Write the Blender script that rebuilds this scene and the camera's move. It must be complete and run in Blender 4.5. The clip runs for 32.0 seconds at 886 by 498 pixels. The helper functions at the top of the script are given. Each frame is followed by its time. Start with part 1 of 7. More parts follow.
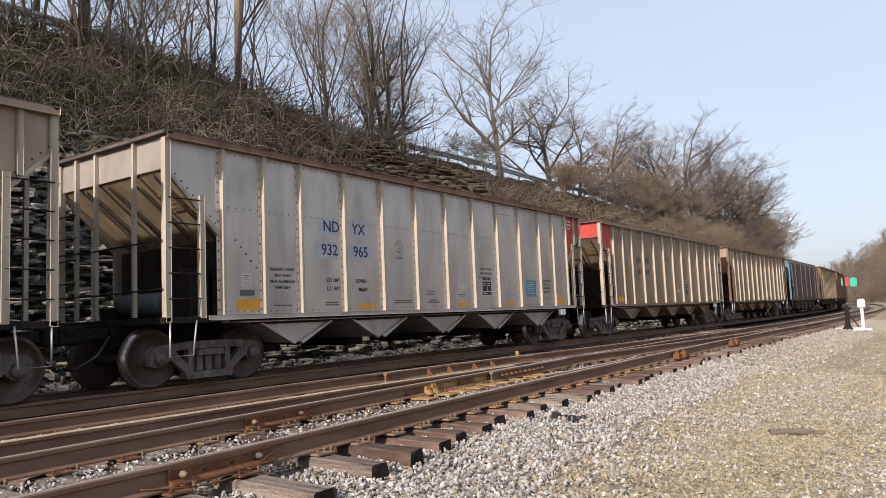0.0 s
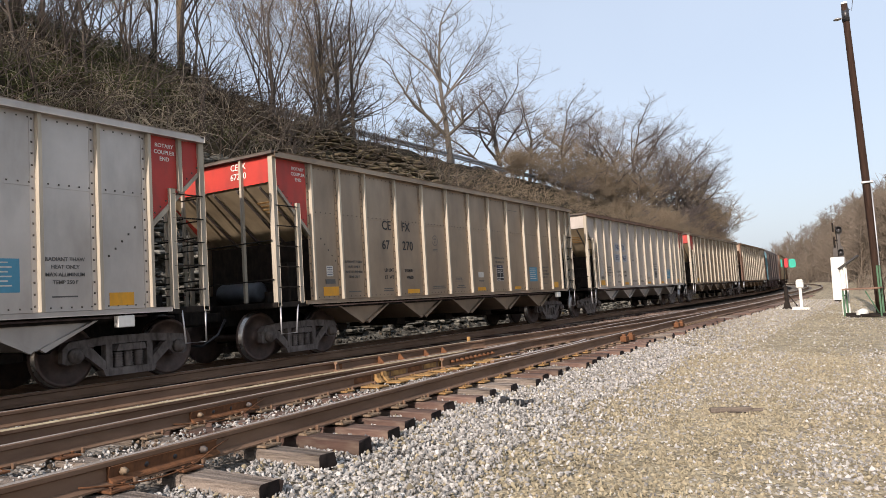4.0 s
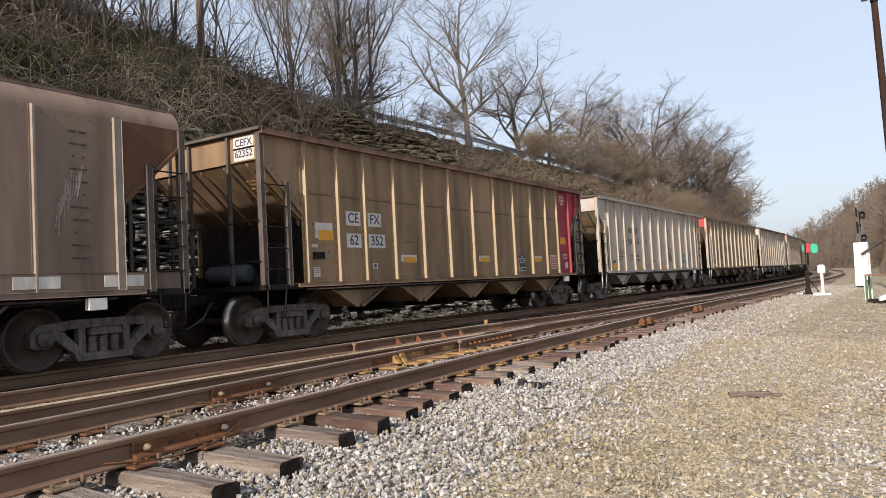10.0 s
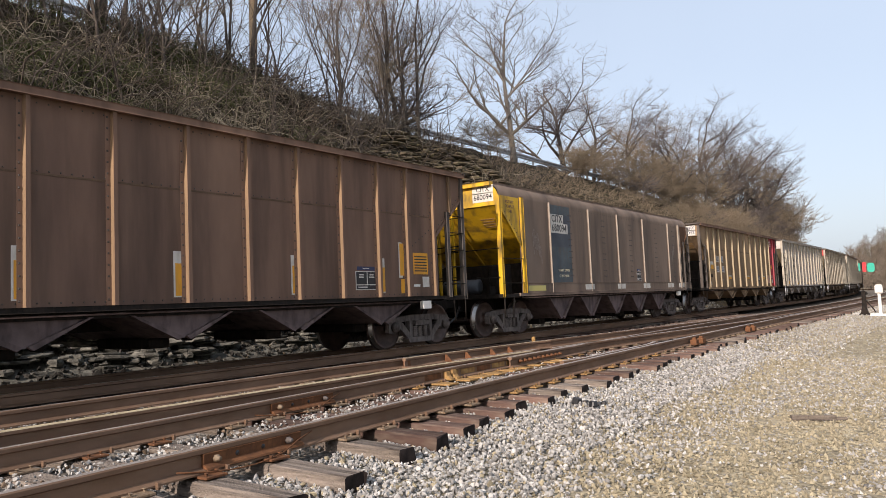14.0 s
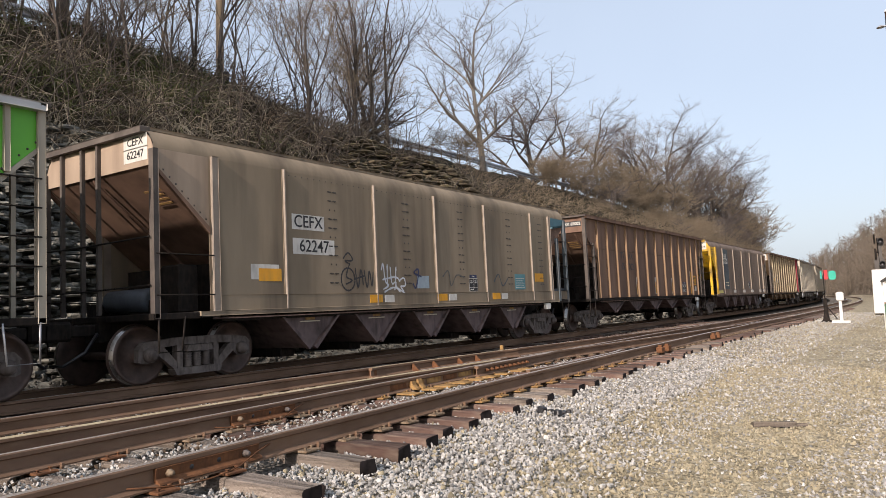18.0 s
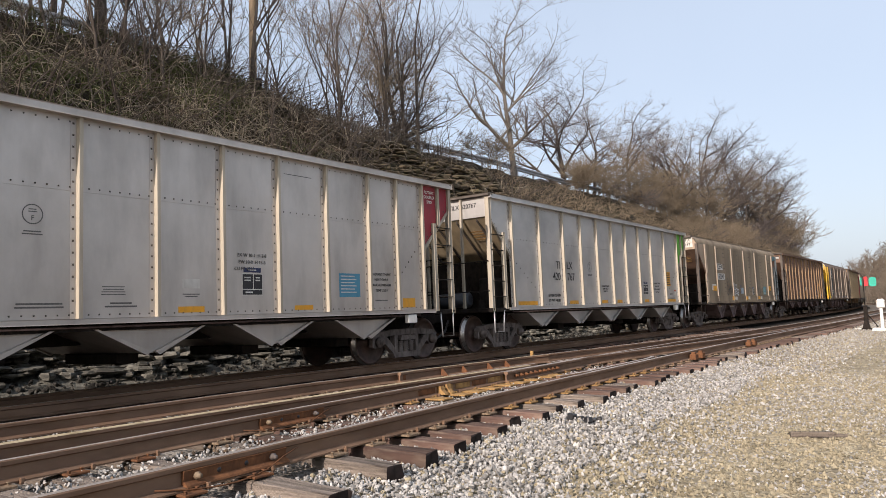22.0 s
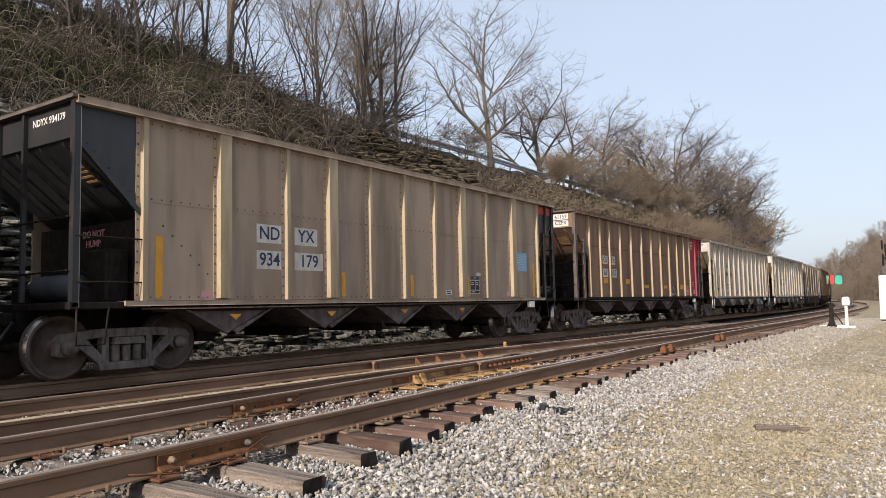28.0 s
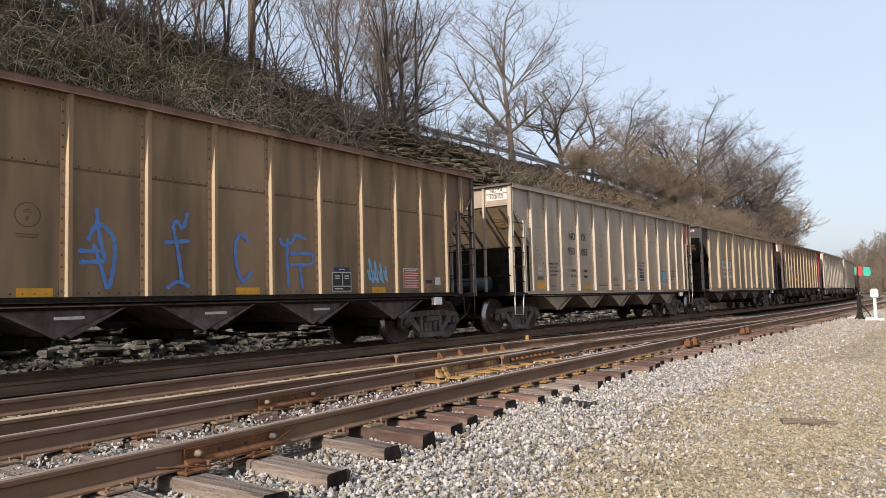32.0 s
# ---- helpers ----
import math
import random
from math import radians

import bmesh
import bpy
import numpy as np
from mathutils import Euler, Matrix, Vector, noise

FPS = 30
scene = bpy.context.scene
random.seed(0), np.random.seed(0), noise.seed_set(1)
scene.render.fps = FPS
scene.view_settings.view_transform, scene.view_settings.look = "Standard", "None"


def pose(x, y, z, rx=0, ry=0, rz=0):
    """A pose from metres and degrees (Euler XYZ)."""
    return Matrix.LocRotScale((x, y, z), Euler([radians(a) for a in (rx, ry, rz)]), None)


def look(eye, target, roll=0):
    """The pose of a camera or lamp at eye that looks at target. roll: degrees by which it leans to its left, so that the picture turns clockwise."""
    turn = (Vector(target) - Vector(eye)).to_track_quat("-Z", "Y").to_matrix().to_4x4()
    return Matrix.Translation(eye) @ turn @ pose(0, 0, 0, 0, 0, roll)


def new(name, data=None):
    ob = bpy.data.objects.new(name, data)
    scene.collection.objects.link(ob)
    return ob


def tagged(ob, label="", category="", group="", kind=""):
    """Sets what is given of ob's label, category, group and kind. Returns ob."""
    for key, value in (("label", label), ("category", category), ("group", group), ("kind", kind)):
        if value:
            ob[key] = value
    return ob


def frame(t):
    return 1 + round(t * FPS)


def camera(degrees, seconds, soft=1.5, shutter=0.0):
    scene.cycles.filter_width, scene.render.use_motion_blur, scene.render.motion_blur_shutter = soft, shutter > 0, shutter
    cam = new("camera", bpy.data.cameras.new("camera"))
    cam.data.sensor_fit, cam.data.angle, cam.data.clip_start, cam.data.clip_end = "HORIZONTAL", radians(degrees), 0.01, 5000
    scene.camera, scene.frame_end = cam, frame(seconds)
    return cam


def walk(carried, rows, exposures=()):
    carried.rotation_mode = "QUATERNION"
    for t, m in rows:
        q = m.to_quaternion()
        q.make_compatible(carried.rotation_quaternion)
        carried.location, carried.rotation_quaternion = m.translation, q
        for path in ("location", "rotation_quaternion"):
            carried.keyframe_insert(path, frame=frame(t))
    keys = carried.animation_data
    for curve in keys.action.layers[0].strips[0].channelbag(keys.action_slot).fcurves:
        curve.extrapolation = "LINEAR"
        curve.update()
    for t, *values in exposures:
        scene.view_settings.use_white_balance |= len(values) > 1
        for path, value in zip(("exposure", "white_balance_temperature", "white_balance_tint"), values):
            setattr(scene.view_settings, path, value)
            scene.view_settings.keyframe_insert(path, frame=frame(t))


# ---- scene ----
EXPO = 0.2
cam = camera(62.20, 32.0, soft=0.65, shutter=0.0)
# seconds, place, yaw, pitch, roll
PATH = [
    (0.0, 11.081, -0.002, 0.906, 35.24, 5.30, 2.49),
    (0.5, 11.093, -0.004, 0.895, 35.87, 4.95, 2.63),
    (1.0, 11.109, 0.011, 0.918, 37.12, 3.90, 2.47),
    (1.5, 11.113, 0.024, 0.918, 37.09, 4.59, 2.30),
    (2.0, 11.110, 0.018, 0.915, 35.83, 4.39, 2.35),
    (2.5, 11.122, 0.015, 0.914, 34.34, 4.12, 2.55),
    (3.0, 11.130, 0.025, 0.913, 32.36, 3.96, 3.68),
    (3.5, 11.126, 0.038, 0.914, 31.72, 4.13, 3.60),
    (5.5, 11.134, 0.028, 0.906, 31.59, 3.85, 3.44),
    (6.0, 11.131, 0.027, 0.908, 31.80, 3.85, 3.21),
    (6.5, 11.120, 0.033, 0.906, 31.76, 3.48, 3.22),
    (7.0, 11.120, 0.027, 0.903, 32.10, 3.54, 3.30),
    (7.5, 11.122, 0.024, 0.910, 32.69, 3.50, 3.40),
    (8.0, 11.129, 0.019, 0.909, 32.54, 3.73, 3.35),
    (8.5, 11.125, 0.022, 0.901, 32.66, 3.37, 3.26),
    (9.0, 11.121, 0.023, 0.906, 32.74, 3.05, 3.17),
    (9.5, 11.112, 0.026, 0.904, 32.76, 2.86, 3.06),
    (10.0, 11.119, 0.026, 0.903, 32.97, 2.84, 3.12),
    (10.5, 11.128, 0.025, 0.904, 32.65, 2.91, 3.08),
    (11.0, 11.121, 0.024, 0.907, 32.83, 3.25, 3.12),
    (11.5, 11.126, 0.020, 0.906, 33.05, 3.15, 3.05),
    (12.0, 11.127, 0.020, 0.912, 33.18, 3.49, 3.18),
    (12.5, 11.118, 0.006, 0.906, 33.94, 3.81, 2.93),
    (13.0, 11.107, 0.000, 0.911, 34.53, 4.07, 2.13),
    (13.5, 11.063, -0.048, 0.906, 36.35, 3.64, 1.40),
    (14.0, 11.027, -0.115, 0.927, 36.18, 4.20, 2.50),
    (14.5, 10.977, -0.116, 0.946, 38.26, 6.01, 4.52),
    (16.5, 11.042, -0.031, 0.927, 35.84, 4.79, 2.00),
    (17.0, 11.046, -0.020, 0.926, 34.95, 4.24, 2.13),
    (17.5, 11.069, -0.021, 0.935, 34.55, 4.69, 2.56),
    (18.0, 11.054, -0.021, 0.924, 33.93, 4.78, 2.73),
    (18.5, 11.056, -0.018, 0.923, 34.39, 4.46, 2.42),
    (19.0, 11.044, -0.023, 0.922, 35.07, 4.84, 2.43),
    (19.5, 11.051, -0.023, 0.931, 35.24, 4.81, 2.37),
    (20.0, 11.044, -0.017, 0.922, 35.22, 4.44, 2.55),
    (20.5, 11.054, 0.032, 0.922, 36.40, 4.42, 3.58),
    (21.0, 11.100, 0.169, 0.926, 36.97, 4.64, 2.63),
    (21.5, 11.098, 0.149, 0.925, 36.40, 4.82, 2.09),
    (22.0, 11.040, 0.034, 0.920, 36.30, 5.27, 2.38),
    (22.5, 11.027, -0.025, 0.919, 37.82, 4.49, 1.43),
    (23.0, 11.080, -0.043, 0.928, 38.13, 4.59, 0.72),
    (23.5, 11.039, -0.035, 0.922, 37.28, 5.02, 1.29),
    (24.0, 11.027, -0.038, 0.919, 37.91, 4.40, 0.68),
    (24.5, 11.043, -0.037, 0.922, 37.63, 4.74, 0.64),
    (26.5, 11.053, -0.027, 0.926, 36.50, 4.65, 0.78),
    (27.0, 11.073, -0.016, 0.933, 34.85, 4.72, 1.30),
    (27.5, 11.047, -0.010, 0.921, 33.83, 4.47, 1.67),
    (28.0, 11.047, -0.017, 0.921, 34.25, 4.41, 1.30),
    (28.5, 11.048, -0.019, 0.913, 34.65, 4.28, 1.40),
    (29.0, 11.046, -0.016, 0.918, 34.77, 4.29, 1.26),
    (29.5, 11.056, -0.018, 0.918, 35.00, 4.14, 1.43),
    (30.0, 11.037, -0.016, 0.911, 34.95, 4.36, 1.55),
    (30.5, 11.039, -0.024, 0.918, 35.58, 4.12, 1.44),
    (31.0, 11.040, -0.023, 0.915, 35.92, 3.89, 1.40),
    (31.5, 11.047, -0.022, 0.912, 35.74, 3.93, 1.50),
    (32.0, 11.042, -0.018, 0.924, 35.94, 3.97, 1.55),
]
walk(cam, [(t, pose(x, y, z, 90 + p, r, w)) for t, x, y, z, w, p, r in PATH], exposures=[(0.0, EXPO, 6800, 19.0), (32.0, EXPO, 6800, 19.0)])

# ---- world and sun ----
SUN_AZ, SUN_EL = 176.0, 27.0      # degrees clockwise from +y, and above the horizon
world = bpy.data.worlds.new("sky")
scene.world = world
world.use_nodes = True
wt = world.node_tree
sky = wt.nodes.new("ShaderNodeTexSky")
sky.sky_type = "NISHITA"
sky.sun_disc = False
sky.sun_elevation, sky.sun_rotation = radians(SUN_EL), radians(SUN_AZ)
sky.air_density, sky.dust_density, sky.ozone_density = 1.0, 3.0, 1.0
wt.nodes["Background"].inputs["Strength"].default_value = 0.118
# thin high haze whitens the blue, a little unevenly
haze = wt.nodes.new("ShaderNodeMixRGB")
cloud = wt.nodes.new("ShaderNodeTexNoise")
cloud.inputs["Scale"].default_value, cloud.inputs["Detail"].default_value = 1.6, 5
spread = wt.nodes.new("ShaderNodeMapRange")
spread.inputs["To Min"].default_value, spread.inputs["To Max"].default_value = 0.38, 0.62
wt.links.new(cloud.outputs["Fac"], spread.inputs["Value"])
wt.links.new(spread.outputs[0], haze.inputs["Fac"])
haze.inputs["Color2"].default_value = (6.55, 8.15, 9.5, 1)
wt.links.new(sky.outputs[0], haze.inputs["Color1"])
wt.links.new(haze.outputs[0], wt.nodes["Background"].inputs["Color"])
sun = new("sun", bpy.data.lights.new("sun", "SUN"))
sun.data.energy, sun.data.angle, sun.data.color = 4.9, radians(0.6), (1.0, 0.93, 0.82)
sun_from = Vector((math.sin(radians(SUN_AZ)) * math.cos(radians(SUN_EL)), math.cos(radians(SUN_AZ)) * math.cos(radians(SUN_EL)), math.sin(radians(SUN_EL))))
sun.matrix_world = look(sun_from * 50, (0, 0, 0))

# ---- materials ----


def mat(name, colour, colour2=None, rough=0.8, metal=0.0, scale=3.0, fine=60.0, bump=0.3, depth=0.01, streak=(1, 1, 1), mix=0.5, vary=0.0, dirt=None, dirt_amount=0.45):
    """A worn surface: two colours mixed at two scales, fine relief, dirt, and a shift per object."""
    m = bpy.data.materials.new(name)
    m.use_nodes = True
    nt = m.node_tree
    N, L = nt.nodes, nt.links
    b = N["Principled BSDF"]
    tc = N.new("ShaderNodeTexCoord")
    mp = N.new("ShaderNodeMapping")
    mp.inputs["Scale"].default_value = streak
    L.new(tc.outputs["Object"], mp.inputs["Vector"])
    n1 = N.new("ShaderNodeTexNoise")
    n1.inputs["Scale"].default_value, n1.inputs["Detail"].default_value, n1.inputs["Roughness"].default_value = scale, 6, 0.62
    L.new(mp.outputs[0], n1.inputs["Vector"])
    n2 = N.new("ShaderNodeTexNoise")
    n2.inputs["Scale"].default_value, n2.inputs["Detail"].default_value = fine, 4
    L.new(tc.outputs["Object"], n2.inputs["Vector"])
    ramp = N.new("ShaderNodeValToRGB")
    ramp.color_ramp.elements[0].position, ramp.color_ramp.elements[1].position = 0.5 - mix * 0.4, 0.5 + mix * 0.4
    c2 = colour2 or tuple(c * 0.65 for c in colour)
    ramp.color_ramp.elements[0].color, ramp.color_ramp.elements[1].color = (*colour, 1), (*c2, 1)
    L.new(n1.outputs["Fac"], ramp.inputs["Fac"])
    last = ramp.outputs["Color"]
    if dirt:
        n3 = N.new("ShaderNodeTexNoise")
        n3.inputs["Scale"].default_value, n3.inputs["Detail"].default_value = scale * 2.7, 8
        mp3 = N.new("ShaderNodeMapping")
        mp3.inputs["Scale"].default_value = (streak[0] * 1.0, streak[1] * 1.3, streak[2] * 0.45)
        L.new(tc.outputs["Object"], mp3.inputs["Vector"])
        L.new(mp3.outputs[0], n3.inputs["Vector"])
        r3 = N.new("ShaderNodeMapRange")
        r3.inputs["From Min"].default_value, r3.inputs["From Max"].default_value = 0.45, 0.72
        r3.inputs["To Max"].default_value = dirt_amount
        L.new(n3.outputs["Fac"], r3.inputs["Value"])
        mx = N.new("ShaderNodeMixRGB")
        mx.inputs["Color2"].default_value = (*dirt, 1)
        L.new(r3.outputs[0], mx.inputs["Fac"])
        L.new(last, mx.inputs["Color1"])
        last = mx.outputs[0]
    if vary:
        oi = N.new("ShaderNodeObjectInfo")
        gi = N.new("ShaderNodeNewGeometry")
        add = N.new("ShaderNodeMath")
        L.new(oi.outputs["Random"], add.inputs[0])
        L.new(gi.outputs["Random Per Island"], add.inputs[1])
        fr = N.new("ShaderNodeMath")
        fr.operation = "FRACT"
        L.new(add.outputs[0], fr.inputs[0])
        mr = N.new("ShaderNodeMapRange")
        mr.inputs["To Min"].default_value, mr.inputs["To Max"].default_value = 1 - vary, 1 + vary * 0.7
        L.new(fr.outputs[0], mr.inputs["Value"])
        hs = N.new("ShaderNodeHueSaturation")
        L.new(mr.outputs[0], hs.inputs["Value"])
        L.new(last, hs.inputs["Color"])
        last = hs.outputs[0]
    L.new(last, b.inputs["Base Color"])
    b.inputs["Metallic"].default_value = metal
    b.inputs["Specular IOR Level"].default_value = 0.1 if rough > 0.6 else 0.5
    rr = N.new("ShaderNodeMapRange")
    rr.inputs["To Min"].default_value, rr.inputs["To Max"].default_value = max(0.05, rough - 0.12), min(1, rough + 0.12)
    L.new(n1.outputs["Fac"], rr.inputs["Value"])
    L.new(rr.outputs[0], b.inputs["Roughness"])
    if bump:
        bp = N.new("ShaderNodeBump")
        bp.inputs["Strength"].default_value, bp.inputs["Distance"].default_value = bump, depth
        L.new(n2.outputs["Fac"], bp.inputs["Height"])
        L.new(bp.outputs[0], b.inputs["Normal"])
    return m


def pebbles(name, colour, colour2, cells=42.0, depth=0.02):
    """Ground of small stones: a cell pattern with a tone per stone, patches of two colours, and gaps between."""
    m = mat(name, colour, colour2, 0.95, scale=0.9, fine=25, bump=0, dirt=tuple(min(1, c * 1.25) for c in colour), dirt_amount=0.7)
    nt = m.node_tree
    N, L = nt.nodes, nt.links
    b = N["Principled BSDF"]
    base = b.inputs["Base Color"].links[0].from_socket
    tc = N.new("ShaderNodeTexCoord")
    out = base
    heights = []
    for size, lo, hi in ((cells, 0.55, 1.35), (cells * 0.42, 0.75, 1.2)):
        vo = N.new("ShaderNodeTexVoronoi")
        vo.inputs["Scale"].default_value = size
        L.new(tc.outputs["Object"], vo.inputs["Vector"])
        bw = N.new("ShaderNodeSeparateColor")
        L.new(vo.outputs["Color"], bw.inputs[0])
        mr = N.new("ShaderNodeMapRange")
        mr.inputs["To Min"].default_value, mr.inputs["To Max"].default_value = lo, hi
        L.new(bw.outputs[0], mr.inputs["Value"])
        hs = N.new("ShaderNodeHueSaturation")
        L.new(mr.outputs[0], hs.inputs["Value"])
        L.new(out, hs.inputs["Color"])
        out = hs.outputs[0]
        heights.append(vo.outputs["Distance"])
    L.new(out, b.inputs["Base Color"])
    bp = N.new("ShaderNodeBump")
    bp.invert = True
    bp.inputs["Strength"].default_value, bp.inputs["Distance"].default_value = 1.0, depth
    L.new(heights[0], bp.inputs["Height"])
    L.new(bp.outputs[0], b.inputs["Normal"])
    return m


def plain(name, colour, rough=0.6, metal=0.0):
    return mat(name, colour, tuple(c * 0.8 for c in colour), rough, metal, scale=4, bump=0.1, depth=0.002)


DUST = (0.10, 0.085, 0.07)
SEAM = mat("rust_stained_weld", (0.169, 0.111, 0.072), (0.091, 0.062, 0.046), 0.8, 0.1, scale=5, bump=0.1)
ALU = mat("weathered_aluminium", (0.549, 0.506, 0.470), (0.386, 0.353, 0.323), 0.42, 0.5, scale=0.9, fine=40, bump=0.06, depth=0.004, streak=(1, 0.8, 0.6), dirt=DUST, dirt_amount=0.32)
ALU_NEW = mat("bright_aluminium", (0.550, 0.538, 0.521), (0.407, 0.394, 0.382), 0.42, 0.5, scale=0.7, fine=40, bump=0.06, depth=0.004, streak=(1, 0.6, 1.2), dirt=(0.14, 0.137, 0.132), dirt_amount=0.34)
ALU_WARM = mat("brown_stained_aluminium", (0.492, 0.411, 0.329), (0.343, 0.281, 0.220), 0.42, 0.5, scale=0.9, fine=40, bump=0.06, depth=0.004, streak=(1, 0.8, 0.6), dirt=DUST, dirt_amount=0.32)
ALU_TAN = mat("tan_stained_aluminium", (0.351, 0.272, 0.197), (0.236, 0.176, 0.126), 0.42, 0.5, scale=0.9, fine=40, bump=0.06, depth=0.004, streak=(1, 0.8, 0.6), dirt=DUST, dirt_amount=0.36)
SLOPE = mat("coal_dust_slope_sheet", (0.44, 0.36, 0.245), (0.30, 0.235, 0.155), 0.75, 0.1, scale=1.2, bump=0.05, streak=(1, 0.5, 1), dirt=(0.10, 0.08, 0.06), dirt_amount=0.5)
ALU_RIB = mat("aluminium_post", (0.456, 0.412, 0.339), (0.316, 0.281, 0.227), 0.66, 0.1, scale=1.5, bump=0.05, streak=(1, 1, 0.3), dirt=DUST, dirt_amount=0.4)
TAN = mat("dusty_tan_paint", (0.332, 0.227, 0.139), (0.198, 0.134, 0.084), 0.7, 0.1, scale=0.7, fine=45, bump=0.08, depth=0.004, streak=(1, 1, 0.35), dirt=(0.05, 0.04, 0.032), dirt_amount=0.6)
# Pale colour holds the sunlight on the tan cars' post sides.
TAN_RIB = mat("sunlit_tan_post", (0.440, 0.366, 0.252), (0.280, 0.223, 0.150), 0.75, 0.1, scale=1.5, bump=0.08, streak=(1, 1, 0.3), dirt=(0.07, 0.05, 0.04), dirt_amount=0.6)
REDDISH = mat("dusty_red_brown_paint", (0.303, 0.192, 0.128), (0.168, 0.109, 0.078), 0.7, 0.1, scale=0.7, fine=45, bump=0.1, depth=0.004, streak=(1, 1, 0.3), dirt=(0.035, 0.026, 0.022), dirt_amount=0.6)
DUSTY = mat("thick_dusty_tan_paint", (0.421, 0.329, 0.249), (0.279, 0.212, 0.162), 0.7, 0.05, scale=0.7, fine=45, bump=0.08, depth=0.004, streak=(1, 1, 0.35), dirt=(0.09, 0.068, 0.05), dirt_amount=0.6)
TAUPE = mat("faded_taupe_paint", (0.318, 0.254, 0.182), (0.205, 0.164, 0.118), 0.7, 0.1, scale=0.6, fine=45, bump=0.08, depth=0.004, streak=(1, 1, 0.3), dirt=(0.05, 0.04, 0.035), dirt_amount=0.6)
BROWN = mat("sooty_brown_paint", (0.253, 0.158, 0.112), (0.141, 0.089, 0.069), 0.7, 0.1, scale=0.7, fine=45, bump=0.1, depth=0.004, streak=(1, 1, 0.3), dirt=(0.03, 0.025, 0.023), dirt_amount=0.6)
# Lighter than the body: sunlit post sides are put into this brown.
BROWN_RIB = mat("sunlit_brown_post", (0.306, 0.204, 0.123), (0.170, 0.115, 0.076), 0.75, 0.1, scale=1.5, bump=0.1, streak=(1, 1, 0.3), dirt=(0.05, 0.035, 0.03), dirt_amount=0.6)
RUST = mat("rusty_brown_paint", (0.16, 0.085, 0.05), (0.075, 0.045, 0.033), 0.8, 0.05, scale=0.8, fine=45, bump=0.15, depth=0.004, streak=(1, 1, 0.3), dirt=(0.03, 0.022, 0.02), dirt_amount=0.6)
MAUVE = mat("faded_mauve_grey_paint", (0.260, 0.192, 0.149), (0.160, 0.120, 0.096), 0.7, 0.1, scale=0.6, fine=45, bump=0.08, depth=0.004, streak=(1, 1, 0.3), dirt=(0.045, 0.038, 0.035), dirt_amount=0.6)
YELLOW = mat("yellow_paint", (0.648, 0.387, 0.013), (0.495, 0.282, 0.011), 0.5, 0.0, scale=1.5, bump=0.05, dirt=(0.07, 0.05, 0.025), dirt_amount=0.8)
RED = mat("red_paint", (0.48, 0.045, 0.03), (0.36, 0.03, 0.025), 0.55, 0.0, scale=1.5, bump=0.05, dirt=(0.10, 0.04, 0.03), dirt_amount=0.4)
CRIMSON = mat("crimson_paint", (0.33, 0.022, 0.04), (0.24, 0.018, 0.03), 0.6, 0.0, scale=1.5, bump=0.05, dirt=(0.08, 0.03, 0.03), dirt_amount=0.4)
GREEN = mat("green_paint", (0.10, 0.42, 0.03), (0.08, 0.33, 0.03), 0.5, 0.0, scale=1.5, bump=0.05)
TEAL = mat("blue_green_paint", (0.06, 0.17, 0.21), (0.045, 0.12, 0.15), 0.6, 0.0, scale=1.5, bump=0.05)
BLACK = mat("black_paint", (0.022, 0.024, 0.028), (0.012, 0.012, 0.014), 0.42, 0.0, scale=1.5, bump=0.05, dirt=(0.06, 0.05, 0.04), dirt_amount=0.3)
HOPPER_DARK = mat("sooty_hopper_plate", (0.196, 0.147, 0.142), (0.106, 0.081, 0.078), 0.7, 0.1, scale=2.0, fine=40, bump=0.1, depth=0.004, dirt=(0.025, 0.02, 0.02), dirt_amount=0.6)
UNDER = mat("grimy_steel", (0.026, 0.022, 0.02), (0.012, 0.011, 0.010), 0.75, 0.3, scale=5, bump=0.3, depth=0.004, dirt=(0.055, 0.04, 0.03), dirt_amount=0.4)
CAST = mat("dusty_cast_steel", (0.210, 0.182, 0.168), (0.105, 0.090, 0.084), 0.75, 0.3, scale=5, bump=0.3, depth=0.004, dirt=(0.04, 0.03, 0.025), dirt_amount=0.6)
WHEEL = mat("brown_wheel_steel", (0.123, 0.083, 0.069), (0.065, 0.046, 0.039), 0.6, 0.5, scale=6, bump=0.15, depth=0.003)
TREAD = mat("polished_tread", (0.330, 0.318, 0.300), (0.240, 0.228, 0.216), 0.3, 0.9, scale=8, bump=0.05)
RIVET = mat("rivet_steel", (0.085, 0.07, 0.06), (0.045, 0.038, 0.034), 0.6, 0.4, scale=20, bump=0)
WHITE = plain("white_paint", (0.72, 0.71, 0.67))
DECAL_W = mat("white_patch", (0.62, 0.60, 0.56), (0.5, 0.48, 0.44), 0.6, scale=3, bump=0.03, dirt=(0.25, 0.22, 0.18), dirt_amount=0.5)
DECAL_Y = mat("reflective_yellow", (0.72, 0.33, 0.012), (0.62, 0.27, 0.010), 0.45, scale=3, bump=0.02, dirt=(0.3, 0.2, 0.05), dirt_amount=0.4)
DECAL_B = plain("pale_blue_plate", (0.20, 0.42, 0.60))
DECAL_P = plain("faded_pink_sticker", (0.52, 0.27, 0.29))
DECAL_T = plain("teal_blue_plate", (0.055, 0.25, 0.37))
DECAL_O = plain("faded_red_plate", (0.42, 0.09, 0.05))
INK = plain("black_lettering", (0.02, 0.02, 0.022))
NAVY = plain("navy_lettering", (0.02, 0.03, 0.09))
SLATE = mat("slate_blue_panel", (0.05, 0.062, 0.08), (0.035, 0.042, 0.055), 0.6, scale=2, bump=0.03)
CREAM_INK = plain("cream_lettering", (0.6, 0.55, 0.4))
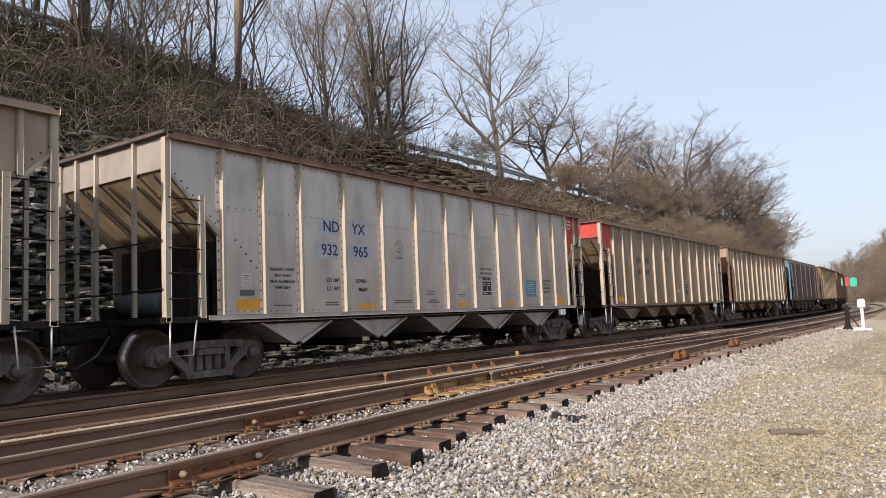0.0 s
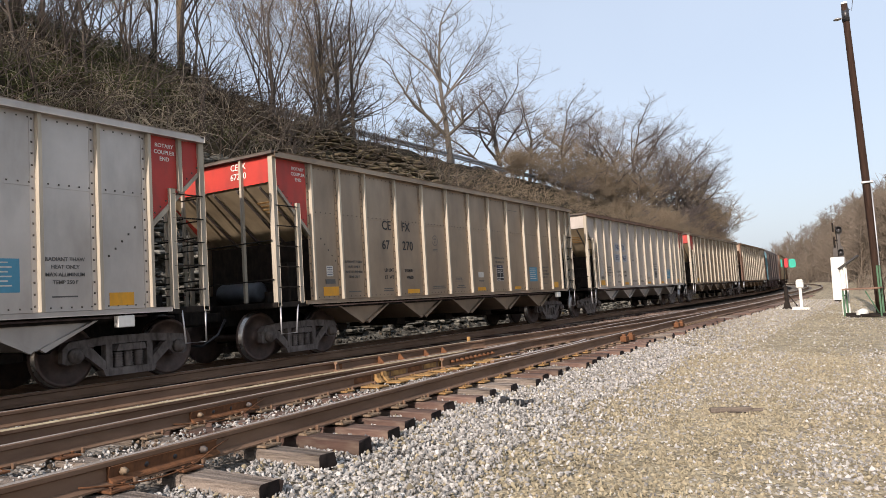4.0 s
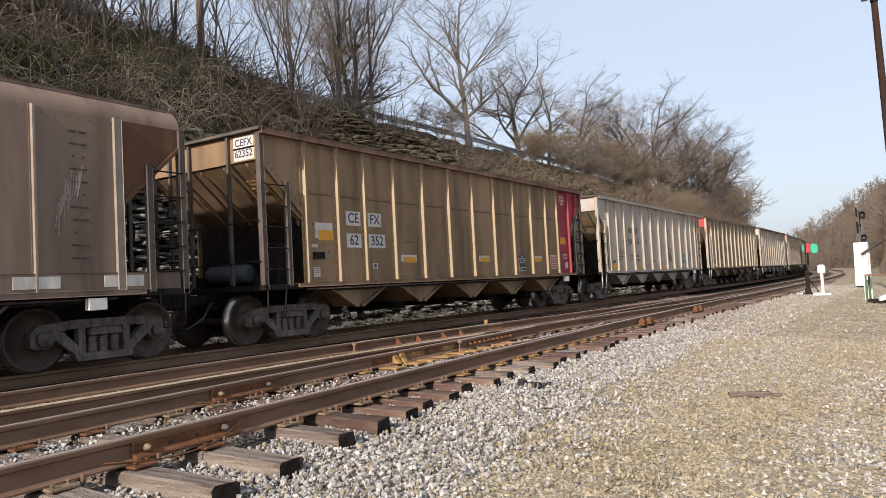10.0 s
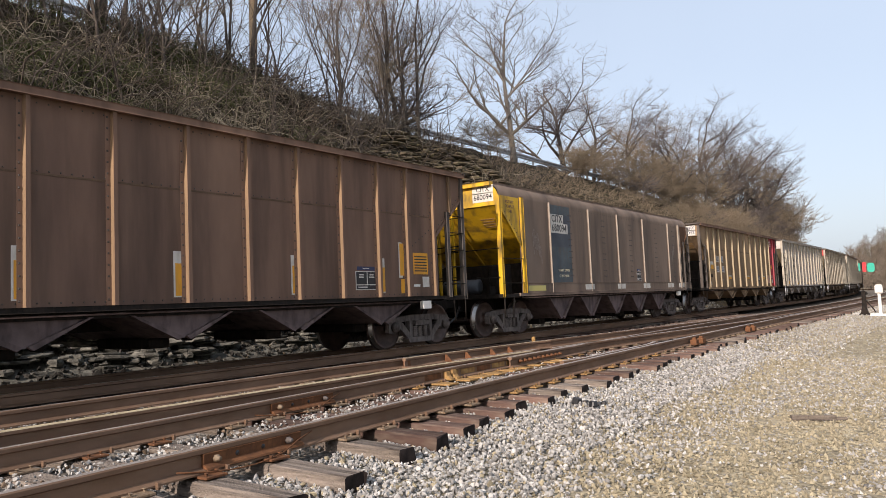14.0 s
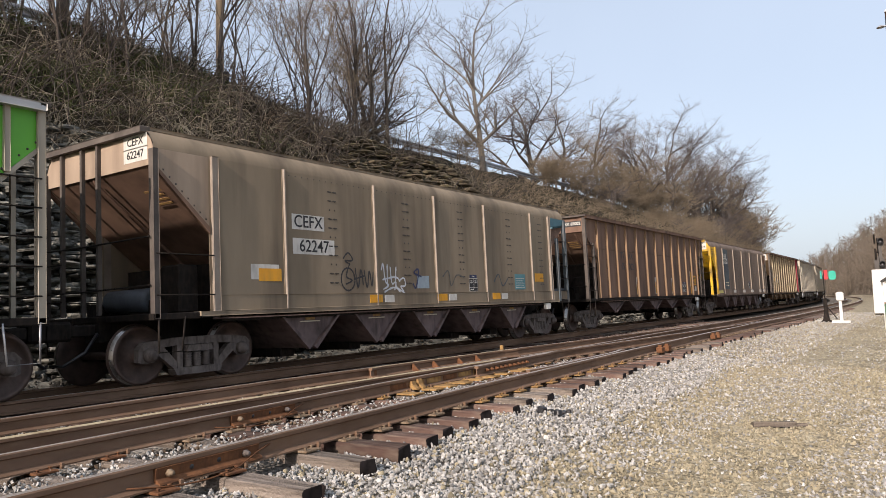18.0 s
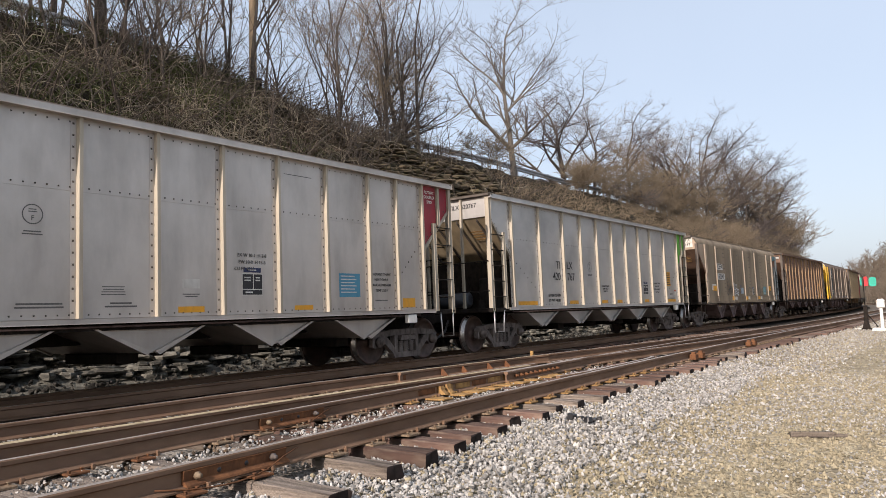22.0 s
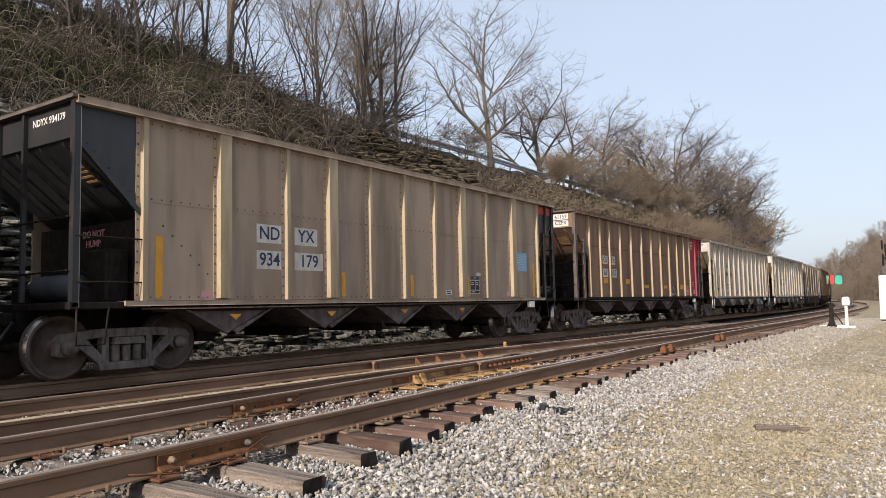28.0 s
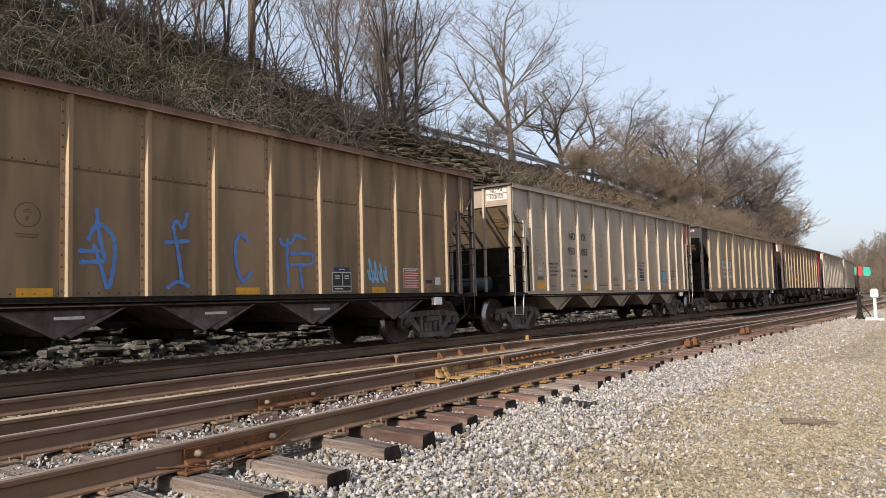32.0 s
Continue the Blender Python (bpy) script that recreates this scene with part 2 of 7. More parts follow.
CHALK = plain("grey_lettering", (0.10, 0.095, 0.09))
GRAF_B = plain("blue_spray", (0.085, 0.21, 0.52))
GRAF_W = plain("white_spray", (0.6, 0.62, 0.65))
GRAF_K = plain("black_spray", (0.03, 0.028, 0.03))
RAIL = mat("rail_steel", (0.249, 0.160, 0.109), (0.140, 0.089, 0.063), 0.65, 0.3, scale=4, bump=0.25, depth=0.003, streak=(1, 0.2, 1), dirt=(0.13, 0.07, 0.035), dirt_amount=0.35)
RAIL_TOP = mat("worn_railhead", (0.690, 0.621, 0.566), (0.460, 0.391, 0.342), 0.42, 0.7, scale=5, bump=0.1, streak=(1, 0.1, 1), dirt=(0.2, 0.12, 0.07), dirt_amount=0.5)
RAIL_DULL = mat("dusty_railhead", (0.560, 0.471, 0.322), (0.403, 0.322, 0.207), 0.7, 0.3, scale=8, bump=0.3, depth=0.004, streak=(1, 0.3, 1), dirt=(0.14, 0.09, 0.05), dirt_amount=0.5)
RUSTY = mat("orange_rust", (0.21, 0.095, 0.045), (0.10, 0.05, 0.03), 0.85, 0.1, scale=9, bump=0.4, depth=0.004, dirt=(0.08, 0.04, 0.025), dirt_amount=0.6)
OCHRE = mat("ochre_rust", (0.40, 0.25, 0.10), (0.22, 0.13, 0.06), 0.85, 0.0, scale=9, bump=0.4, depth=0.004, dirt=(0.12, 0.06, 0.03), dirt_amount=0.6)
# Creosote black, with the shade on the end faces painted in.
TIE_END = mat("creosoted_shaded_tie_end", (0.035, 0.026, 0.024), (0.015, 0.012, 0.011), 0.8, scale=12, bump=0.6, depth=0.008)
TIE = mat("weathered_tie_wood", (0.15, 0.094, 0.076), (0.05, 0.032, 0.028), 0.85, scale=5, fine=80, bump=0.5, depth=0.008, streak=(0.25, 2, 2), vary=0.4, dirt=(0.26, 0.21, 0.165), dirt_amount=0.55)
TIE_OLD = mat("grey_split_tie_wood", (0.280, 0.236, 0.201), (0.050, 0.039, 0.034), 0.9, scale=9, fine=60, bump=0.9, depth=0.02, streak=(0.12, 2.2, 2.2), mix=0.35, vary=0.25, dirt=(0.30, 0.25, 0.20), dirt_amount=0.5)
DUSTED = mat("dust_covered_plate", (0.23, 0.165, 0.11), (0.11, 0.075, 0.05), 0.9, 0.0, scale=9, bump=0.4, depth=0.004, dirt=(0.32, 0.26, 0.19), dirt_amount=0.6)
GRAVEL_D = mat("stained_brown_ballast", (0.15, 0.112, 0.08), (0.08, 0.058, 0.042), 0.9, scale=14, fine=120, bump=0.3, depth=0.003, vary=0.5)
GRAVEL_W = mat("white_limestone", (0.440, 0.432, 0.415), (0.224, 0.216, 0.203), 0.85, scale=14, fine=120, bump=0.3, depth=0.003, vary=0.55)
GRAVEL_T = mat("tan_limestone", (0.344, 0.304, 0.213), (0.223, 0.190, 0.131), 0.9, scale=14, fine=120, bump=0.3, depth=0.003, vary=0.38)
ROCK = mat("layered_shale", (0.276, 0.270, 0.234), (0.082, 0.079, 0.070), 0.9, scale=2.5, fine=25, bump=0.7, depth=0.03, streak=(1, 0.5, 2.5), vary=0.4, dirt=(0.03, 0.03, 0.03), dirt_amount=0.75)
# Dark copy of the shale: the train's shade is in the colour.
ROCK_D = mat("shaded_rubble", (0.055, 0.052, 0.047), (0.019, 0.018, 0.017), 0.9, scale=2.5, fine=25, bump=0.7, depth=0.03, vary=0.4)
ROCK_B = mat("brown_ledge_rock", (0.15, 0.12, 0.085), (0.065, 0.053, 0.04), 0.9, scale=2.5, fine=25, bump=0.7, depth=0.03, streak=(1, 0.5, 2.5), vary=0.4, dirt=(0.10, 0.095, 0.04), dirt_amount=0.6)
BARK = mat("grey_bark", (0.121, 0.103, 0.090), (0.055, 0.047, 0.042), 0.9, scale=6, bump=0.5, depth=0.01, streak=(1, 1, 0.3))
BARK_PALE = mat("pale_bark", (0.19, 0.172, 0.15), (0.105, 0.092, 0.08), 0.9, scale=6, bump=0.4, depth=0.01, streak=(1, 1, 0.3))
WOODS = mat("distant_bare_woods", (0.212, 0.176, 0.143), (0.145, 0.119, 0.092), 0.95, scale=0.08, bump=0, vary=0.3)
TWIG = mat("brown_twig", (0.161, 0.138, 0.129), (0.091, 0.078, 0.074), 0.9, scale=1.5, bump=0)
TWIG_TAN = mat("tan_twig", (0.278, 0.226, 0.163), (0.177, 0.138, 0.101), 0.9, scale=1.5, bump=0)
BRUSH = mat("dead_brush", (0.138, 0.109, 0.087), (0.044, 0.037, 0.029), 0.95, scale=0.8, bump=0, vary=0.6)
CANE = mat("bleached_cane", (0.304, 0.272, 0.216), (0.152, 0.133, 0.105), 0.9, scale=0.8, bump=0, vary=0.4)
BRUSH_G = mat("green_vine", (0.10, 0.115, 0.05), (0.045, 0.05, 0.02), 0.95, scale=0.8, bump=0, vary=0.5)
# Near-black soil: shade in the gaps between stems is put into its colour.
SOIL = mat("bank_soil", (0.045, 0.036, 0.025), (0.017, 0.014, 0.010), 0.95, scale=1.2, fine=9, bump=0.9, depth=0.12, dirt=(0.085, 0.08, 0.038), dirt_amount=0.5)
POLE = mat("creosoted_pole_wood", (0.051, 0.030, 0.022), (0.024, 0.015, 0.012), 0.9, scale=4, bump=0.5, depth=0.01, streak=(4, 4, 0.2))
GALV = mat("galvanised_steel", (0.42, 0.43, 0.45), (0.30, 0.31, 0.33), 0.5, 0.5, scale=3, bump=0.05)
SIG_RED = plain("signal_red", (0.62, 0.02, 0.03))
SIG_GREEN = plain("signal_green", (0.0, 0.36, 0.26))
BENCH_G = plain("green_bench_paint", (0.05, 0.13, 0.07))
PLANK = mat("weathered_plank", (0.24, 0.15, 0.11), (0.13, 0.085, 0.065), 0.85, scale=5, bump=0.4, streak=(0.3, 2, 2))

# ---- mesh helpers ----


class Geo:
    """Collects faces of several materials into one mesh."""

    def __init__(self):
        self.v, self.f, self.m, self.s = [], [], [], []

    def face(self, pts, mi=0, smooth=False):
        i = len(self.v)
        self.v += [tuple(p) for p in pts]
        self.f.append(tuple(range(i, i + len(pts))))
        self.m.append(mi)
        self.s.append(smooth)

    def add(self, verts, faces, mi=0, smooth=False):
        i = len(self.v)
        self.v += [tuple(p) for p in verts]
        for f in faces:
            self.f.append(tuple(i + k for k in f))
            self.m.append(mi)
            self.s.append(smooth)
        return self

    def box(self, x0, x1, y0, y1, z0, z1, mi=0):
        v = [(x0, y0, z0), (x1, y0, z0), (x1, y1, z0), (x0, y1, z0), (x0, y0, z1), (x1, y0, z1), (x1, y1, z1), (x0, y1, z1)]
        return self.add(v, [(0, 3, 2, 1), (4, 5, 6, 7), (0, 1, 5, 4), (1, 2, 6, 5), (2, 3, 7, 6), (3, 0, 4, 7)], mi)

    def bevel_box(self, x0, x1, y0, y1, z0, z1, b=0.01, mi=0):
        """A box with chamfered edges all round."""
        xs, ys, zs = (x0, x1), (y0, y1), (z0, z1)
        v, ix = [], {}
        for i in (0, 1):
            for j in (0, 1):
                for k in (0, 1):
                    sx, sy, sz = (b if not i else -b), (b if not j else -b), (b if not k else -b)
                    for a, p in enumerate(((xs[i], ys[j] + sy, zs[k] + sz), (xs[i] + sx, ys[j], zs[k] + sz), (xs[i] + sx, ys[j] + sy, zs[k]))):
                        ix[i, j, k, a] = len(v)
                        v.append(p)
        f = []
        for s in (0, 1):
            q = [ix[s, 0, 0, 0], ix[s, 1, 0, 0], ix[s, 1, 1, 0], ix[s, 0, 1, 0]]
            f.append(q if s else q[::-1])
            q = [ix[0, s, 0, 1], ix[1, s, 0, 1], ix[1, s, 1, 1], ix[0, s, 1, 1]]
            f.append(q[::-1] if s else q)
            q = [ix[0, 0, s, 2], ix[1, 0, s, 2], ix[1, 1, s, 2], ix[0, 1, s, 2]]
            f.append(q if s else q[::-1])
            for u in (0, 1):
                f.append([ix[0, s, u, 1], ix[1, s, u, 1], ix[1, s, u, 2], ix[0, s, u, 2]])
                f.append([ix[s, 0, u, 0], ix[s, 1, u, 0], ix[s, 1, u, 2], ix[s, 0, u, 2]])
                f.append([ix[s, u, 0, 0], ix[s, u, 1, 0], ix[s, u, 1, 1], ix[s, u, 0, 1]])
        for i in (0, 1):
            for j in (0, 1):
                for k in (0, 1):
                    f.append([ix[i, j, k, 0], ix[i, j, k, 1], ix[i, j, k, 2]])
        return self.add(v, f, mi)

    def tube(self, pts, r, n=6, mi=0, smooth=True, cap=True):
        """A round bar along a line of points; r may be a list."""
        pts = [Vector(p) for p in pts]
        rs = r if isinstance(r, (list, tuple)) else [r] * len(pts)
        base = len(self.v)
        side = None
        for i, p in enumerate(pts):
            d = (pts[min(i + 1, len(pts) - 1)] - pts[max(i - 1, 0)]).normalized()
            if side is None:
                side = d.cross(Vector((0, 0, 1)) if abs(d.z) < 0.9 else Vector((1, 0, 0))).normalized()
            side = (side - d * side.dot(d)).normalized()
            up = d.cross(side)
            for k in range(n):
                a = 2 * math.pi * k / n
                self.v.append(tuple(p + (side * math.cos(a) + up * math.sin(a)) * rs[i]))
        for i in range(len(pts) - 1):
            for k in range(n):
                a, b = base + i * n + k, base + i * n + (k + 1) % n
                self.f.append((a, b, b + n, a + n))
                self.m.append(mi)
                self.s.append(smooth)
        if cap:
            for q in (tuple(base + k for k in range(n))[::-1], tuple(base + (len(pts) - 1) * n + k for k in range(n))):
                self.f.append(q)
                self.m.append(mi)
                self.s.append(False)
        return self

    def prism(self, poly, axis, a, b, mi=0, smooth=False):
        """A flat outline pushed along an axis from a to b. Outline in the two other axes, in order."""
        def at(p, w):
            return (w, p[0], p[1]) if axis == 0 else (p[0], w, p[1]) if axis == 1 else (p[0], p[1], w)
        n = len(poly)
        v = [at(p, a) for p in poly] + [at(p, b) for p in poly]
        i = len(self.v)
        self.v += v
        for k in range(n):
            j = (k + 1) % n
            self.f.append((i + k, i + j, i + n + j, i + n + k))
            self.m.append(mi)
            self.s.append(smooth)
        self.f += [tuple(i + k for k in range(n))[::-1], tuple(i + n + k for k in range(n))]
        self.m += [mi, mi]
        self.s += [False, False]
        return self

    def lathe(self, prof, axis_at, axis=0, n=24, mi=0, ranges=None):
        """Turns an outline of (along, radius) round an axis through axis_at."""
        cx, cy, cz = axis_at
        base = len(self.v)
        for (w, r) in prof:
            for k in range(n):
                a = 2 * math.pi * k / n
                c, s = r * math.cos(a), r * math.sin(a)
                self.v.append((cx + w, cy + c, cz + s) if axis == 0 else (cx + c, cy + w, cz + s) if axis == 1 else (cx + c, cy + s, cz + w))
        for i in range(len(prof) - 1):
            for k in range(n):
                a, b = base + i * n + k, base + i * n + (k + 1) % n
                self.f.append((a, b, b + n, a + n))
                self.m.append(ranges[i] if ranges else mi)
                self.s.append(True)
        return self

    def mesh(self, name, mats):
        me = bpy.data.meshes.new(name)
        me.from_pydata(self.v, [], self.f)
        for m in (mats if isinstance(mats, (list, tuple)) else [mats]):
            me.materials.append(m)
        me.polygons.foreach_set("material_index", self.m)
        me.polygons.foreach_set("use_smooth", self.s)
        bm = bmesh.new()
        bm.from_mesh(me)
        bmesh.ops.recalc_face_normals(bm, faces=bm.faces)
        bm.to_mesh(me)
        bm.free()
        return me


def part(name, geo, mats, parent, label="", m=None):
    """Links a Geo, or a ready mesh, as one mesh object under a thing or a part."""
    ob = new(name, geo if isinstance(geo, bpy.types.Mesh) else geo.mesh(name, mats))
    if parent is not None:
        ob.parent = parent
    if m is not None:
        ob.matrix_basis = m
    if label:
        tagged(ob, label)
    return ob


def thing(name, label, category, group="", kind="", m=None):
    ob = new(name)
    tagged(ob, label, category, group, kind)
    if m is not None:
        ob.matrix_basis = m
    return ob


def big_mesh(name, v, f, mats, mi=None, smooth=False):
    """One mesh from arrays."""
    me = bpy.data.meshes.new(name)
    me.from_pydata(v.tolist() if hasattr(v, "tolist") else v, [], f.tolist() if hasattr(f, "tolist") else f)
    for m in (mats if isinstance(mats, (list, tuple)) else [mats]):
        me.materials.append(m)
    if mi is not None:
        me.polygons.foreach_set("material_index", mi)
    if smooth:
        me.polygons.foreach_set("use_smooth", [True] * len(me.polygons))
    me.update()
    return me


def fast_mesh(name, v, f, mats, mi=None):
    """One mesh from whole arrays; all faces with the same number of corners."""
    me = bpy.data.meshes.new(name)
    k = f.shape[1]
    me.vertices.add(len(v))
    me.vertices.foreach_set("co", np.ascontiguousarray(v, dtype=np.float32).ravel())
    me.loops.add(f.size)
    me.loops.foreach_set("vertex_index", np.ascontiguousarray(f, dtype=np.int32).ravel())
    me.polygons.add(len(f))
    me.polygons.foreach_set("loop_start", np.arange(0, f.size, k, dtype=np.int32))
    for m in (mats if isinstance(mats, (list, tuple)) else [mats]):
        me.materials.append(m)
    if mi is not None:
        me.polygons.foreach_set("material_index", np.ascontiguousarray(mi, dtype=np.int32))
    me.polygons.foreach_set("use_smooth", np.full(len(f), k == 4))
    me.update(calc_edges=True)
    return me


# ---- the line of the main track: straight, then a wide curve to the left ----
CURVE_AT, CURVE_R = 50.0, 620.0


def line(s, u=0.0):
    """The place and heading (degrees) at s metres along the main track and u metres to its right."""
    d = max(0.0, s - CURVE_AT)
    a = d / CURVE_R
    x, y = -CURVE_R * (1 - math.cos(a)), min(s, CURVE_AT) + CURVE_R * math.sin(a)
    return x + u * math.cos(a), y + u * math.sin(a), math.degrees(a)

# ---- ground: one sheet with the bank, the road above it and the yard ----
rng = np.random.default_rng(7)
BANK = [(-400, -4), (-60, 2.0), (-30, 7.0), (-19, 7.9), (-10.6, 8.7), (-9.6, 8.75), (-7.6, 7.3), (-5.9, 5.6), (-5.0, 4.2), (-4.4, 2.0), (-3.8, 0.5), (-3.05, -0.05), (-2.4, -0.32), (2.0, -0.32), (2.5, -0.26), (6.2, -0.26),
        (6.55, -0.30), (6.95, -0.325), (7.5, -0.36), (9.4, -0.42), (11.0, -0.52), (16, -0.55), (30, -0.5), (60, 0.5), (400, 8)]


def bank_height(u, s):
    """Height of the ground u metres right of the main track at s metres along it."""
    z = float(np.interp(u, [b[0] for b in BANK], [b[1] for b in BANK]))
    if u < -3.6:
        k = min(1.0, max(0.0, (-3.6 - u) / 1.5)) * (0.45 if u < -8.8 else 1.0)
        z += k * (0.5 * noise.noise((u * 0.35, s * 0.16, 1.3)) + (0.42 if s < 34 else 0.22) * noise.noise((u * 0.9, s * 0.62, 4.0)))
        if s < 22 and u < -7:
            z += 0.9 * min(1, (22 - s) / 8.0) * min(1, (-7 - u) / 2.6)
    if u > 8 and s > 60:
        z += 16 * min(1, (u - 8) / 24.0) * min(1, (s - 60) / 50.0) * max(0.0, min(1, (330 - s) / 80.0))
    if u > 7.2:
        z += 0.03 * noise.noise((u * 0.6, s * 0.6, 2.0)) + 0.012 * noise.noise((u * 2.6, s * 2.6, 5.0))
    return z


us = [-400, -200, -100, -60, -40, -30, -22, -18, -14, -12] + list(np.arange(-11, -3.2, 0.3)) + [-2.9, -2.4, 0, 2, 2.5, 4.5, 6.2, 6.55] + list(np.arange(6.9, 14.1, 0.3)) + [15, 17, 20, 24, 30, 40, 60, 100, 200, 400]
ss = [-300, -150, -80, -50, -30, -20] + list(np.arange(-14, 60, 0.6)) + list(np.arange(60, 140, 2.0)) + [150, 165, 180, 200, 230, 270, 330, 420, 560]
gv, gf, gm = [], [], []
for s in ss:
    for u in us:
        x, y, a = line(s, u)
        gv.append((x, y, bank_height(u, s)))
nu = len(us)
for i in range(len(ss) - 1):
    for j in range(nu - 1):
        gf.append((i * nu + j, i * nu + j + 1, (i + 1) * nu + j + 1, (i + 1) * nu + j))
        u = us[j]
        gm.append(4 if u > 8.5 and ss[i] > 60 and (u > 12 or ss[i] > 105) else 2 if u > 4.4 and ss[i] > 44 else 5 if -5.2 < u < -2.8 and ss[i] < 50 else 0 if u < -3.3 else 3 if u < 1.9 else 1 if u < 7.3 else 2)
GROUND_T = pebbles("tan_gravel_ground", (0.335, 0.291, 0.207), (0.214, 0.179, 0.124), 30.0, 0.010)
# Bed coloured dark to give the shaded gaps between loose stones.
GROUND_W = pebbles("ballast_bed", (0.211, 0.192, 0.167), (0.112, 0.096, 0.081), 24.0, 0.03)
HILL = mat("leaf_litter_hillside", (0.152, 0.120, 0.088), (0.088, 0.068, 0.048), 0.95, scale=0.5, fine=4, bump=0.8, depth=0.2)
# Sooty ballast, made darker still for the shade below the cars.
CINDER = mat("sooty_shaded_ballast", (0.062, 0.052, 0.044), (0.029, 0.024, 0.020), 0.95, scale=8, fine=30, bump=1.0, depth=0.04)
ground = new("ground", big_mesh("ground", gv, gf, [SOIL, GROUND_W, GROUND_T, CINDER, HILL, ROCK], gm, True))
tagged(ground, "gravel yard and ballast rising to a steep earth bank", "ground", kind="structure")

# ---- tracks ----
RAIL_PROF = [(-0.07, -0.172), (0.07, -0.172), (0.07, -0.160), (0.012, -0.135), (0.010, -0.050), (0.036, -0.038), (0.037, -0.010), (0.030, 0.0), (-0.030, 0.0), (-0.037, -0.010), (-0.036, -0.038), (-0.010, -0.050), (-0.012, -0.135), (-0.07, -0.160)]


def rail_mesh(name, xy, top, z=0.0, dusty=False):
    """A rail of T section along points (x, y); its head's top in a material of its own."""
    g = Geo()
    n = len(RAIL_PROF)
    for i, (x, y) in enumerate(xy):
        a, b = xy[max(i - 1, 0)], xy[min(i + 1, len(xy) - 1)]
        d = Vector((b[0] - a[0], b[1] - a[1])).normalized()
        g.v += [(x + d.y * p, y - d.x * p, z + q) for p, q in RAIL_PROF]
    for i in range(len(xy) - 1):
        for k in range(n):
            j = (k + 1) % n
            g.f.append((i * n + k, i * n + j, (i + 1) * n + j, (i + 1) * n + k))
            g.m.append(1 if k == 7 or dusty and k in (6, 8) else 0)
            g.s.append(False)
    g.f += [tuple(range(n)), tuple((len(xy) - 1) * n + k for k in range(n))]
    g.m += [0, 0]
    g.s += [False, False]
    return g.mesh(name, [RAIL, top])


def along(f, s0, s1, step):
    """Points of a rail: f gives its distance right of the main track at s."""
    n = max(2, int((s1 - s0) / step) + 1)
    return [line(s, f(s))[:2] for s in np.linspace(s0, s1, n)]


def spline(keys):
    ys, xs = [k[0] for k in keys], [k[1] for k in keys]
    return lambda s: float(np.interp(s, ys, xs))


# rail lines: s along the track, metres right of the main track's middle
HALF = 0.7525
SIDING = [(-60, 3.35), (8, 3.42), (14, 3.80), (20, 4.35), (26, 4.85), (34, 5.2), (60, 5.1), (120, 4.6), (400, 4.4)]
rail_b = spline([(s, u - HALF) for s, u in SIDING])
rail_c = spline([(s, u + HALF) for s, u in SIDING])
LEAD = [(-40, 8.4), (-10, 6.45), (3, 5.82), (8.2, 5.52), (14, 5.30), (20, 5.15), (26, 5.10), (34, 5.2)]
rail_d = spline([(s, u - HALF) for s, u in LEAD])
rail_e = spline([(s, u + HALF) for s, u in LEAD])

# ---- hopper cars ----
PITCH = 16.18
GREYSTEEL = mat("blue_grey_reservoir", (0.10, 0.115, 0.135), (0.06, 0.068, 0.08), 0.6, 0.2, scale=3, bump=0.05)
CHORD = mat("dark_end_steel", (0.14, 0.12, 0.105), (0.07, 0.06, 0.055), 0.7, 0.1, scale=2, bump=0.05)


def text_geo(body, size, name, m, parent, material, spacing=1.0):
    """Built-in letters turned into a mesh, centred, lying in the car's side."""
    cu = bpy.data.curves.new(name, "FONT")
    cu.body, cu.size, cu.align_x, cu.align_y = body, size, "CENTER", "CENTER"
    cu.space_character, cu.offset = spacing, size * 0.010
    cu.extrude, cu.resolution_u = 0.0015, 3
    tmp = bpy.data.objects.new(name, cu)
    me = bpy.data.meshes.new_from_object(tmp)
    bpy.data.objects.remove(tmp)
    bpy.data.curves.remove(cu)
    me.materials.clear()
    me.materials.append(material)
    ob = part(name, me, None, parent, m=m)
    return ob


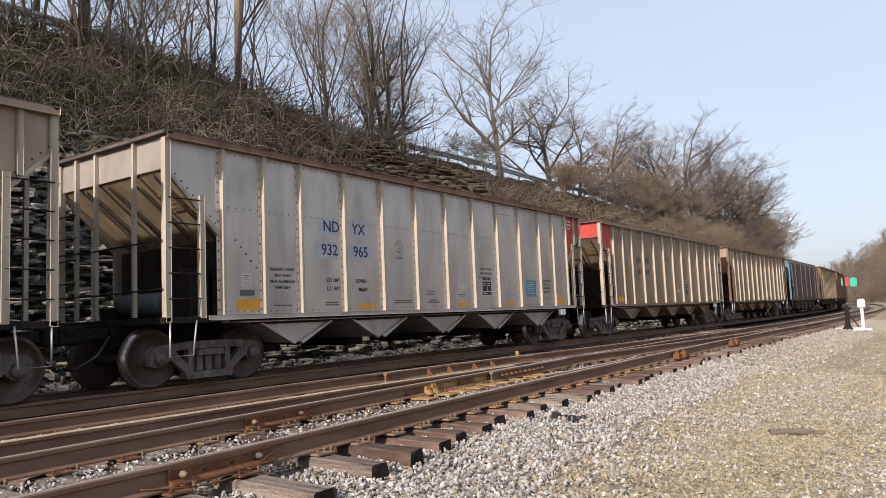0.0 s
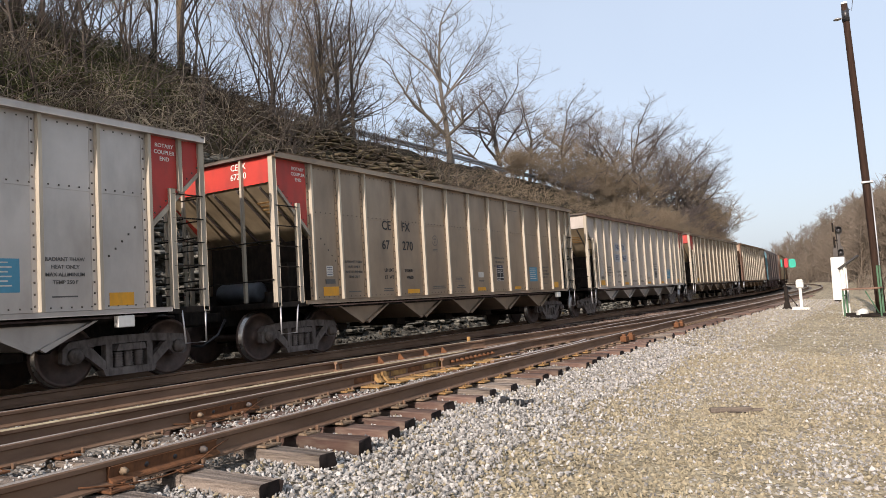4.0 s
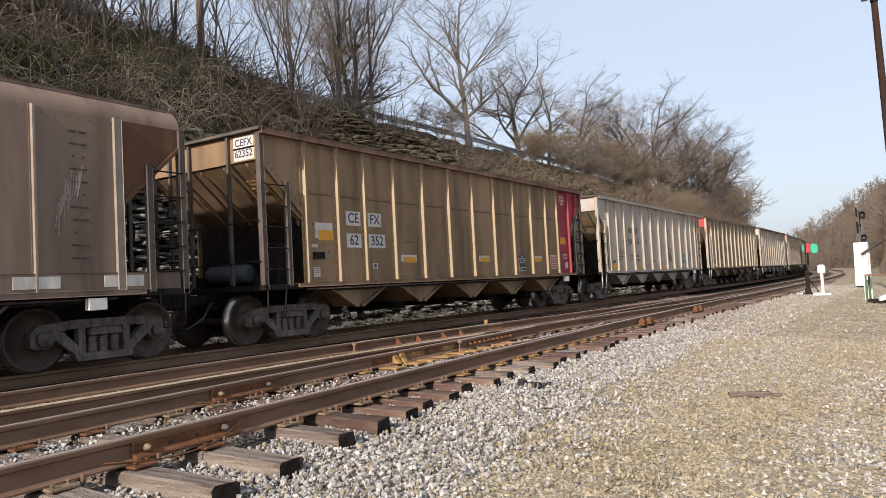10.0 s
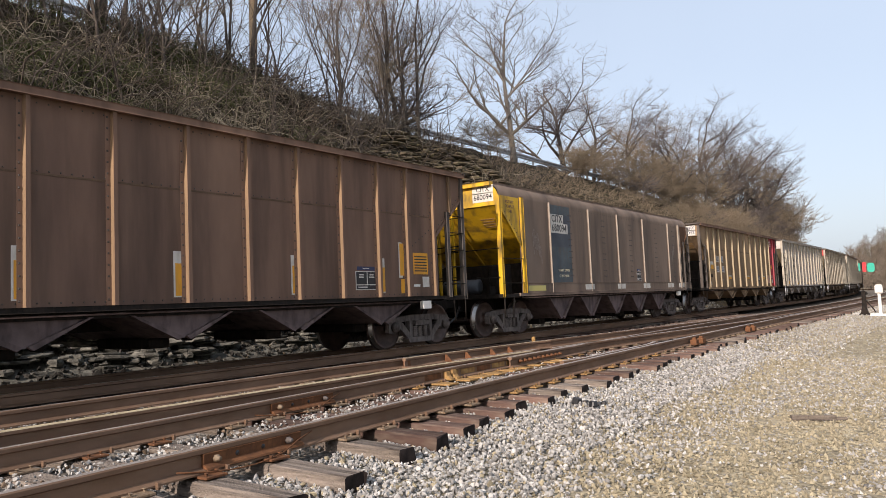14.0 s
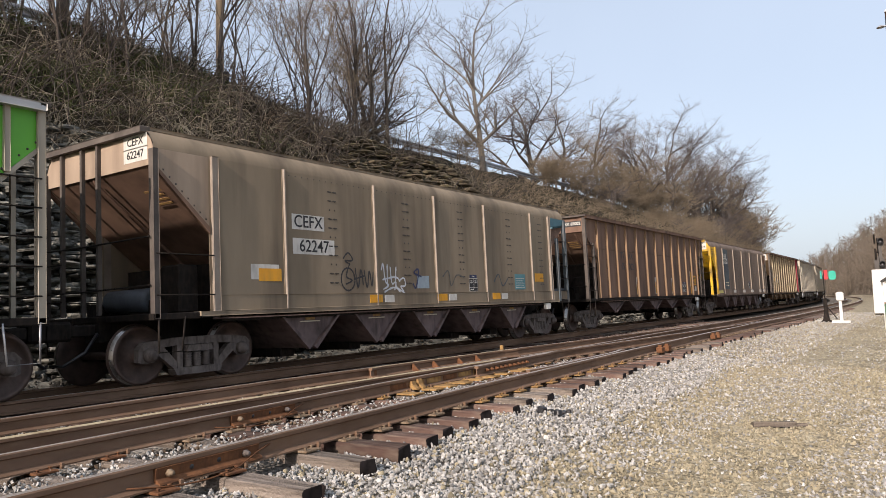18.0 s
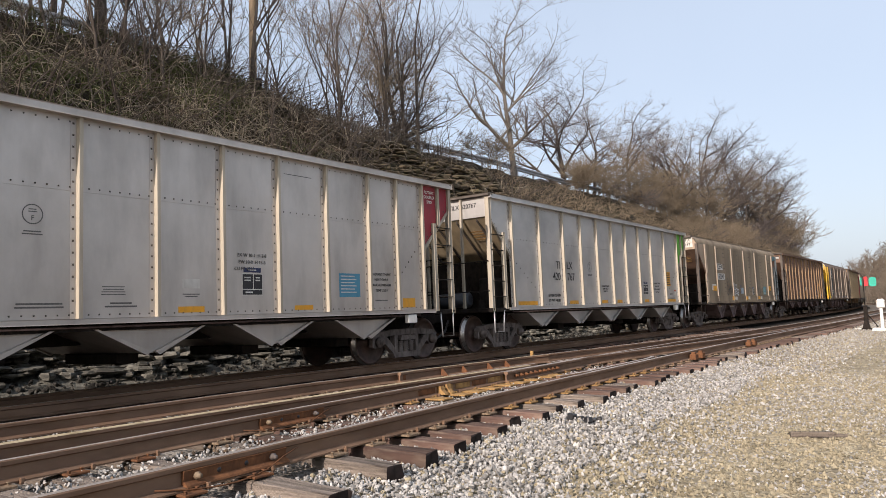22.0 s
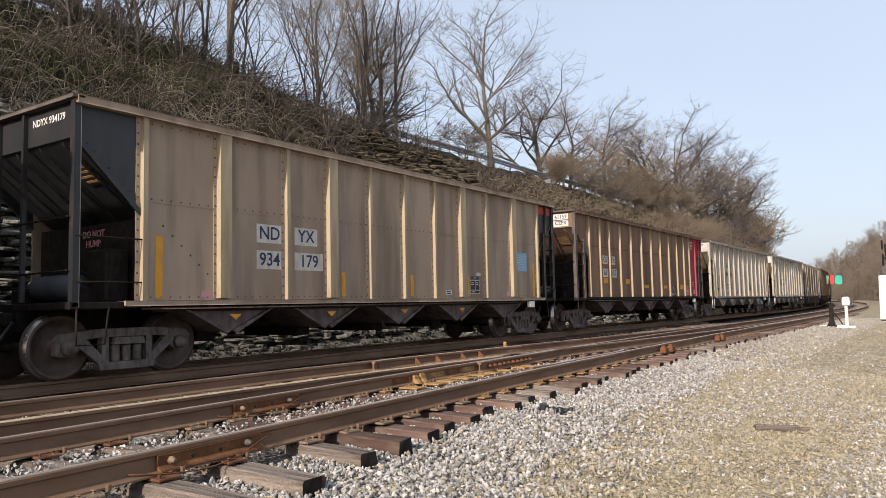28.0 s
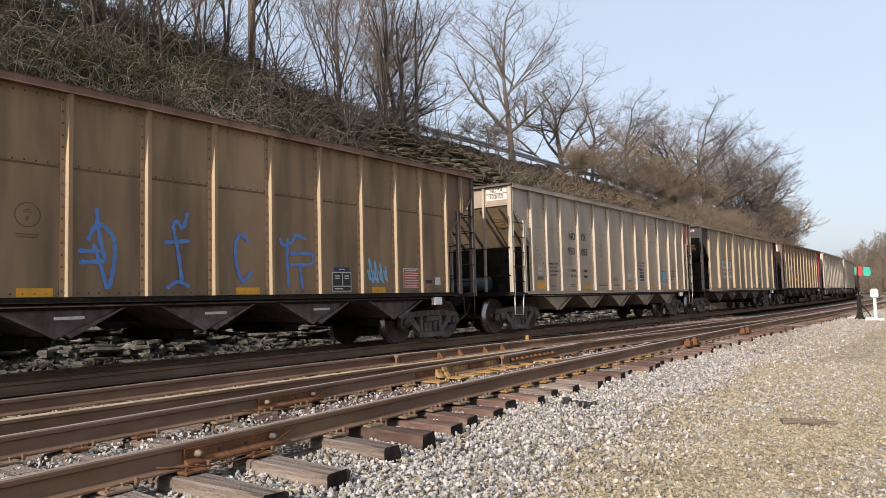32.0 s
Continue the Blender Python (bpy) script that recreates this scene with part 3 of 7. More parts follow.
def side_frame_mesh():
    """Cast truck side frame: a bowed beam with two windows and a spring nest, in the y-z plane."""
    g = Geo()
    # upper beam, two struts a side, lower beam and pedestals form the two windows
    x0, x1 = 0.93, 1.06
    g.prism([(-1.08, 0.55), (-0.98, 0.65), (-0.42, 0.70), (0.42, 0.70), (0.98, 0.65), (1.08, 0.55), (0.95, 0.53), (0.40, 0.58), (-0.40, 0.58), (-0.95, 0.53)], 0, x0, x1)
    for s in (-1, 1):
        g.prism([(s * 0.30, 0.58), (s * 0.40, 0.58), (s * 0.40, 0.18), (s * 0.30, 0.18)], 0, x0, x1)
        g.prism([(s * 0.36, 0.12), (s * 0.46, 0.22), (s * 0.80, 0.50), (s * 0.72, 0.58), (s * 0.60, 0.53), (s * 0.34, 0.26)], 0, x0 + 0.01, x1 - 0.01)
        g.prism([(s * 0.70, 0.56), (s * 1.06, 0.56), (s * 1.07, 0.36), (s * 1.00, 0.33), (s * 0.80, 0.34), (s * 0.72, 0.42)], 0, x0, x1 - 0.02)
        g.lathe([(0.0, 0.0), (0.0, 0.11), (0.07, 0.105), (0.08, 0.075), (0.12, 0.07), (0.12, 0.0)], (x1 - 0.02, s * 0.889, 0.457), 0, 12)
    g.prism([(-0.42, 0.11), (0.42, 0.11), (0.46, 0.20), (0.38, 0.22), (-0.38, 0.22), (-0.46, 0.20)], 0, x0 - 0.04, x1 + 0.01)
    g.prism([(-0.26, 0.47), (0.26, 0.47), (0.22, 0.57), (-0.22, 0.57)], 0, x0 - 0.05, x1 + 0.05)
    return g.mesh("side_frame", [CAST])


def spring_mesh():
    g = Geo()
    for y in (-0.175, 0.0, 0.175):
        prof = []
        for k in range(13):
            prof += [(0.22 + k * 0.0196, 0.083 if k % 2 else 0.056)]
        g.lathe(prof, (1.0, y, 0.0), 2, 8)
    return g.mesh("spring", [CAST])


def wheelset_mesh():
    """Axle with two flanged wheels, turned about the origin."""
    g = Geo()
    for s in (-1, 1):
        g.lathe([(s * 0.68, 0.10), (s * 0.685, 0.38), (s * 0.68, 0.485), (s * 0.70, 0.49), (s * 0.715, 0.46), (s * 0.82, 0.452), (s * 0.825, 0.40), (s * 0.79, 0.385), (s * 0.765, 0.17), (s * 0.80, 0.13), (s * 0.82, 0.13), (s * 0.825, 0.07)], (0, 0, 0), 0, 32, ranges=[0, 0, 0, 0, 1, 0, 0, 0, 0, 0, 0])
    g.lathe([(-0.98, 0.07), (0.98, 0.07)], (0, 0, 0), 0, 12)
    return g.mesh("wheelset", [WHEEL, TREAD])


def bolster_mesh():
    g = Geo()
    g.prism([(-0.22, 0.36), (0.22, 0.36), (0.24, 0.52), (0.18, 0.66), (-0.18, 0.66), (-0.24, 0.52)], 0, -0.93, 0.93)
    g.box(-0.75, 0.75, -0.62, -0.50, 0.33, 0.43)
    g.box(-0.75, 0.75, 0.50, 0.62, 0.33, 0.43)
    return g.mesh("bolster", [UNDER])


def rib_mesh(zs, zt, w0=0.085, d=0.10, flange=0.075, rivets=True, broad=False, face=False):
    """A hat-section side post with a riveted flange towards -y; stands on the side sheet at x = 0."""
    g = Geo()
    g.box(0.0005, 0.008, -w0 / 2 - flange, -w0 / 2, zs, zt, 2)
    if broad:
        g.box(0.0005, 0.008, w0 / 2, w0 / 2 + flange, zs, zt, 2)
    g.prism([(0, -w0 / 2), (d, -w0 / 2 + 0.012), (d, w0 / 2 - 0.012), (0.008, w0 / 2), (0.008, w0 / 2 + 0.02), (0, w0 / 2 + 0.02)], 2, zs, zt)
    # Front plate in body colour; the sides' pale colour imitates sunlight.
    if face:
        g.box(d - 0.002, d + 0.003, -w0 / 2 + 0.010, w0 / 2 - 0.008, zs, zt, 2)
    if rivets:
        n = 17
        for k in range(n):
            z = zs + 0.08 + (zt - zs - 0.16) * k / (n - 1)
            y = -w0 / 2 - flange * 0.55
            r = 0.014
            if broad:
                g.add([(0.008, -y - r, z - r), (0.008, -y + r, z - r), (0.008, -y + r, z + r), (0.008, -y - r, z + r), (0.02, -y, z)], [(0, 1, 4), (1, 2, 4), (2, 3, 4), (3, 0, 4)], 1)
            g.add([(0.008, y - r, z - r), (0.008, y + r, z - r), (0.008, y + r, z + r), (0.008, y - r, z + r), (0.02, y, z)], [(0, 1, 4), (1, 2, 4), (2, 3, 4), (3, 0, 4)], 1)
    return g


SIDE_FRAME = side_frame_mesh()
SPRING = spring_mesh()
WHEELSET = wheelset_mesh()
BOLSTER = bolster_mesh()
WHEELS = {-1: [], 1: []}
g = Geo()
g.tube([(0, -0.3, 0), (0, 0.3, 0)], 0.012, 6)
RUNG = g.mesh("ladder_rung", [UNDER])
HW = 1.50        # to the side sheet
LE = 7.25        # to the end of the body
RIBS_A = [u * 1.136 for u in (-5.5, -4.75, -4, -3, -2, -1, 0, 1, 2, 3, 4, 4.75, 5.5)]


def trucks(car):
    for s in (-1, 1):
        tr = part("truck", BOLSTER, None, car, "grimy cast steel truck", m=pose(0, s * 6.17, 0))
        for q in (0, 180):
            part("side_frame", SIDE_FRAME, None, tr, m=pose(0, 0, 0, 0, 0, q))
            part("spring", SPRING, None, tr, m=pose(0, 0, 0, 0, 0, q))
        for a in (-1, 1):
            w = part("wheelset", WHEELSET, None, tr, m=pose(0, a * 0.889, 0.457))
            WHEELS[a].append(w)


def hopper_car(label, body, rib, ribs, end_near, end_far, end_sheet, post, top, sill, n_hop=5, zs=1.09, zt=3.76, zc=3.87, rib_w=0.075, rounded=False, ribs_rivets=True, rungs=5, post_far=None, end_posts=(-0.95, -0.36, 0.72), far_rib=None, broad=(), seam=0.63, hood=False):
    """A coal hopper, y forward, at rail level. end_near is the trailing end's corner panel, end_far the leading one's."""
    car = thing("hopper_car", label, "hopper car", "coal train")
    y1 = ribs[-1] + 0.06
    roof_in = 0.22 if rounded else 0.0
    # side sheets
    for sx in (1, -1):
        g = Geo()
        zj = zs + (zt - zs) * seam
        g.box(sx * HW, sx * (HW - 0.012), -y1, y1, zs, zt if not rounded else zt - 0.20)
        if rounded:
            strip = []
            for k in range(9):
                a = k / 8 * radians(58)
                q = (sx * (HW - roof_in * (1 - math.cos(a)) / (1 - math.cos(radians(58)))), zt - 0.20 + 0.32 * math.sin(a) / math.sin(radians(58)))
                strip += [(q[0], -LE, q[1]), (q[0], LE, q[1])]
            g.add(strip, [(2 * k, 2 * k + 1, 2 * k + 3, 2 * k + 2) for k in range(8)], 0, True)
        else:
            g.box(sx * (HW + 0.006), sx * HW, -y1, y1, zj, zj + 0.026, 1)
        part("side_sheet", g, [body, SEAM if rib in (TAN_RIB, BROWN_RIB) and body is not DUSTY else body], car)
        # corner panels above the slope sheets
        for sy, mt in ((-1, end_near), (1, end_far)):
            g = Geo()
            zq = zt if not rounded else zt - 0.20
            if hood and sy > 0:
                g.prism([(y1, zq), (LE, zq), (LE, 3.40), (y1, 3.26)], 0, sx * HW, sx * (HW - 0.012))
                part("corner_panel", g, [mt], car)
                continue
            g.prism([(sy * y1, zq), (sy * LE, zq), (sy * LE, 3.32), (sy * y1, 2.42)], 0, sx * HW, sx * (HW - 0.012))
            part("corner_panel", g, [mt], car)
            g = Geo()
            g.prism([(sy * y1, 2.42), (sy * LE, 3.32), (sy * LE, 3.25), (sy * y1, 2.32)], 0, sx * (HW + 0.03), sx * (HW - 0.03))
            for k in range(9):
                f = (k + 0.5) / 9
                y, z = sy * (y1 + (LE - y1) * f), 2.50 + 0.90 * f
                g.add([(sx * (HW + 0.001), y - 0.014, z - 0.014), (sx * (HW + 0.001), y + 0.014, z - 0.014), (sx * (HW + 0.001), y + 0.014, z + 0.014), (sx * (HW + 0.001), y - 0.014, z + 0.014), (sx * (HW + 0.014), y, z)], [(0, 1, 4), (1, 2, 4), (2, 3, 4), (3, 0, 4)], 1)
            part("corner_edge", g, [ALU_RIB if end_sheet is SLOPE else end_far if sy > 0 and end_sheet is YELLOW else end_sheet, RIVET], car)
            ym = sy * (y1 + (LE - y1) * 0.55)
            if not rounded and sy > 0:
                g = Geo()
                g.bevel_box(sx * (HW + 0.05), sx * HW, ym - 0.035, ym + 0.035, 2.42 + 0.90 * 0.55, zt, 0.008)
                part("corner_stile", g, [BLACK if mt is BLACK else far_rib or rib], car)
        if rounded:
            g = Geo()
            g.bevel_box(sx * (HW + 0.03), sx * HW, -6.15, LE - 0.1, zs, zs + 0.25, 0.008)
            part("sill_band", g, [body], car)
            for sy in (-1, 1):
                g = Geo()
                g.bevel_box(sx * (HW + 0.05), sx * (HW - 0.02), sy * 6.10, sy * 6.22, zs, zt - 0.18, 0.01)
                part("end_stile", g, [end_near if sy < 0 and end_near is YELLOW else rib], car)
        # sill and top chord
        g = Geo()
        g.bevel_box(sx * (HW + 0.10) - 0.02 * sx, sx * (HW - 0.10), -y1 - 0.25, y1 + 0.25, zs - 0.075, zs, 0.008)
        part("side_sill", g, [body if rounded else sill], car)
        g = Geo()
        if not rounded:
            g.bevel_box(sx * (HW + 0.11), sx * (HW - 0.05), -LE - 0.04, LE + 0.04, zt, zc, 0.012)
        else:
            g.bevel_box(sx * (HW - roof_in + 0.03), sx * (HW - roof_in - 0.06), -LE - 0.04, LE + 0.04, zc + 0.0, zc + 0.05, 0.01)
        part("top_chord", g, [top], car)
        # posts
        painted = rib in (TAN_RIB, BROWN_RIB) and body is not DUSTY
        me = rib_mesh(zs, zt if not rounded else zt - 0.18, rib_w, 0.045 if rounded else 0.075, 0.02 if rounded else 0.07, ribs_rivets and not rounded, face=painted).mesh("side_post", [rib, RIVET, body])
        far_me = rib_mesh(zs, zt, rib_w, 0.085, 0.07, ribs_rivets).mesh("side_post", [far_rib, RIVET, far_rib]) if far_rib else None
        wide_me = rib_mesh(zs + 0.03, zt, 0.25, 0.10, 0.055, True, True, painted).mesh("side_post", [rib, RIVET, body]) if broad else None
        for y in ribs[:-1] if rounded else ribs:
            m = pose(sx * HW, y, 0) if sx > 0 else pose(-HW, y, 0, 0, 0, 180)
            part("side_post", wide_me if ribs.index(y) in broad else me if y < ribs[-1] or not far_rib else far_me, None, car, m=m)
        # bolt heads along the top and foot of each panel
        g = Geo()
        for a, b in zip(ribs[:-1], ribs[1:]):
            n = max(2, int((b - a) / 0.16))
            for k in range(n):
                y = a + 0.14 + (b - a - 0.26) * k / max(1, n - 1)
                for z in ((zt - 0.06), zs + 0.05) + (() if rounded else (zj + 0.05,)):
                    if rounded and z > 3:
                        z -= 0.21
                    r, x = 0.011, sx * (HW + (0.001 if z < 2 or z > 3.3 else 0.007))
                    g.add([(x, y - r, z - r), (x, y + r, z - r), (x, y + r, z + r), (x, y - r, z + r), (x + sx * 0.011, y, z)], [(0, 1, 4), (1, 2, 4), (2, 3, 4), (3, 0, 4)])
        if rounded:
            for a, b in zip(ribs[:-1], ribs[1:]):
                for dy in (-0.07, 0.07):
                    for k in range(11):
                        y, z, r, x = (a + b) / 2 + dy, 1.55 + 0.175 * k, 0.017, sx * (HW + 0.001)
                        g.add([(x, y - r, z - r), (x, y + r, z - r), (x, y + r, z + r), (x, y - r, z + r), (x + sx * 0.011, y, z)], [(0, 1, 4), (1, 2, 4), (2, 3, 4), (3, 0, 4)])
                        if k % 3 != 2:
                            g.box(x, x + sx * 0.006, y - 0.055, y + 0.055, z - 0.011, z + 0.011)
        tagged(part("bolt_strip", g, [RIVET], car), kind="stuff")
        # Dark strip added in place of the shadow under the side sill.
        g = Geo()
        g.box(sx * (HW - 0.14), sx * (HW - 0.105), -y1 + 0.3, y1 - 0.3, zs - 0.17, zs - 0.076)
        part("sill_shadow_plate", g, [UNDER], car)
        g = Geo()
        g.tube([(sx * (HW - 0.07), -y1 + 0.1, zs - 0.115), (sx * (HW - 0.07), y1 - 0.1, zs - 0.115)], 0.018, 6)
        part("brake_pipe", g, [HOPPER_DARK], car)
    # ends
    for sy, mt in ((-1, end_near), (1, end_far)):
        g = Geo()
        if rounded:
            g.prism([(-HW, 3.32), (HW, 3.32), (HW, zt - 0.20), (HW - roof_in * 0.35, zt - 0.04), (HW - roof_in, zc - 0.02), (roof_in - HW, zc - 0.02), (roof_in * 0.35 - HW, zt - 0.04), (-HW, zt - 0.20)], 1, sy * LE, sy * (LE - 0.012))
        else:
            g.box(-HW, HW, sy * LE, sy * (LE - 0.012), 3.32, zc - 0.02)
        g.prism([(sy * LE, 3.34), (sy * (LE - 0.02), 3.32), (sy * 4.55, 1.25), (sy * 4.55, 1.29)], 0, -HW + 0.013, HW - 0.013, 1)
        part("end_sheet", g, [mt, end_far if sy > 0 and end_sheet is YELLOW else end_sheet], car)
        g = Geo()
        hc = HW - roof_in + 0.05 if rounded else HW + 0.11
        g.bevel_box(-hc, hc, sy * (LE - 0.05), sy * (LE + 0.10), zc - 0.05, zc + (0.05 if rounded else 0.012), 0.01)
        part("end_chord", g, [YELLOW if mt is YELLOW else CHORD], car)
        pm = post if sy < 0 else post_far or post
        for x in end_posts:
            g = Geo()
            g.box(x - 0.028, x + 0.028, sy * (LE + 0.065), sy * (LE + 0.002), 1.1, zc - 0.05)
            part("end_post", g, [pm], car)
        g = Geo()
        yw = 5.75 if rounded else 6.15
        g.box(-1.42, 1.42, sy * yw, sy * (yw + 0.04), 1.05, 1.9 if rounded else 2.30)
        g.box(-0.9, -0.82, sy * 6.19, sy * 6.9, 1.08, 1.3)
        g.box(0.82, 0.9, sy * 6.19, sy * 6.9, 1.08, 1.3)
        part("bolster_web", g, [UNDER], car)
        for x in (-0.1,) if rounded else (-0.75, -0.1, 0.55, 1.15):
            g = Geo()
            g.prism([(sy * (LE + 0.0), 3.28), (sy * (LE - 0.03), 3.22), (sy * 5.2, 1.62), (sy * 5.2, 1.69)], 0, x - 0.02, x + 0.02)
            # On silver cars the dark colour imitates shadow lines along the stiffeners.
            part("slope_stiffener", g, [CHORD if end_sheet is SLOPE else end_sheet], car)
        for z in (1.50, 2.22):
            g = Geo()
            g.tube([(-HW, sy * (LE + 0.085), z), (-0.4, sy * (LE + 0.085), z - 0.02), (HW, sy * (LE + 0.085), z)], 0.014, 6)
            part("grab_iron", g, [UNDER], car)
        if sy < 0:
            g = Geo()
            for k in range(4):
                f, w = 0.14 + 0.028 * k, 0.42 - 0.07 * (k % 2)
                y, z = -LE + 2.70 * f, 3.32 - 2.07 * f
                g.prism([(y - 0.016, z + 0.001), (y + 0.016, z - 0.023), (y + 0.013, z - 0.028), (y - 0.019, z - 0.004)], 0, 0.92 - w / 2, 0.92 + w / 2)
            part("stencil_lines", g, [OCHRE if body is not BLACK else DECAL_W], car)
        for sx in (-1, 1):
            g = Geo()
            g.bevel_box(sx * (HW + 0.05), sx * (HW - 0.045), sy * (LE + 0.05), sy * (LE - 0.045), 1.0, zt - 0.21 if rounded else zc - 0.08, 0.008)
            part("corner_post", g, [pm], car)
            g = Geo()
            g.bevel_box(sx * (HW + 0.06), sx * (HW - 0.01), sy * (LE - 0.55), sy * (LE - 0.64), 1.05, 2.95, 0.008)
            if rungs > 2 or sy > 0:
                part("ladder_stile", g, [pm], car)
            for k in range(rungs if sy < 0 else 5):
                z = 1.35 + k * (0.38 if rungs > 2 or sy > 0 else 0.62)
                part("ladder_rung", RUNG, None, car, m=pose(sx * (HW + 0.05), sy * (LE - 0.3), z) @ Matrix.Diagonal((1, 1 if rungs > 2 or sy > 0 else 1.75, 1, 1)) @ pose(0, -sy * (0 if rungs > 2 or sy > 0 else 0.12), 0))
                if sx * sy > 0:
                    part("ladder_rung", RUNG, None, car, m=pose(sx * (HW - 0.28), sy * (LE + 0.075), z, 0, 0, 90))
            # stirrup step
            g = Geo()
            x = sx * (HW + 0.04)
            g.tube([(x, sy * (LE - 0.02), 1.02), (x, sy * (LE - 0.02), 0.50), (x, sy * (LE - 0.42), 0.50), (x, sy * (LE - 0.48), 1.02)], 0.016, 6)
            part("stirrup_step", g, [GALV if body in (ALU, ALU_NEW, ALU_TAN, ALU_WARM) else UNDER], car)
        # platform, draft sill, coupler, hose, brake gear
        g = Geo()
        g.bevel_box(-HW - 0.05, HW + 0.05, sy * (LE + 0.08), sy * (y1 + 0.2), 0.98, 1.08, 0.01)
        part("end_platform", g, [UNDER], car)
        g = Geo()
        g.box(-0.2, 0.2, sy * (LE + 0.1), sy * 4.4, 0.68, 0.98)
        part("draft_sill", g, [UNDER], car)
        g = Geo()
        g.bevel_box(-0.09, 0.09, sy * (LE + 0.1), sy * (LE + 0.55), 0.78, 0.96, 0.02)
        g.bevel_box(-0.17, 0.14, sy * (LE + 0.55), sy * (LE + 0.85), 0.72, 1.02, 0.04)
        part("coupler", g, [UNDER], car)
        g = Geo()
        g.tube([(0.32, sy * (LE + 0.2), 0.82), (0.36, sy * (LE + 0.42), 0.55), (0.25, sy * (LE + 0.7), 0.36), (0.1, sy * (LE + 0.82), 0.38)], 0.025, 8)
        part("air_hose", g, [BLACK], car)
    g = Geo()
    g.tube([(-0.75, -6.55, 1.32), (-0.70, -6.55, 1.32), (0.35, -6.55, 1.32), (0.40, -6.55, 1.32)], [0.12, 0.2, 0.2, 0.12], 14)
    part("air_reservoir", g, [GREYSTEEL], car)
    g = Geo()
    g.bevel_box(0.72, 1.2, -6.62, -6.25, 1.08, 1.85, 0.03)
    g.tube([(0.95, -6.6, 1.3), (0.6, -6.5, 1.5), (0.2, -6.4, 1.55)], 0.022, 6)
    part("brake_valve", g, [UNDER], car)
    g = Geo()
    g.lathe([(0.0, 0.26), (-0.02, 0.28), (0.0, 0.30), (0.02, 0.28), (0.0, 0.26)], (-0.3, LE + 0.2, 2.1), 1, 20)
    for k in range(4):
        a = math.pi * k / 4
        g.tube([(-0.3 - 0.27 * math.cos(a), LE + 0.2, 2.1 - 0.27 * math.sin(a)), (-0.3 + 0.27 * math.cos(a), LE + 0.2, 2.1 + 0.27 * math.sin(a))], 0.012, 5)
    g.tube([(-0.3, LE + 0.2, 2.1), (-0.3, LE, 2.1)], 0.03, 6)
    part("brake_wheel", g, [UNDER], car)
    # hoppers: V-shaped troughs across the car, hung below the sill, and the centre sill
    span = 2.272 if n_hop == 5 else 1.95
    n_hop = 5
    for k in range(n_hop):
        y = (k - (n_hop - 1) / 2) * span
        hw = span * 0.385
        zb = 0.58 if span > 2 else 0.36
        g = Geo()
        g.prism([(y - hw, zs - 0.15), (y + hw, zs - 0.15), (y + 0.10, zb), (y - 0.10, zb)], 0, -HW + 0.15, HW - 0.15)
        hm = [sill if body in (ALU, ALU_NEW, ALU_TAN, ALU_WARM, TAN) and sill is not UNDER else HOPPER_DARK]
        hop = part("hopper", g, hm, car)
        for sx in (-1, 1):
            for e in (-1, 1):
                g = Geo()
                g.prism([(y + e * hw, zs - 0.15), (y + e * (hw - 0.06), zs - 0.15), (y + e * 0.03, zb + 0.02), (y + e * 0.10, zb - 0.03)], 0, sx * (HW - 0.15), sx * (HW - 0.08))
                part("flange", g, hm, hop)
        g = Geo()
        g.bevel_box(-0.75, 0.75, y - 0.18, y + 0.18, zb - 0.16, zb, 0.02)
        for sx in (-1, 1):
            g.lathe([(-0.07, 0.0), (-0.07, 0.12), (0.07, 0.12), (0.07, 0.0)], (sx * 0.95, y + 0.35, zb + 0.05), 0, 10)
        part("hopper_gate", g, [UNDER], car)
    g = Geo()
    g.box(-0.22, 0.22, -4.5, 4.5, 0.72, 1.05)
    g.box(-1.3, 1.3, -5.2, 5.2, zs - 0.02, zs + 0.04)
    part("center_sill", g, [UNDER], car)
    g = Geo()
    g.bevel_box(HW - 0.02, HW + 0.08, 5.62, 5.9, 0.82, 0.99, 0.01)
    part("defect_card_box", g, [WHITE], car)
    trucks(car)
    return car

POLE_BASE, POLE_TOP = (10.61, 32.17, -0.5), (10.43, 31.15, 11.09)
POST_BASE, POST_TOP = (10.59, 29.79, -0.5), (10.59, 29.44, 4.11)

# ---- road on top of the bank: guard rail, parked car, utility pole ----


def crest_rail(s):
    """Height of the guard rail's lower edge, higher where the bank is."""
    return 9.2 + 0.004 * (s - 29) + 0.03 * math.sin(s * 0.4) + 0.95 * min(1.0, max(0.0, (21 - s) / 8.0))


rail_top = thing("road_guardrail", "galvanised steel road guard rail on top of the bank", "guard rail")
g = Geo()
prof = [(0.0, 0.0), (0.05, 0.04), (0.05, 0.10), (0.0, 0.15), (0.05, 0.20), (0.05, 0.26), (0.0, 0.31)]
prev = None
for s in np.arange(2, 96, 2.0):
    x, y, a = line(s, -10.35)
    zb = crest_rail(s)
    cur = [(x + p, y, zb + q) for p, q in prof] + [(x + p - 0.012, y, zb + q) for p, q in prof[::-1]]
    if prev:
        n = len(cur)
        for k in range(n):
            j = (k + 1) % n
            g.face([prev[k], prev[j], cur[j], cur[k]])
    prev = cur
part("beam", g, [GALV], rail_top)
g = Geo()
g.bevel_box(-0.09, -0.01, -0.06, 0.06, -1.1, 0.36, 0.01)
POST = g.mesh("post", [GALV])
for s in np.arange(3, 96, 1.9):
    x, y, a = line(s, -10.35)
    part("post", POST, None, rail_top, m=pose(x, y, crest_rail(s)))

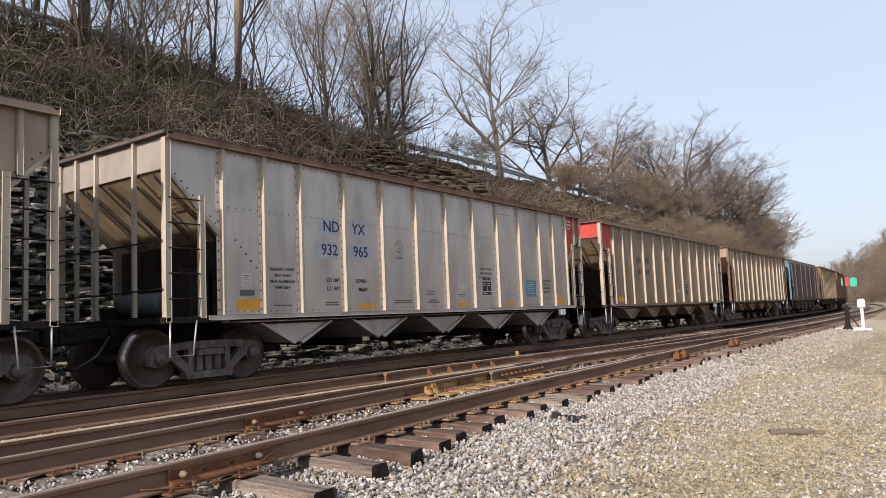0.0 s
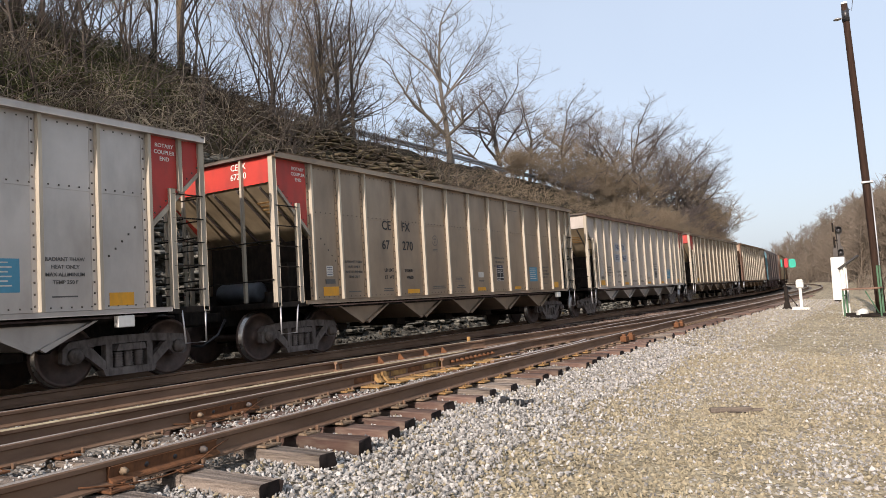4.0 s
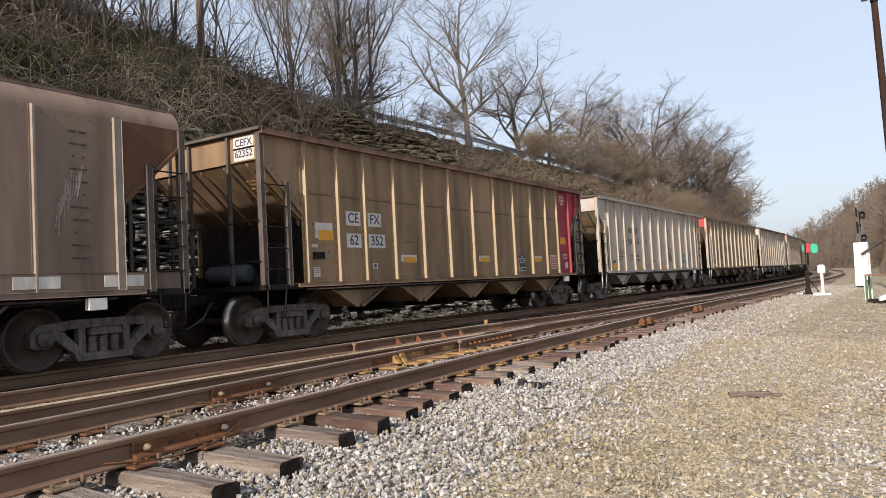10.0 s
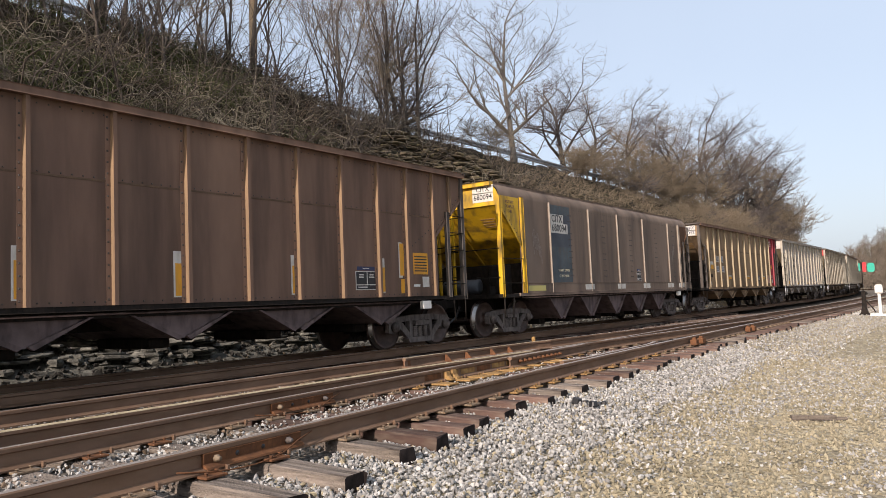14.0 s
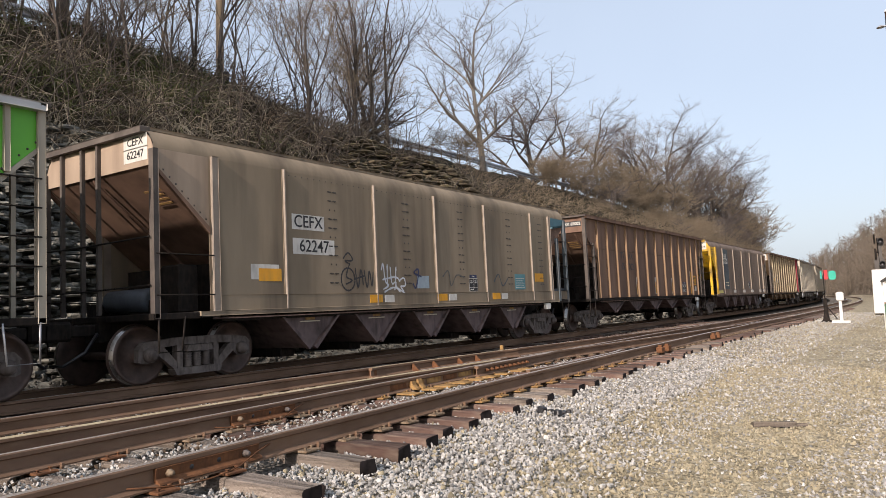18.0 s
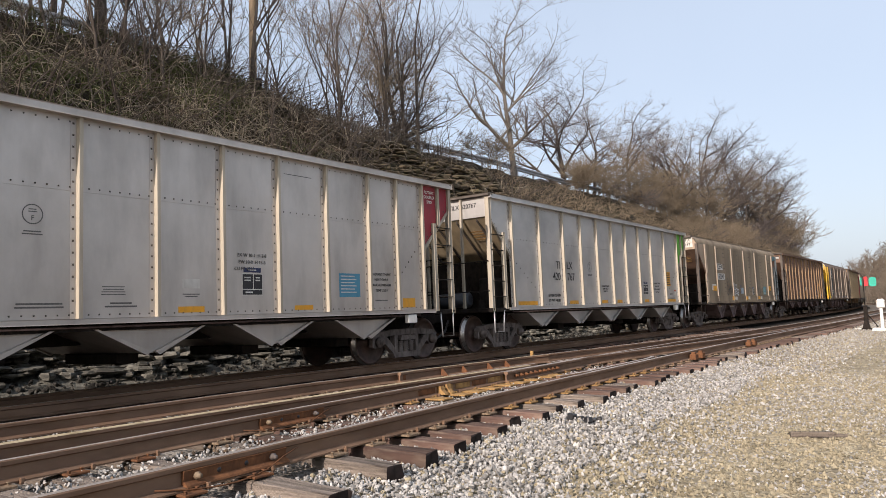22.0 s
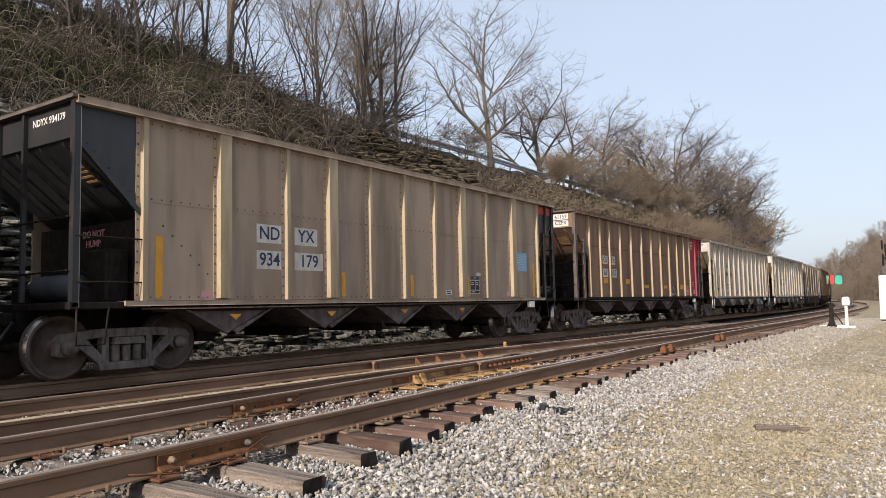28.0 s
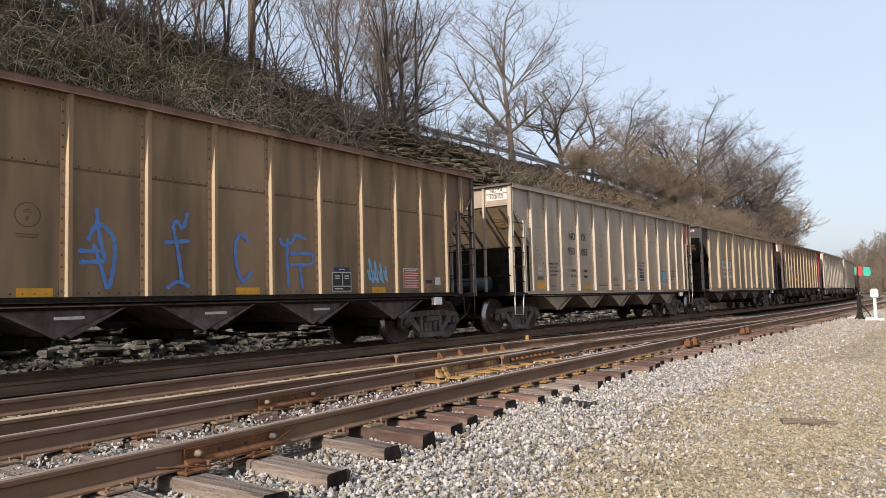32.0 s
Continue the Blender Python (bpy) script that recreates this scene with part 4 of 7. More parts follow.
car = thing("parked_car", "red car parked on the road behind the guard rail", "car", m=pose(-13.0, 44.5, 8.45, 0, 0, 0))
g = Geo()
g.prism([(-2.1, 0.30), (2.1, 0.30), (2.15, 0.62), (1.9, 0.82), (0.9, 0.92), (-1.8, 0.95), (-2.15, 0.75)], 0, -0.85, 0.85)
part("body", g, [RED], car)
g = Geo()
g.prism([(0.95, 0.92), (0.35, 1.42), (-1.1, 1.45), (-1.75, 0.95)], 0, -0.74, 0.74)
part("cabin", g, [SLATE], car)
for x in (-0.78, 0.78):
    for y in (-1.3, 1.3):
        g = Geo()
        g.lathe([(-0.1, 0.0), (-0.1, 0.30), (0.1, 0.30), (0.1, 0.0)], (x, y, 0.32), 0, 18)
        part("wheel", g, [BLACK], car)


def utility_pole(label, base, top, r0, r1, material=POLE):
    p = thing("utility_pole", label, "utility pole", m=pose(*base))
    g = Geo()
    d = Vector(top) - Vector(base)
    g.tube([d * t for t in np.linspace(-0.02, 1, 8)], [r0 + (r1 - r0) * t for t in np.linspace(0, 1, 8)], 14)
    part("shaft", g, [material], p)
    return p, d


g = Geo()
prof = [(0.09 * math.cos(a), 0.27 + 0.07 * math.sin(a)) for a in np.linspace(0, 2 * math.pi, 9)]
g.lathe(prof, (0, 0, 0), 0, 18)
TYRE = g.mesh("old_tyre", [plain("weathered_rubber", (0.035, 0.034, 0.036), 0.7)])
for u, s, rx, rz in ((-9.5, 15.8, 0, 62), (-9.6, 17.3, 25, 40)):
    t = part("old_tyre", TYRE, None, None, m=pose(u, s, bank_height(u, s) + 0.28, rx, 12, rz))
    tagged(t, "old grey rubber tyre dumped among the brush", "tyre", "dumped tyres")
g = Geo()
g.tube([(0, 0, -0.4), (0.02, 0.03, 1.2), (0.0, 0.05, 3.2)], [0.19, 0.17, 0.15], 10)
t = part("timber_post", g, [BARK], None, m=pose(-9.9, 11.5, bank_height(-9.9, 11.5)))
tagged(t, "thick dark timber post on top of the bank", "post")

utility_pole("tall tan wooden pole on top of the bank", (-10.6, 17.9, 8.4), (-10.55, 18.0, 19.0), 0.15, 0.12, mat("dry_pole_wood", (0.44, 0.335, 0.225), (0.30, 0.225, 0.15), 0.9, scale=4, bump=0.4, streak=(4, 4, 0.2)))
pole, d = utility_pole("leaning dark wooden pole with a small bracket lamp", POLE_BASE, POLE_TOP, 0.16, 0.11)
g = Geo()
g.lathe([(-0.25, 0.0), (-0.25, 0.13), (0.25, 0.125), (0.25, 0.0)], tuple(d * 0.965), 2, 12)
part("band", g, [BLACK], pole)
g = Geo()
g.tube([d * 0.955, d * 0.955 + Vector((-0.22, -0.05, 0.03))], 0.025, 6)
g.lathe([(0.0, 0.05), (-0.06, 0.14), (-0.075, 0.14), (-0.075, 0.0)], tuple(d * 0.955 + Vector((-0.28, -0.06, 0.06))), 2, 12)
part("bracket_lamp", g, [GALV], pole)
g = Geo()
g.tube([d * 0.99, d * 0.985 + Vector((0.22, 0, -0.12)), d * 0.995 + Vector((0.30, 0, 0.25)), d * 1.02 + Vector((0.20, 0, 0.9))], 0.012, 5)
part("service_wire", g, [BLACK], pole)
g = Geo()
g.lathe([(0.0, 0.115), (0.08, 0.10), (0.08, 0.0)], tuple(d), 2, 12)
part("pole_cap", g, [WHITE], pole)
pole2, d2 = utility_pole("short weathered wooden post with a metal conduit", POST_BASE, POST_TOP, 0.12, 0.10)
g = Geo()
g.tube([Vector((0.13, -0.10, 0.1)), Vector((0.13, -0.10, 0)) + d2 * 0.97], 0.022, 8)
part("conduit", g, [GALV], pole2)
g = Geo()
g.bevel_box(-0.16, 0.2, -0.16, 0.16, d2.z - 0.02, d2.z + 0.05, 0.01)
part("cap_plate", g, [GALV], pole2, m=pose(d2.x, d2.y, 0))

# ---- switch stand and its targets ----
GZ = bank_height(7.1, 34.6)
stand = thing("switch_stand", "dark cast switch stand with red and green targets", "switch stand", m=pose(7.11, 34.56, GZ))
g = Geo()
g.bevel_box(-0.19, 0.19, -0.12, 0.12, 0, 0.08, 0.02)
g.prism([(-0.14, 0.08), (0.14, 0.08), (0.085, 0.35), (0.075, 0.92), (0.09, 1.0), (-0.05, 1.0), (-0.06, 0.92), (-0.07, 0.35)], 1, -0.08, 0.08)
part("pedestal", g, [UNDER], stand)
g = Geo()
g.tube([(0, 0, 0.86), (0.03, 0, 2.17)], 0.016, 8)
part("mast", g, [UNDER], stand)
g = Geo()
g.tube([(0.1, -0.1, 0.6), (0.35, -0.2, 0.25), (0.42, -0.2, 0.12)], 0.022, 6)
part("lever", g, [UNDER], stand)
g = Geo()
g.prism([(0.05, 1.79), (0.18, 1.79), (0.18, 2.17), (0.05, 2.17)], 1, -0.012, 0.012)
part("red_target", g, [SIG_RED], stand, "red target", m=pose(0, 0, 0, 0, 0, 0))
g = Geo()
n = 16
g.prism([(0.355 + 0.135 * math.copysign(abs(math.cos(2 * math.pi * k / n)) ** 0.55, math.cos(2 * math.pi * k / n)), 1.95 + 0.19 * math.copysign(abs(math.sin(2 * math.pi * k / n)) ** 0.55, math.sin(2 * math.pi * k / n))) for k in range(n)], 1, -0.012, 0.012)
part("green_target", g, [SIG_GREEN], stand, "green target")
g = Geo()
g.prism([(-0.09, 1.82), (-0.03, 1.82), (-0.03, 2.14), (-0.09, 2.14)], 1, -0.03, -0.02)
part("green_target", g, [SIG_GREEN], stand)

box = thing("trackside_box", "white enamelled box on a white post", "equipment box", m=pose(7.75, 33.8, bank_height(7.75, 33.8)))
g = Geo()
g.bevel_box(-0.055, 0.055, -0.055, 0.055, 0, 0.95, 0.01)
part("post", g, [WHITE], box)
g = Geo()
g.bevel_box(-0.14, 0.14, -0.12, 0.12, 0.92, 1.18, 0.03)
g.prism([(-0.15, 1.18), (0.15, 1.18), (0.08, 1.27), (-0.08, 1.27)], 1, -0.12, 0.12)
part("case", g, [WHITE], box)
g = Geo()
g.bevel_box(-0.35, 0.30, -0.2, 0.2, -0.02, 0.10, 0.02)
part("footing", g, [WHITE], box)
slab = part("concrete_slab", Geo().bevel_box(-1.15, 1.0, -0.22, 0.22, -0.1, 0.035, 0.015), [WHITE], None, m=pose(6.7, 34.9, bank_height(6.7, 34.9)))
tagged(slab, "pale weathered board lying beside the switch stand", "board")

# ---- signal cabinet and signal ----
cab = thing("signal_cabinet", "white steel signal cabinet on the gravel", "cabinet", m=pose(8.62, 43.9, bank_height(8.7, 43.9), 0, 1.2, -4))
g = Geo()
g.bevel_box(-0.32, 0.32, -0.24, 0.24, 0.10, 2.34, 0.015)
part("case", g, [WHITE], cab)
g = Geo()
g.bevel_box(-0.29, 0.29, -0.255, -0.24, 0.16, 2.28, 0.005)
part("door", g, [WHITE], cab)
g = Geo()
g.bevel_box(-0.28, 0.28, -0.22, 0.22, -0.1, 0.10, 0.01)
part("plinth", g, [UNDER], cab)
sig = thing("railway_signal", "dark signal head with two black hooded lamps", "signal", m=pose(8.66, 45.2, bank_height(8.7, 45)))
g = Geo()
g.tube([(0, 0, 0), (-0.02, 0, 4.05)], 0.045, 10)
part("mast", g, [UNDER], sig)
g = Geo()
g.prism([(-0.26, 2.3), (0.26, 2.3), (0.24, 2.85), (0.14, 3.05), (0.14, 3.55), (0.26, 3.7), (0.26, 4.0), (0.0, 4.05), (-0.05, 3.1), (-0.24, 2.9)], 1, -0.04, 0.06)
part("backboard", g, [mat("grey_signal_paint", (0.12, 0.11, 0.105), (0.08, 0.075, 0.07), 0.7)], sig)
for z in (2.66, 3.88):
    g = Geo()
    g.lathe([(0.0, 0.0), (0.0, 0.14), (-0.22, 0.15), (-0.22, 0.13), (-0.02, 0.12), (-0.02, 0.0)], (0.12, -0.05, z), 1, 16)
    part("lamp_hood", g, [BLACK], sig)
g = Geo()
g.bevel_box(-0.20, -0.12, -0.1, 0.0, 3.75, 4.25, 0.01)
g.bevel_box(-0.20, -0.10, -0.12, 0.0, 2.9, 3.5, 0.01)
g.bevel_box(-0.20, 0.02, -0.10, -0.04, 3.25, 3.33, 0.01)
part("ladder", g, [UNDER], sig)

# ---- work table with a slanted board ----
tb = thing("work_table", "plank table on green metal legs", "table", m=pose(10.14, 28.3, bank_height(9.9, 28), 0, 0, -6))
for k in range(3):
    part("plank", Geo().bevel_box(-0.52, 0.60, -0.36 + 0.245 * k, -0.13 + 0.245 * k, 0.90, 0.95, 0.008), [PLANK], tb)
for x in (-0.50, 0.56):
    for y in (-0.30, 0.30):
        part("leg", Geo().bevel_box(x - 0.03, x + 0.025, y - 0.025, y + 0.025, 0, 1.66 if x > 0 else 0.90, 0.006), [BENCH_G], tb)
    part("rail", Geo().bevel_box(x - 0.02, x + 0.02, -0.30, 0.30, 0.70, 0.75, 0.005), [BENCH_G], tb)
g = Geo()
g.tube([(0.50, -0.3, 0.10), (0.15, -0.3, 0.85)], 0.02, 6)
part("brace", g, [BENCH_G], tb)
rack = thing("board_stand", "slanted dark board on three white legs", "stand", m=pose(9.55, 28.95, bank_height(9.5, 28.9), 0, 0, -4))
g = Geo()
g.prism([(-0.06, 1.62), (0.56, 2.03), (0.59, 1.99), (-0.03, 1.57)], 1, -0.25, 0.25)
part("board", g, [BLACK], rack)
for x, z in ((-0.03, 1.59), (0.07, 1.65), (0.17, 1.72)):
    part("leg", Geo().bevel_box(x - 0.022, x + 0.022, -0.03, 0.03, 0, z, 0.008), [WHITE], rack)
g = Geo()
rr = random.Random(8)
g.lathe([(0.0, 0.22), (0.05, 0.29), (0.13, 0.24), (0.17, 0.27), (0.24, 0.16), (0.27, 0.0)], (0, 0, 0), 2, 11)
g.v = [(x * 0.75 + 0.05 * noise.noise((x * 9, y * 9, z * 9)), y + 0.06 * noise.noise((y * 8, z * 8, x * 8)), z + 0.04 * noise.noise((z * 9, x * 9, y * 9))) for x, y, z in g.v]
bag = part("crumpled_bag", g, [WHITE], None, m=pose(10.12, 28.3, bank_height(10, 28)))
tagged(bag, "crumpled white sack under the plank table", "sack")
# Dark lumps added under the table to imitate its shadow.
g = Geo()
for k in range(10):
    x, y = rr.uniform(-0.6, 0.6), rr.uniform(-0.3, 0.3)
    g.bevel_box(x - 0.15, x + 0.15, y - 0.1, y + 0.1, 0, rr.uniform(0.05, 0.16), 0.02)
heap = part("table_shadow_heap", g, [UNDER], None, m=pose(10.25, 28.1, bank_height(10, 28.1)))
tagged(heap, "dark pieces standing for the shadow under the plank table", "scrap")

# ---- the train, car by car ----


def decal(car, name, y0, y1, z0, z1, material, d=0.004):
    g = Geo()
    g.box(HW + 0.001, HW + d, y0, y1, z0, z1)
    return part(name, g, [material], car)


def letters(car, body, y, z, cap, material, lift=0.006, spacing=1.0):
    return text_geo(body, cap / 0.70, "lettering", pose(HW + lift, y, z, 90, 0, 90), car, material, spacing)


def end_letters(car, body, x, z, cap, material, plate=None, w=0.5):
    """Letters on the trailing end's upper sheet."""
    if plate:
        g = Geo()
        g.box(x - w / 2, x + w / 2, -LE - 0.004, -LE - 0.001, z - cap * 0.9, z + cap * 0.9)
        part("number_patch", g, [plate], car)
    return text_geo(body, cap / 0.70, "lettering", pose(x, -LE - 0.007, z, 90, 0, 0), car, material)


def bars(car, y0, y1, z, n, material, h=0.022, gap=0.045, lift=0.0035):
    """Lines of lettering too small to read."""
    r = random.Random(int(1000 * (y0 + z)))
    for k in range(n):
        e = r.uniform(0, 0.35) * (y1 - y0)
        decal(car, "stencil_line", y0 + e * 0.5, y1 - e * 0.5, z - k * gap - h, z - k * gap, material, lift)


def stencil_box(car, y, z, w=0.42, h=0.36):
    """The framed inspection stencil: a white frame with dark fields and a dark tab above."""
    decal(car, "stencil_frame", y - w / 2, y + w / 2, z - h / 2, z + h / 2, DECAL_W, 0.003)
    for e0, e1, f0, f1 in ((-0.47, 0.02, -0.20, 0.46), (0.06, 0.47, -0.20, 0.46), (-0.47, 0.47, -0.46, -0.25)):
        decal(car, "stencil_field", y + w * e0, y + w * e1, z + h * f0, z + h * f1, INK, 0.005)
    bars(car, y - w * 0.40, y - w * 0.08, z + h * 0.34, 2, DECAL_W, 0.022, 0.045, 0.007)
    bars(car, y + w * 0.12, y + w * 0.38, z + h * 0.34, 2, DECAL_W, 0.022, 0.045, 0.007)
    bars(car, y - w * 0.40, y + w * 0.05, z - h * 0.32, 1, DECAL_W, 0.022, 0.045, 0.007)
    decal(car, "stencil_tab", y - w * 0.42, y + w * 0.42, z + h / 2 + 0.015, z + h / 2 + 0.09, NAVY, 0.003)
    bars(car, y - w * 0.2, y + w * 0.2, z + h / 2 + 0.063, 1, DECAL_W, 0.02, 0.045, 0.005)


def red_sign(car, y0, y1, z0, z1):
    """A faded red notice with a pale border and lines too small to read."""
    decal(car, "placard", y0, y1, z0, z1, DECAL_W, 0.0035)
    decal(car, "placard_field", y0 + 0.02, y1 - 0.02, z0 + 0.02, z1 - 0.02, CRIMSON if y1 < 0 else DECAL_O, 0.006)
    n = 7
    for k in range(n):
        z = z0 + 0.045 + (z1 - z0 - 0.09) * k / (n - 1)
        decal(car, "placard_line", y0 + 0.05, y1 - 0.05 - 0.06 * (k % 3 == 0), z - 0.009, z + 0.009, DECAL_W, 0.0085)


def plate_circle(car, y, z, r=0.13, material=CHALK):
    g = Geo()
    n = 24
    ring = [(math.cos(2 * math.pi * k / n), math.sin(2 * math.pi * k / n)) for k in range(n)]
    for k in range(n):
        a, b = ring[k], ring[(k + 1) % n]
        g.face([(HW + 0.004, y + a[0] * r, z + a[1] * r), (HW + 0.004, y + b[0] * r, z + b[1] * r), (HW + 0.004, y + b[0] * (r - 0.014), z + b[1] * (r - 0.014)), (HW + 0.004, y + a[0] * (r - 0.014), z + a[1] * (r - 0.014))])
    part("plate_mark", g, [material], car)
    letters(car, "F", y, z - 0.05, 0.06, material, 0.004)
    bars(car, y - 0.06, y + 0.06, z + 0.07, 2, material, 0.012, 0.03)
    bars(car, y - 0.16, y + 0.16, z - r - 0.08, 2, material, 0.015, 0.035)


def silver_marks(car, a, b, c, d, ink=INK, numbers=("237400", "48600"), yellow=DECAL_Y):
    """The markings shared by the silver cars: marks, numbers, weights, stencils and reflectors."""
    letters(car, a, -3.74, 2.68, 0.205, ink, 0.007)
    letters(car, b, -2.98, 2.68, 0.205, ink, 0.007)
    letters(car, c, -3.80, 2.24, 0.205, ink, 0.007)
    letters(car, d, -2.93, 2.24, 0.205, ink, 0.007)
    letters(car, "LD LMT", -3.72, 1.68, 0.075, INK)
    letters(car, "LT  WT", -3.72, 1.52, 0.075, INK)
    letters(car, numbers[0], -2.95, 1.67, 0.075, INK)
    letters(car, numbers[1], -2.90, 1.51, 0.075, INK)
    for k, w in enumerate(("RADIANT THAW", "HEAT ONLY", "MAX ALUMINUM", "TEMP 250 F")):
        letters(car, w, -4.98, 1.85 - 0.105 * k, 0.052, CHALK)
    bars(car, -5.25, -4.7, 1.24, 1, CHALK)
    bars(car, -4.0, -3.55, 1.28, 2, CHALK)
    plate_circle(car, -1.72, 2.42)
    bars(car, -1.95, -1.30, 1.30, 2, CHALK)
    bars(car, -0.85, -0.45, 1.52, 4, CHALK, 0.012, 0.035)
    bars(car, -0.78, -0.30, 1.30, 2, CHALK)
    decal(car, "placard", 0.42, 0.72, 1.50, 1.64, DECAL_W)
    bars(car, 0.42, 0.72, 1.42, 2, CHALK, 0.015, 0.035)
    for k, w in enumerate(("EX W 10-1  H 2-8", "EW 10-8  H 13-3", "CU FT 4200")):
        letters(car, w, 1.72 - 0.16 * (k == 2), 2.04 - 0.11 * k, 0.055, CHALK)
    stencil_box(car, 1.72, 1.57)
    decal(car, "placard", 3.72, 4.28, 1.36, 1.80, DECAL_T)
    for k in range(6):
        decal(car, "placard_line", 3.76, 4.18 - 0.05 * (k % 2), 1.44 + 0.06 * k, 1.458 + 0.06 * k, DECAL_W, 0.006)
    for k, w in enumerate(("RADIANT THAW", "HEAT ONLY", "MAX ALUMINUM", "TEMP 250 F")):
        letters(car, w, 4.90, 1.80 - 0.105 * k, 0.052, CHALK)
    bars(car, 4.68, 5.1, 1.30, 1, CHALK, 0.02)
    bars(car, 2.42, 3.1, 3.5, 1, CHALK, 0.012)
    decal(car, "reflector", -5.97, -5.50, 1.16, 1.34, yellow)
    for y0, y1, z0, z1 in ((-3.02, -2.52, 1.14, 1.24), (0.35, 0.80, 1.14, 1.23), (2.62, 3.05, 1.14, 1.22), (5.55, 5.95, 1.14, 1.33)):
        decal(car, "reflector", y0, y1, z0, z1, yellow)
    decal(car, "placard", -5.86, -5.66, 1.55, 1.76, DECAL_W)
    for k in range(5):
        decal(car, "placard_line", -5.84, -5.68, 1.58 + 0.035 * k, 1.590 + 0.035 * k, NAVY, 0.006)
    decal(car, "card_holder", -5.90, -5.62, 1.40, 1.49, CHALK, 0.02)
    diagonal_bolts(car, -5.98, -5.45, 2.30, 1.75)
    diagonal_bolts(car, 5.45, 6.0, 1.75, 2.30)


def diagonal_bolts(car, y0, y1, z0, z1):
    g = Geo()
    for k in range(6):
        y, z, r, x = y0 + (y1 - y0) * k / 5, z0 + (z1 - z0) * k / 5, 0.016, HW + 0.001
        g.add([(x, y - r, z - r), (x, y + r, z - r), (x, y + r, z + r), (x, y - r, z + r), (x + 0.014, y, z)], [(0, 1, 4), (1, 2, 4), (2, 3, 4), (3, 0, 4)])
    tagged(part("bolt_strip", g, [RIVET], car), kind="stuff")


def rotary(car, sy, material, y):
    """Three short words on the painted corner of the coupler end."""
    for k, w in enumerate(("ROTARY", "COUPLER", "END")):
        letters(car, w, y + (0.055 if y < 0 else -0.055), 3.62 - 0.105 * k, 0.062, material)


SPRAYED = []


def squiggle(car, pts, r, material):
    """A sprayed stroke: one flat ribbon through points (y, z), a hair above the one before it."""
    fine = []
    for i in range(len(pts) - 1):
        p0, p1, p2, p3 = pts[max(i - 1, 0)], pts[i], pts[i + 1], pts[min(i + 2, len(pts) - 1)]
        for k in range(6):
            t = k / 6
            fine.append(Vector([0.5 * (2 * p1[j] + (p2[j] - p0[j]) * t + (2 * p0[j] - 5 * p1[j] + 4 * p2[j] - p3[j]) * t * t + (3 * p1[j] - p0[j] - 3 * p2[j] + p3[j]) * t ** 3) for j in (0, 1)]))
    fine.append(Vector(pts[-1]))
    n = len(fine)
    x0 = HW + 0.0045 + 0.0006 * (len(SPRAYED) % 9)
    SPRAYED.append(car.name)
    g = Geo()
    v = []
    for i, q in enumerate(fine):
        d = (fine[min(i + 1, n - 1)] - fine[max(i - 1, 0)]).normalized()
        w = r * (0.55 if i in (0, n - 1) else 0.9 + 0.25 * math.sin(i * 1.9))
        x = x0 + 0.004 * i / n
        v += [(x, q.x - d.y * w, q.y + d.x * w), (x, q.x + d.y * w, q.y - d.x * w)]
    g.add(v, [(2 * i, 2 * i + 1, 2 * i + 3, 2 * i + 2) for i in range(n - 1)])
    return part("spray_stroke", g, [material], car)


def patch_marks(car, a, b, c, d, y=-3.4, z=2.75, ink=NAVY, gap=0.10, cap=0.20, w=0.46):
    """Four number plates either side of a post at y."""
    for body, dy, dz, w in ((a, -gap - w / 2, 0, w), (b, gap + w / 2, 0, w), (c, -gap - w / 2, -0.45, w), (d, gap + w * 0.62, -0.45, w * 1.24)):
        decal(car, "number_patch", y + dy - w / 2, y + dy + w / 2, z + dz - cap * 0.72, z + dz + cap * 0.72, DECAL_W, 0.003)
        letters(car, body, y + dy, z + dz, cap, ink, 0.007)


RIBS_W = [-6.24, -4.81, -3.42, -2.28, -1.14, 0.0, 1.14, 2.28, 3.42, 4.81, 6.24]
RIBS_5 = [-6.25, -5.35, -4.45, -3.45, -2.31, -1.16, 0.0, 1.13, 2.22, 3.30, 4.32, 5.22, 6.13]
RIBS_R = [-4.62, -2.10, 0.10, 2.36, 4.95, 6.20]
RIBS_T = [s * u for s, us in ((-1, (6.17, 5.26, 4.42, 3.39, 2.27, 1.136)), (1, (0.0, 1.136, 2.27, 3.39, 4.42, 5.26, 6.17))) for u in us]
CARS = {}


def silver(i, far, near, label, metal=ALU, ribs=RIBS_A, chord=None):
    CARS[i] = hopper_car(label, metal, ALU_RIB, ribs, near, far, SLOPE, ALU_RIB, chord or metal, metal)
    return CARS[i]


# silver cars
PALE = mat("pale_metal_patch", (0.40, 0.43, 0.47), (0.35, 0.37, 0.41), 0.5, 0.2, scale=2)
c = silver(0, RED, ALU, "weathered silver aluminium coal hopper with a red corner", chord=BROWN)
silver_marks(c, "ND", "YX", "932", "965", NAVY)
for y0, y1, z0, z1 in ((-4.08, -3.52, 2.52, 2.85), (-3.25, -2.66, 2.52, 2.85), (-4.18, -3.48, 2.08, 2.40), (-3.28, -2.58, 2.08, 2.40)):
    decal(c, "number_patch", y0, y1, z0, z1, PALE, 0.003)
rotary(c, 1, WHITE, 6.62)
c = silver(1, ALU_TAN, RED, "tan-stained silver coal hopper with a red trailing end", ALU_TAN)
silver_marks(c, "CE", "FX", "67", "270", INK, ("238400", "49600"))
rotary(c, -1, WHITE, -6.62)
end_letters(c, "CEFX", 0.62, 3.70, 0.12, WHITE)
end_letters(c, "67270", 0.62, 3.52, 0.12, WHITE)
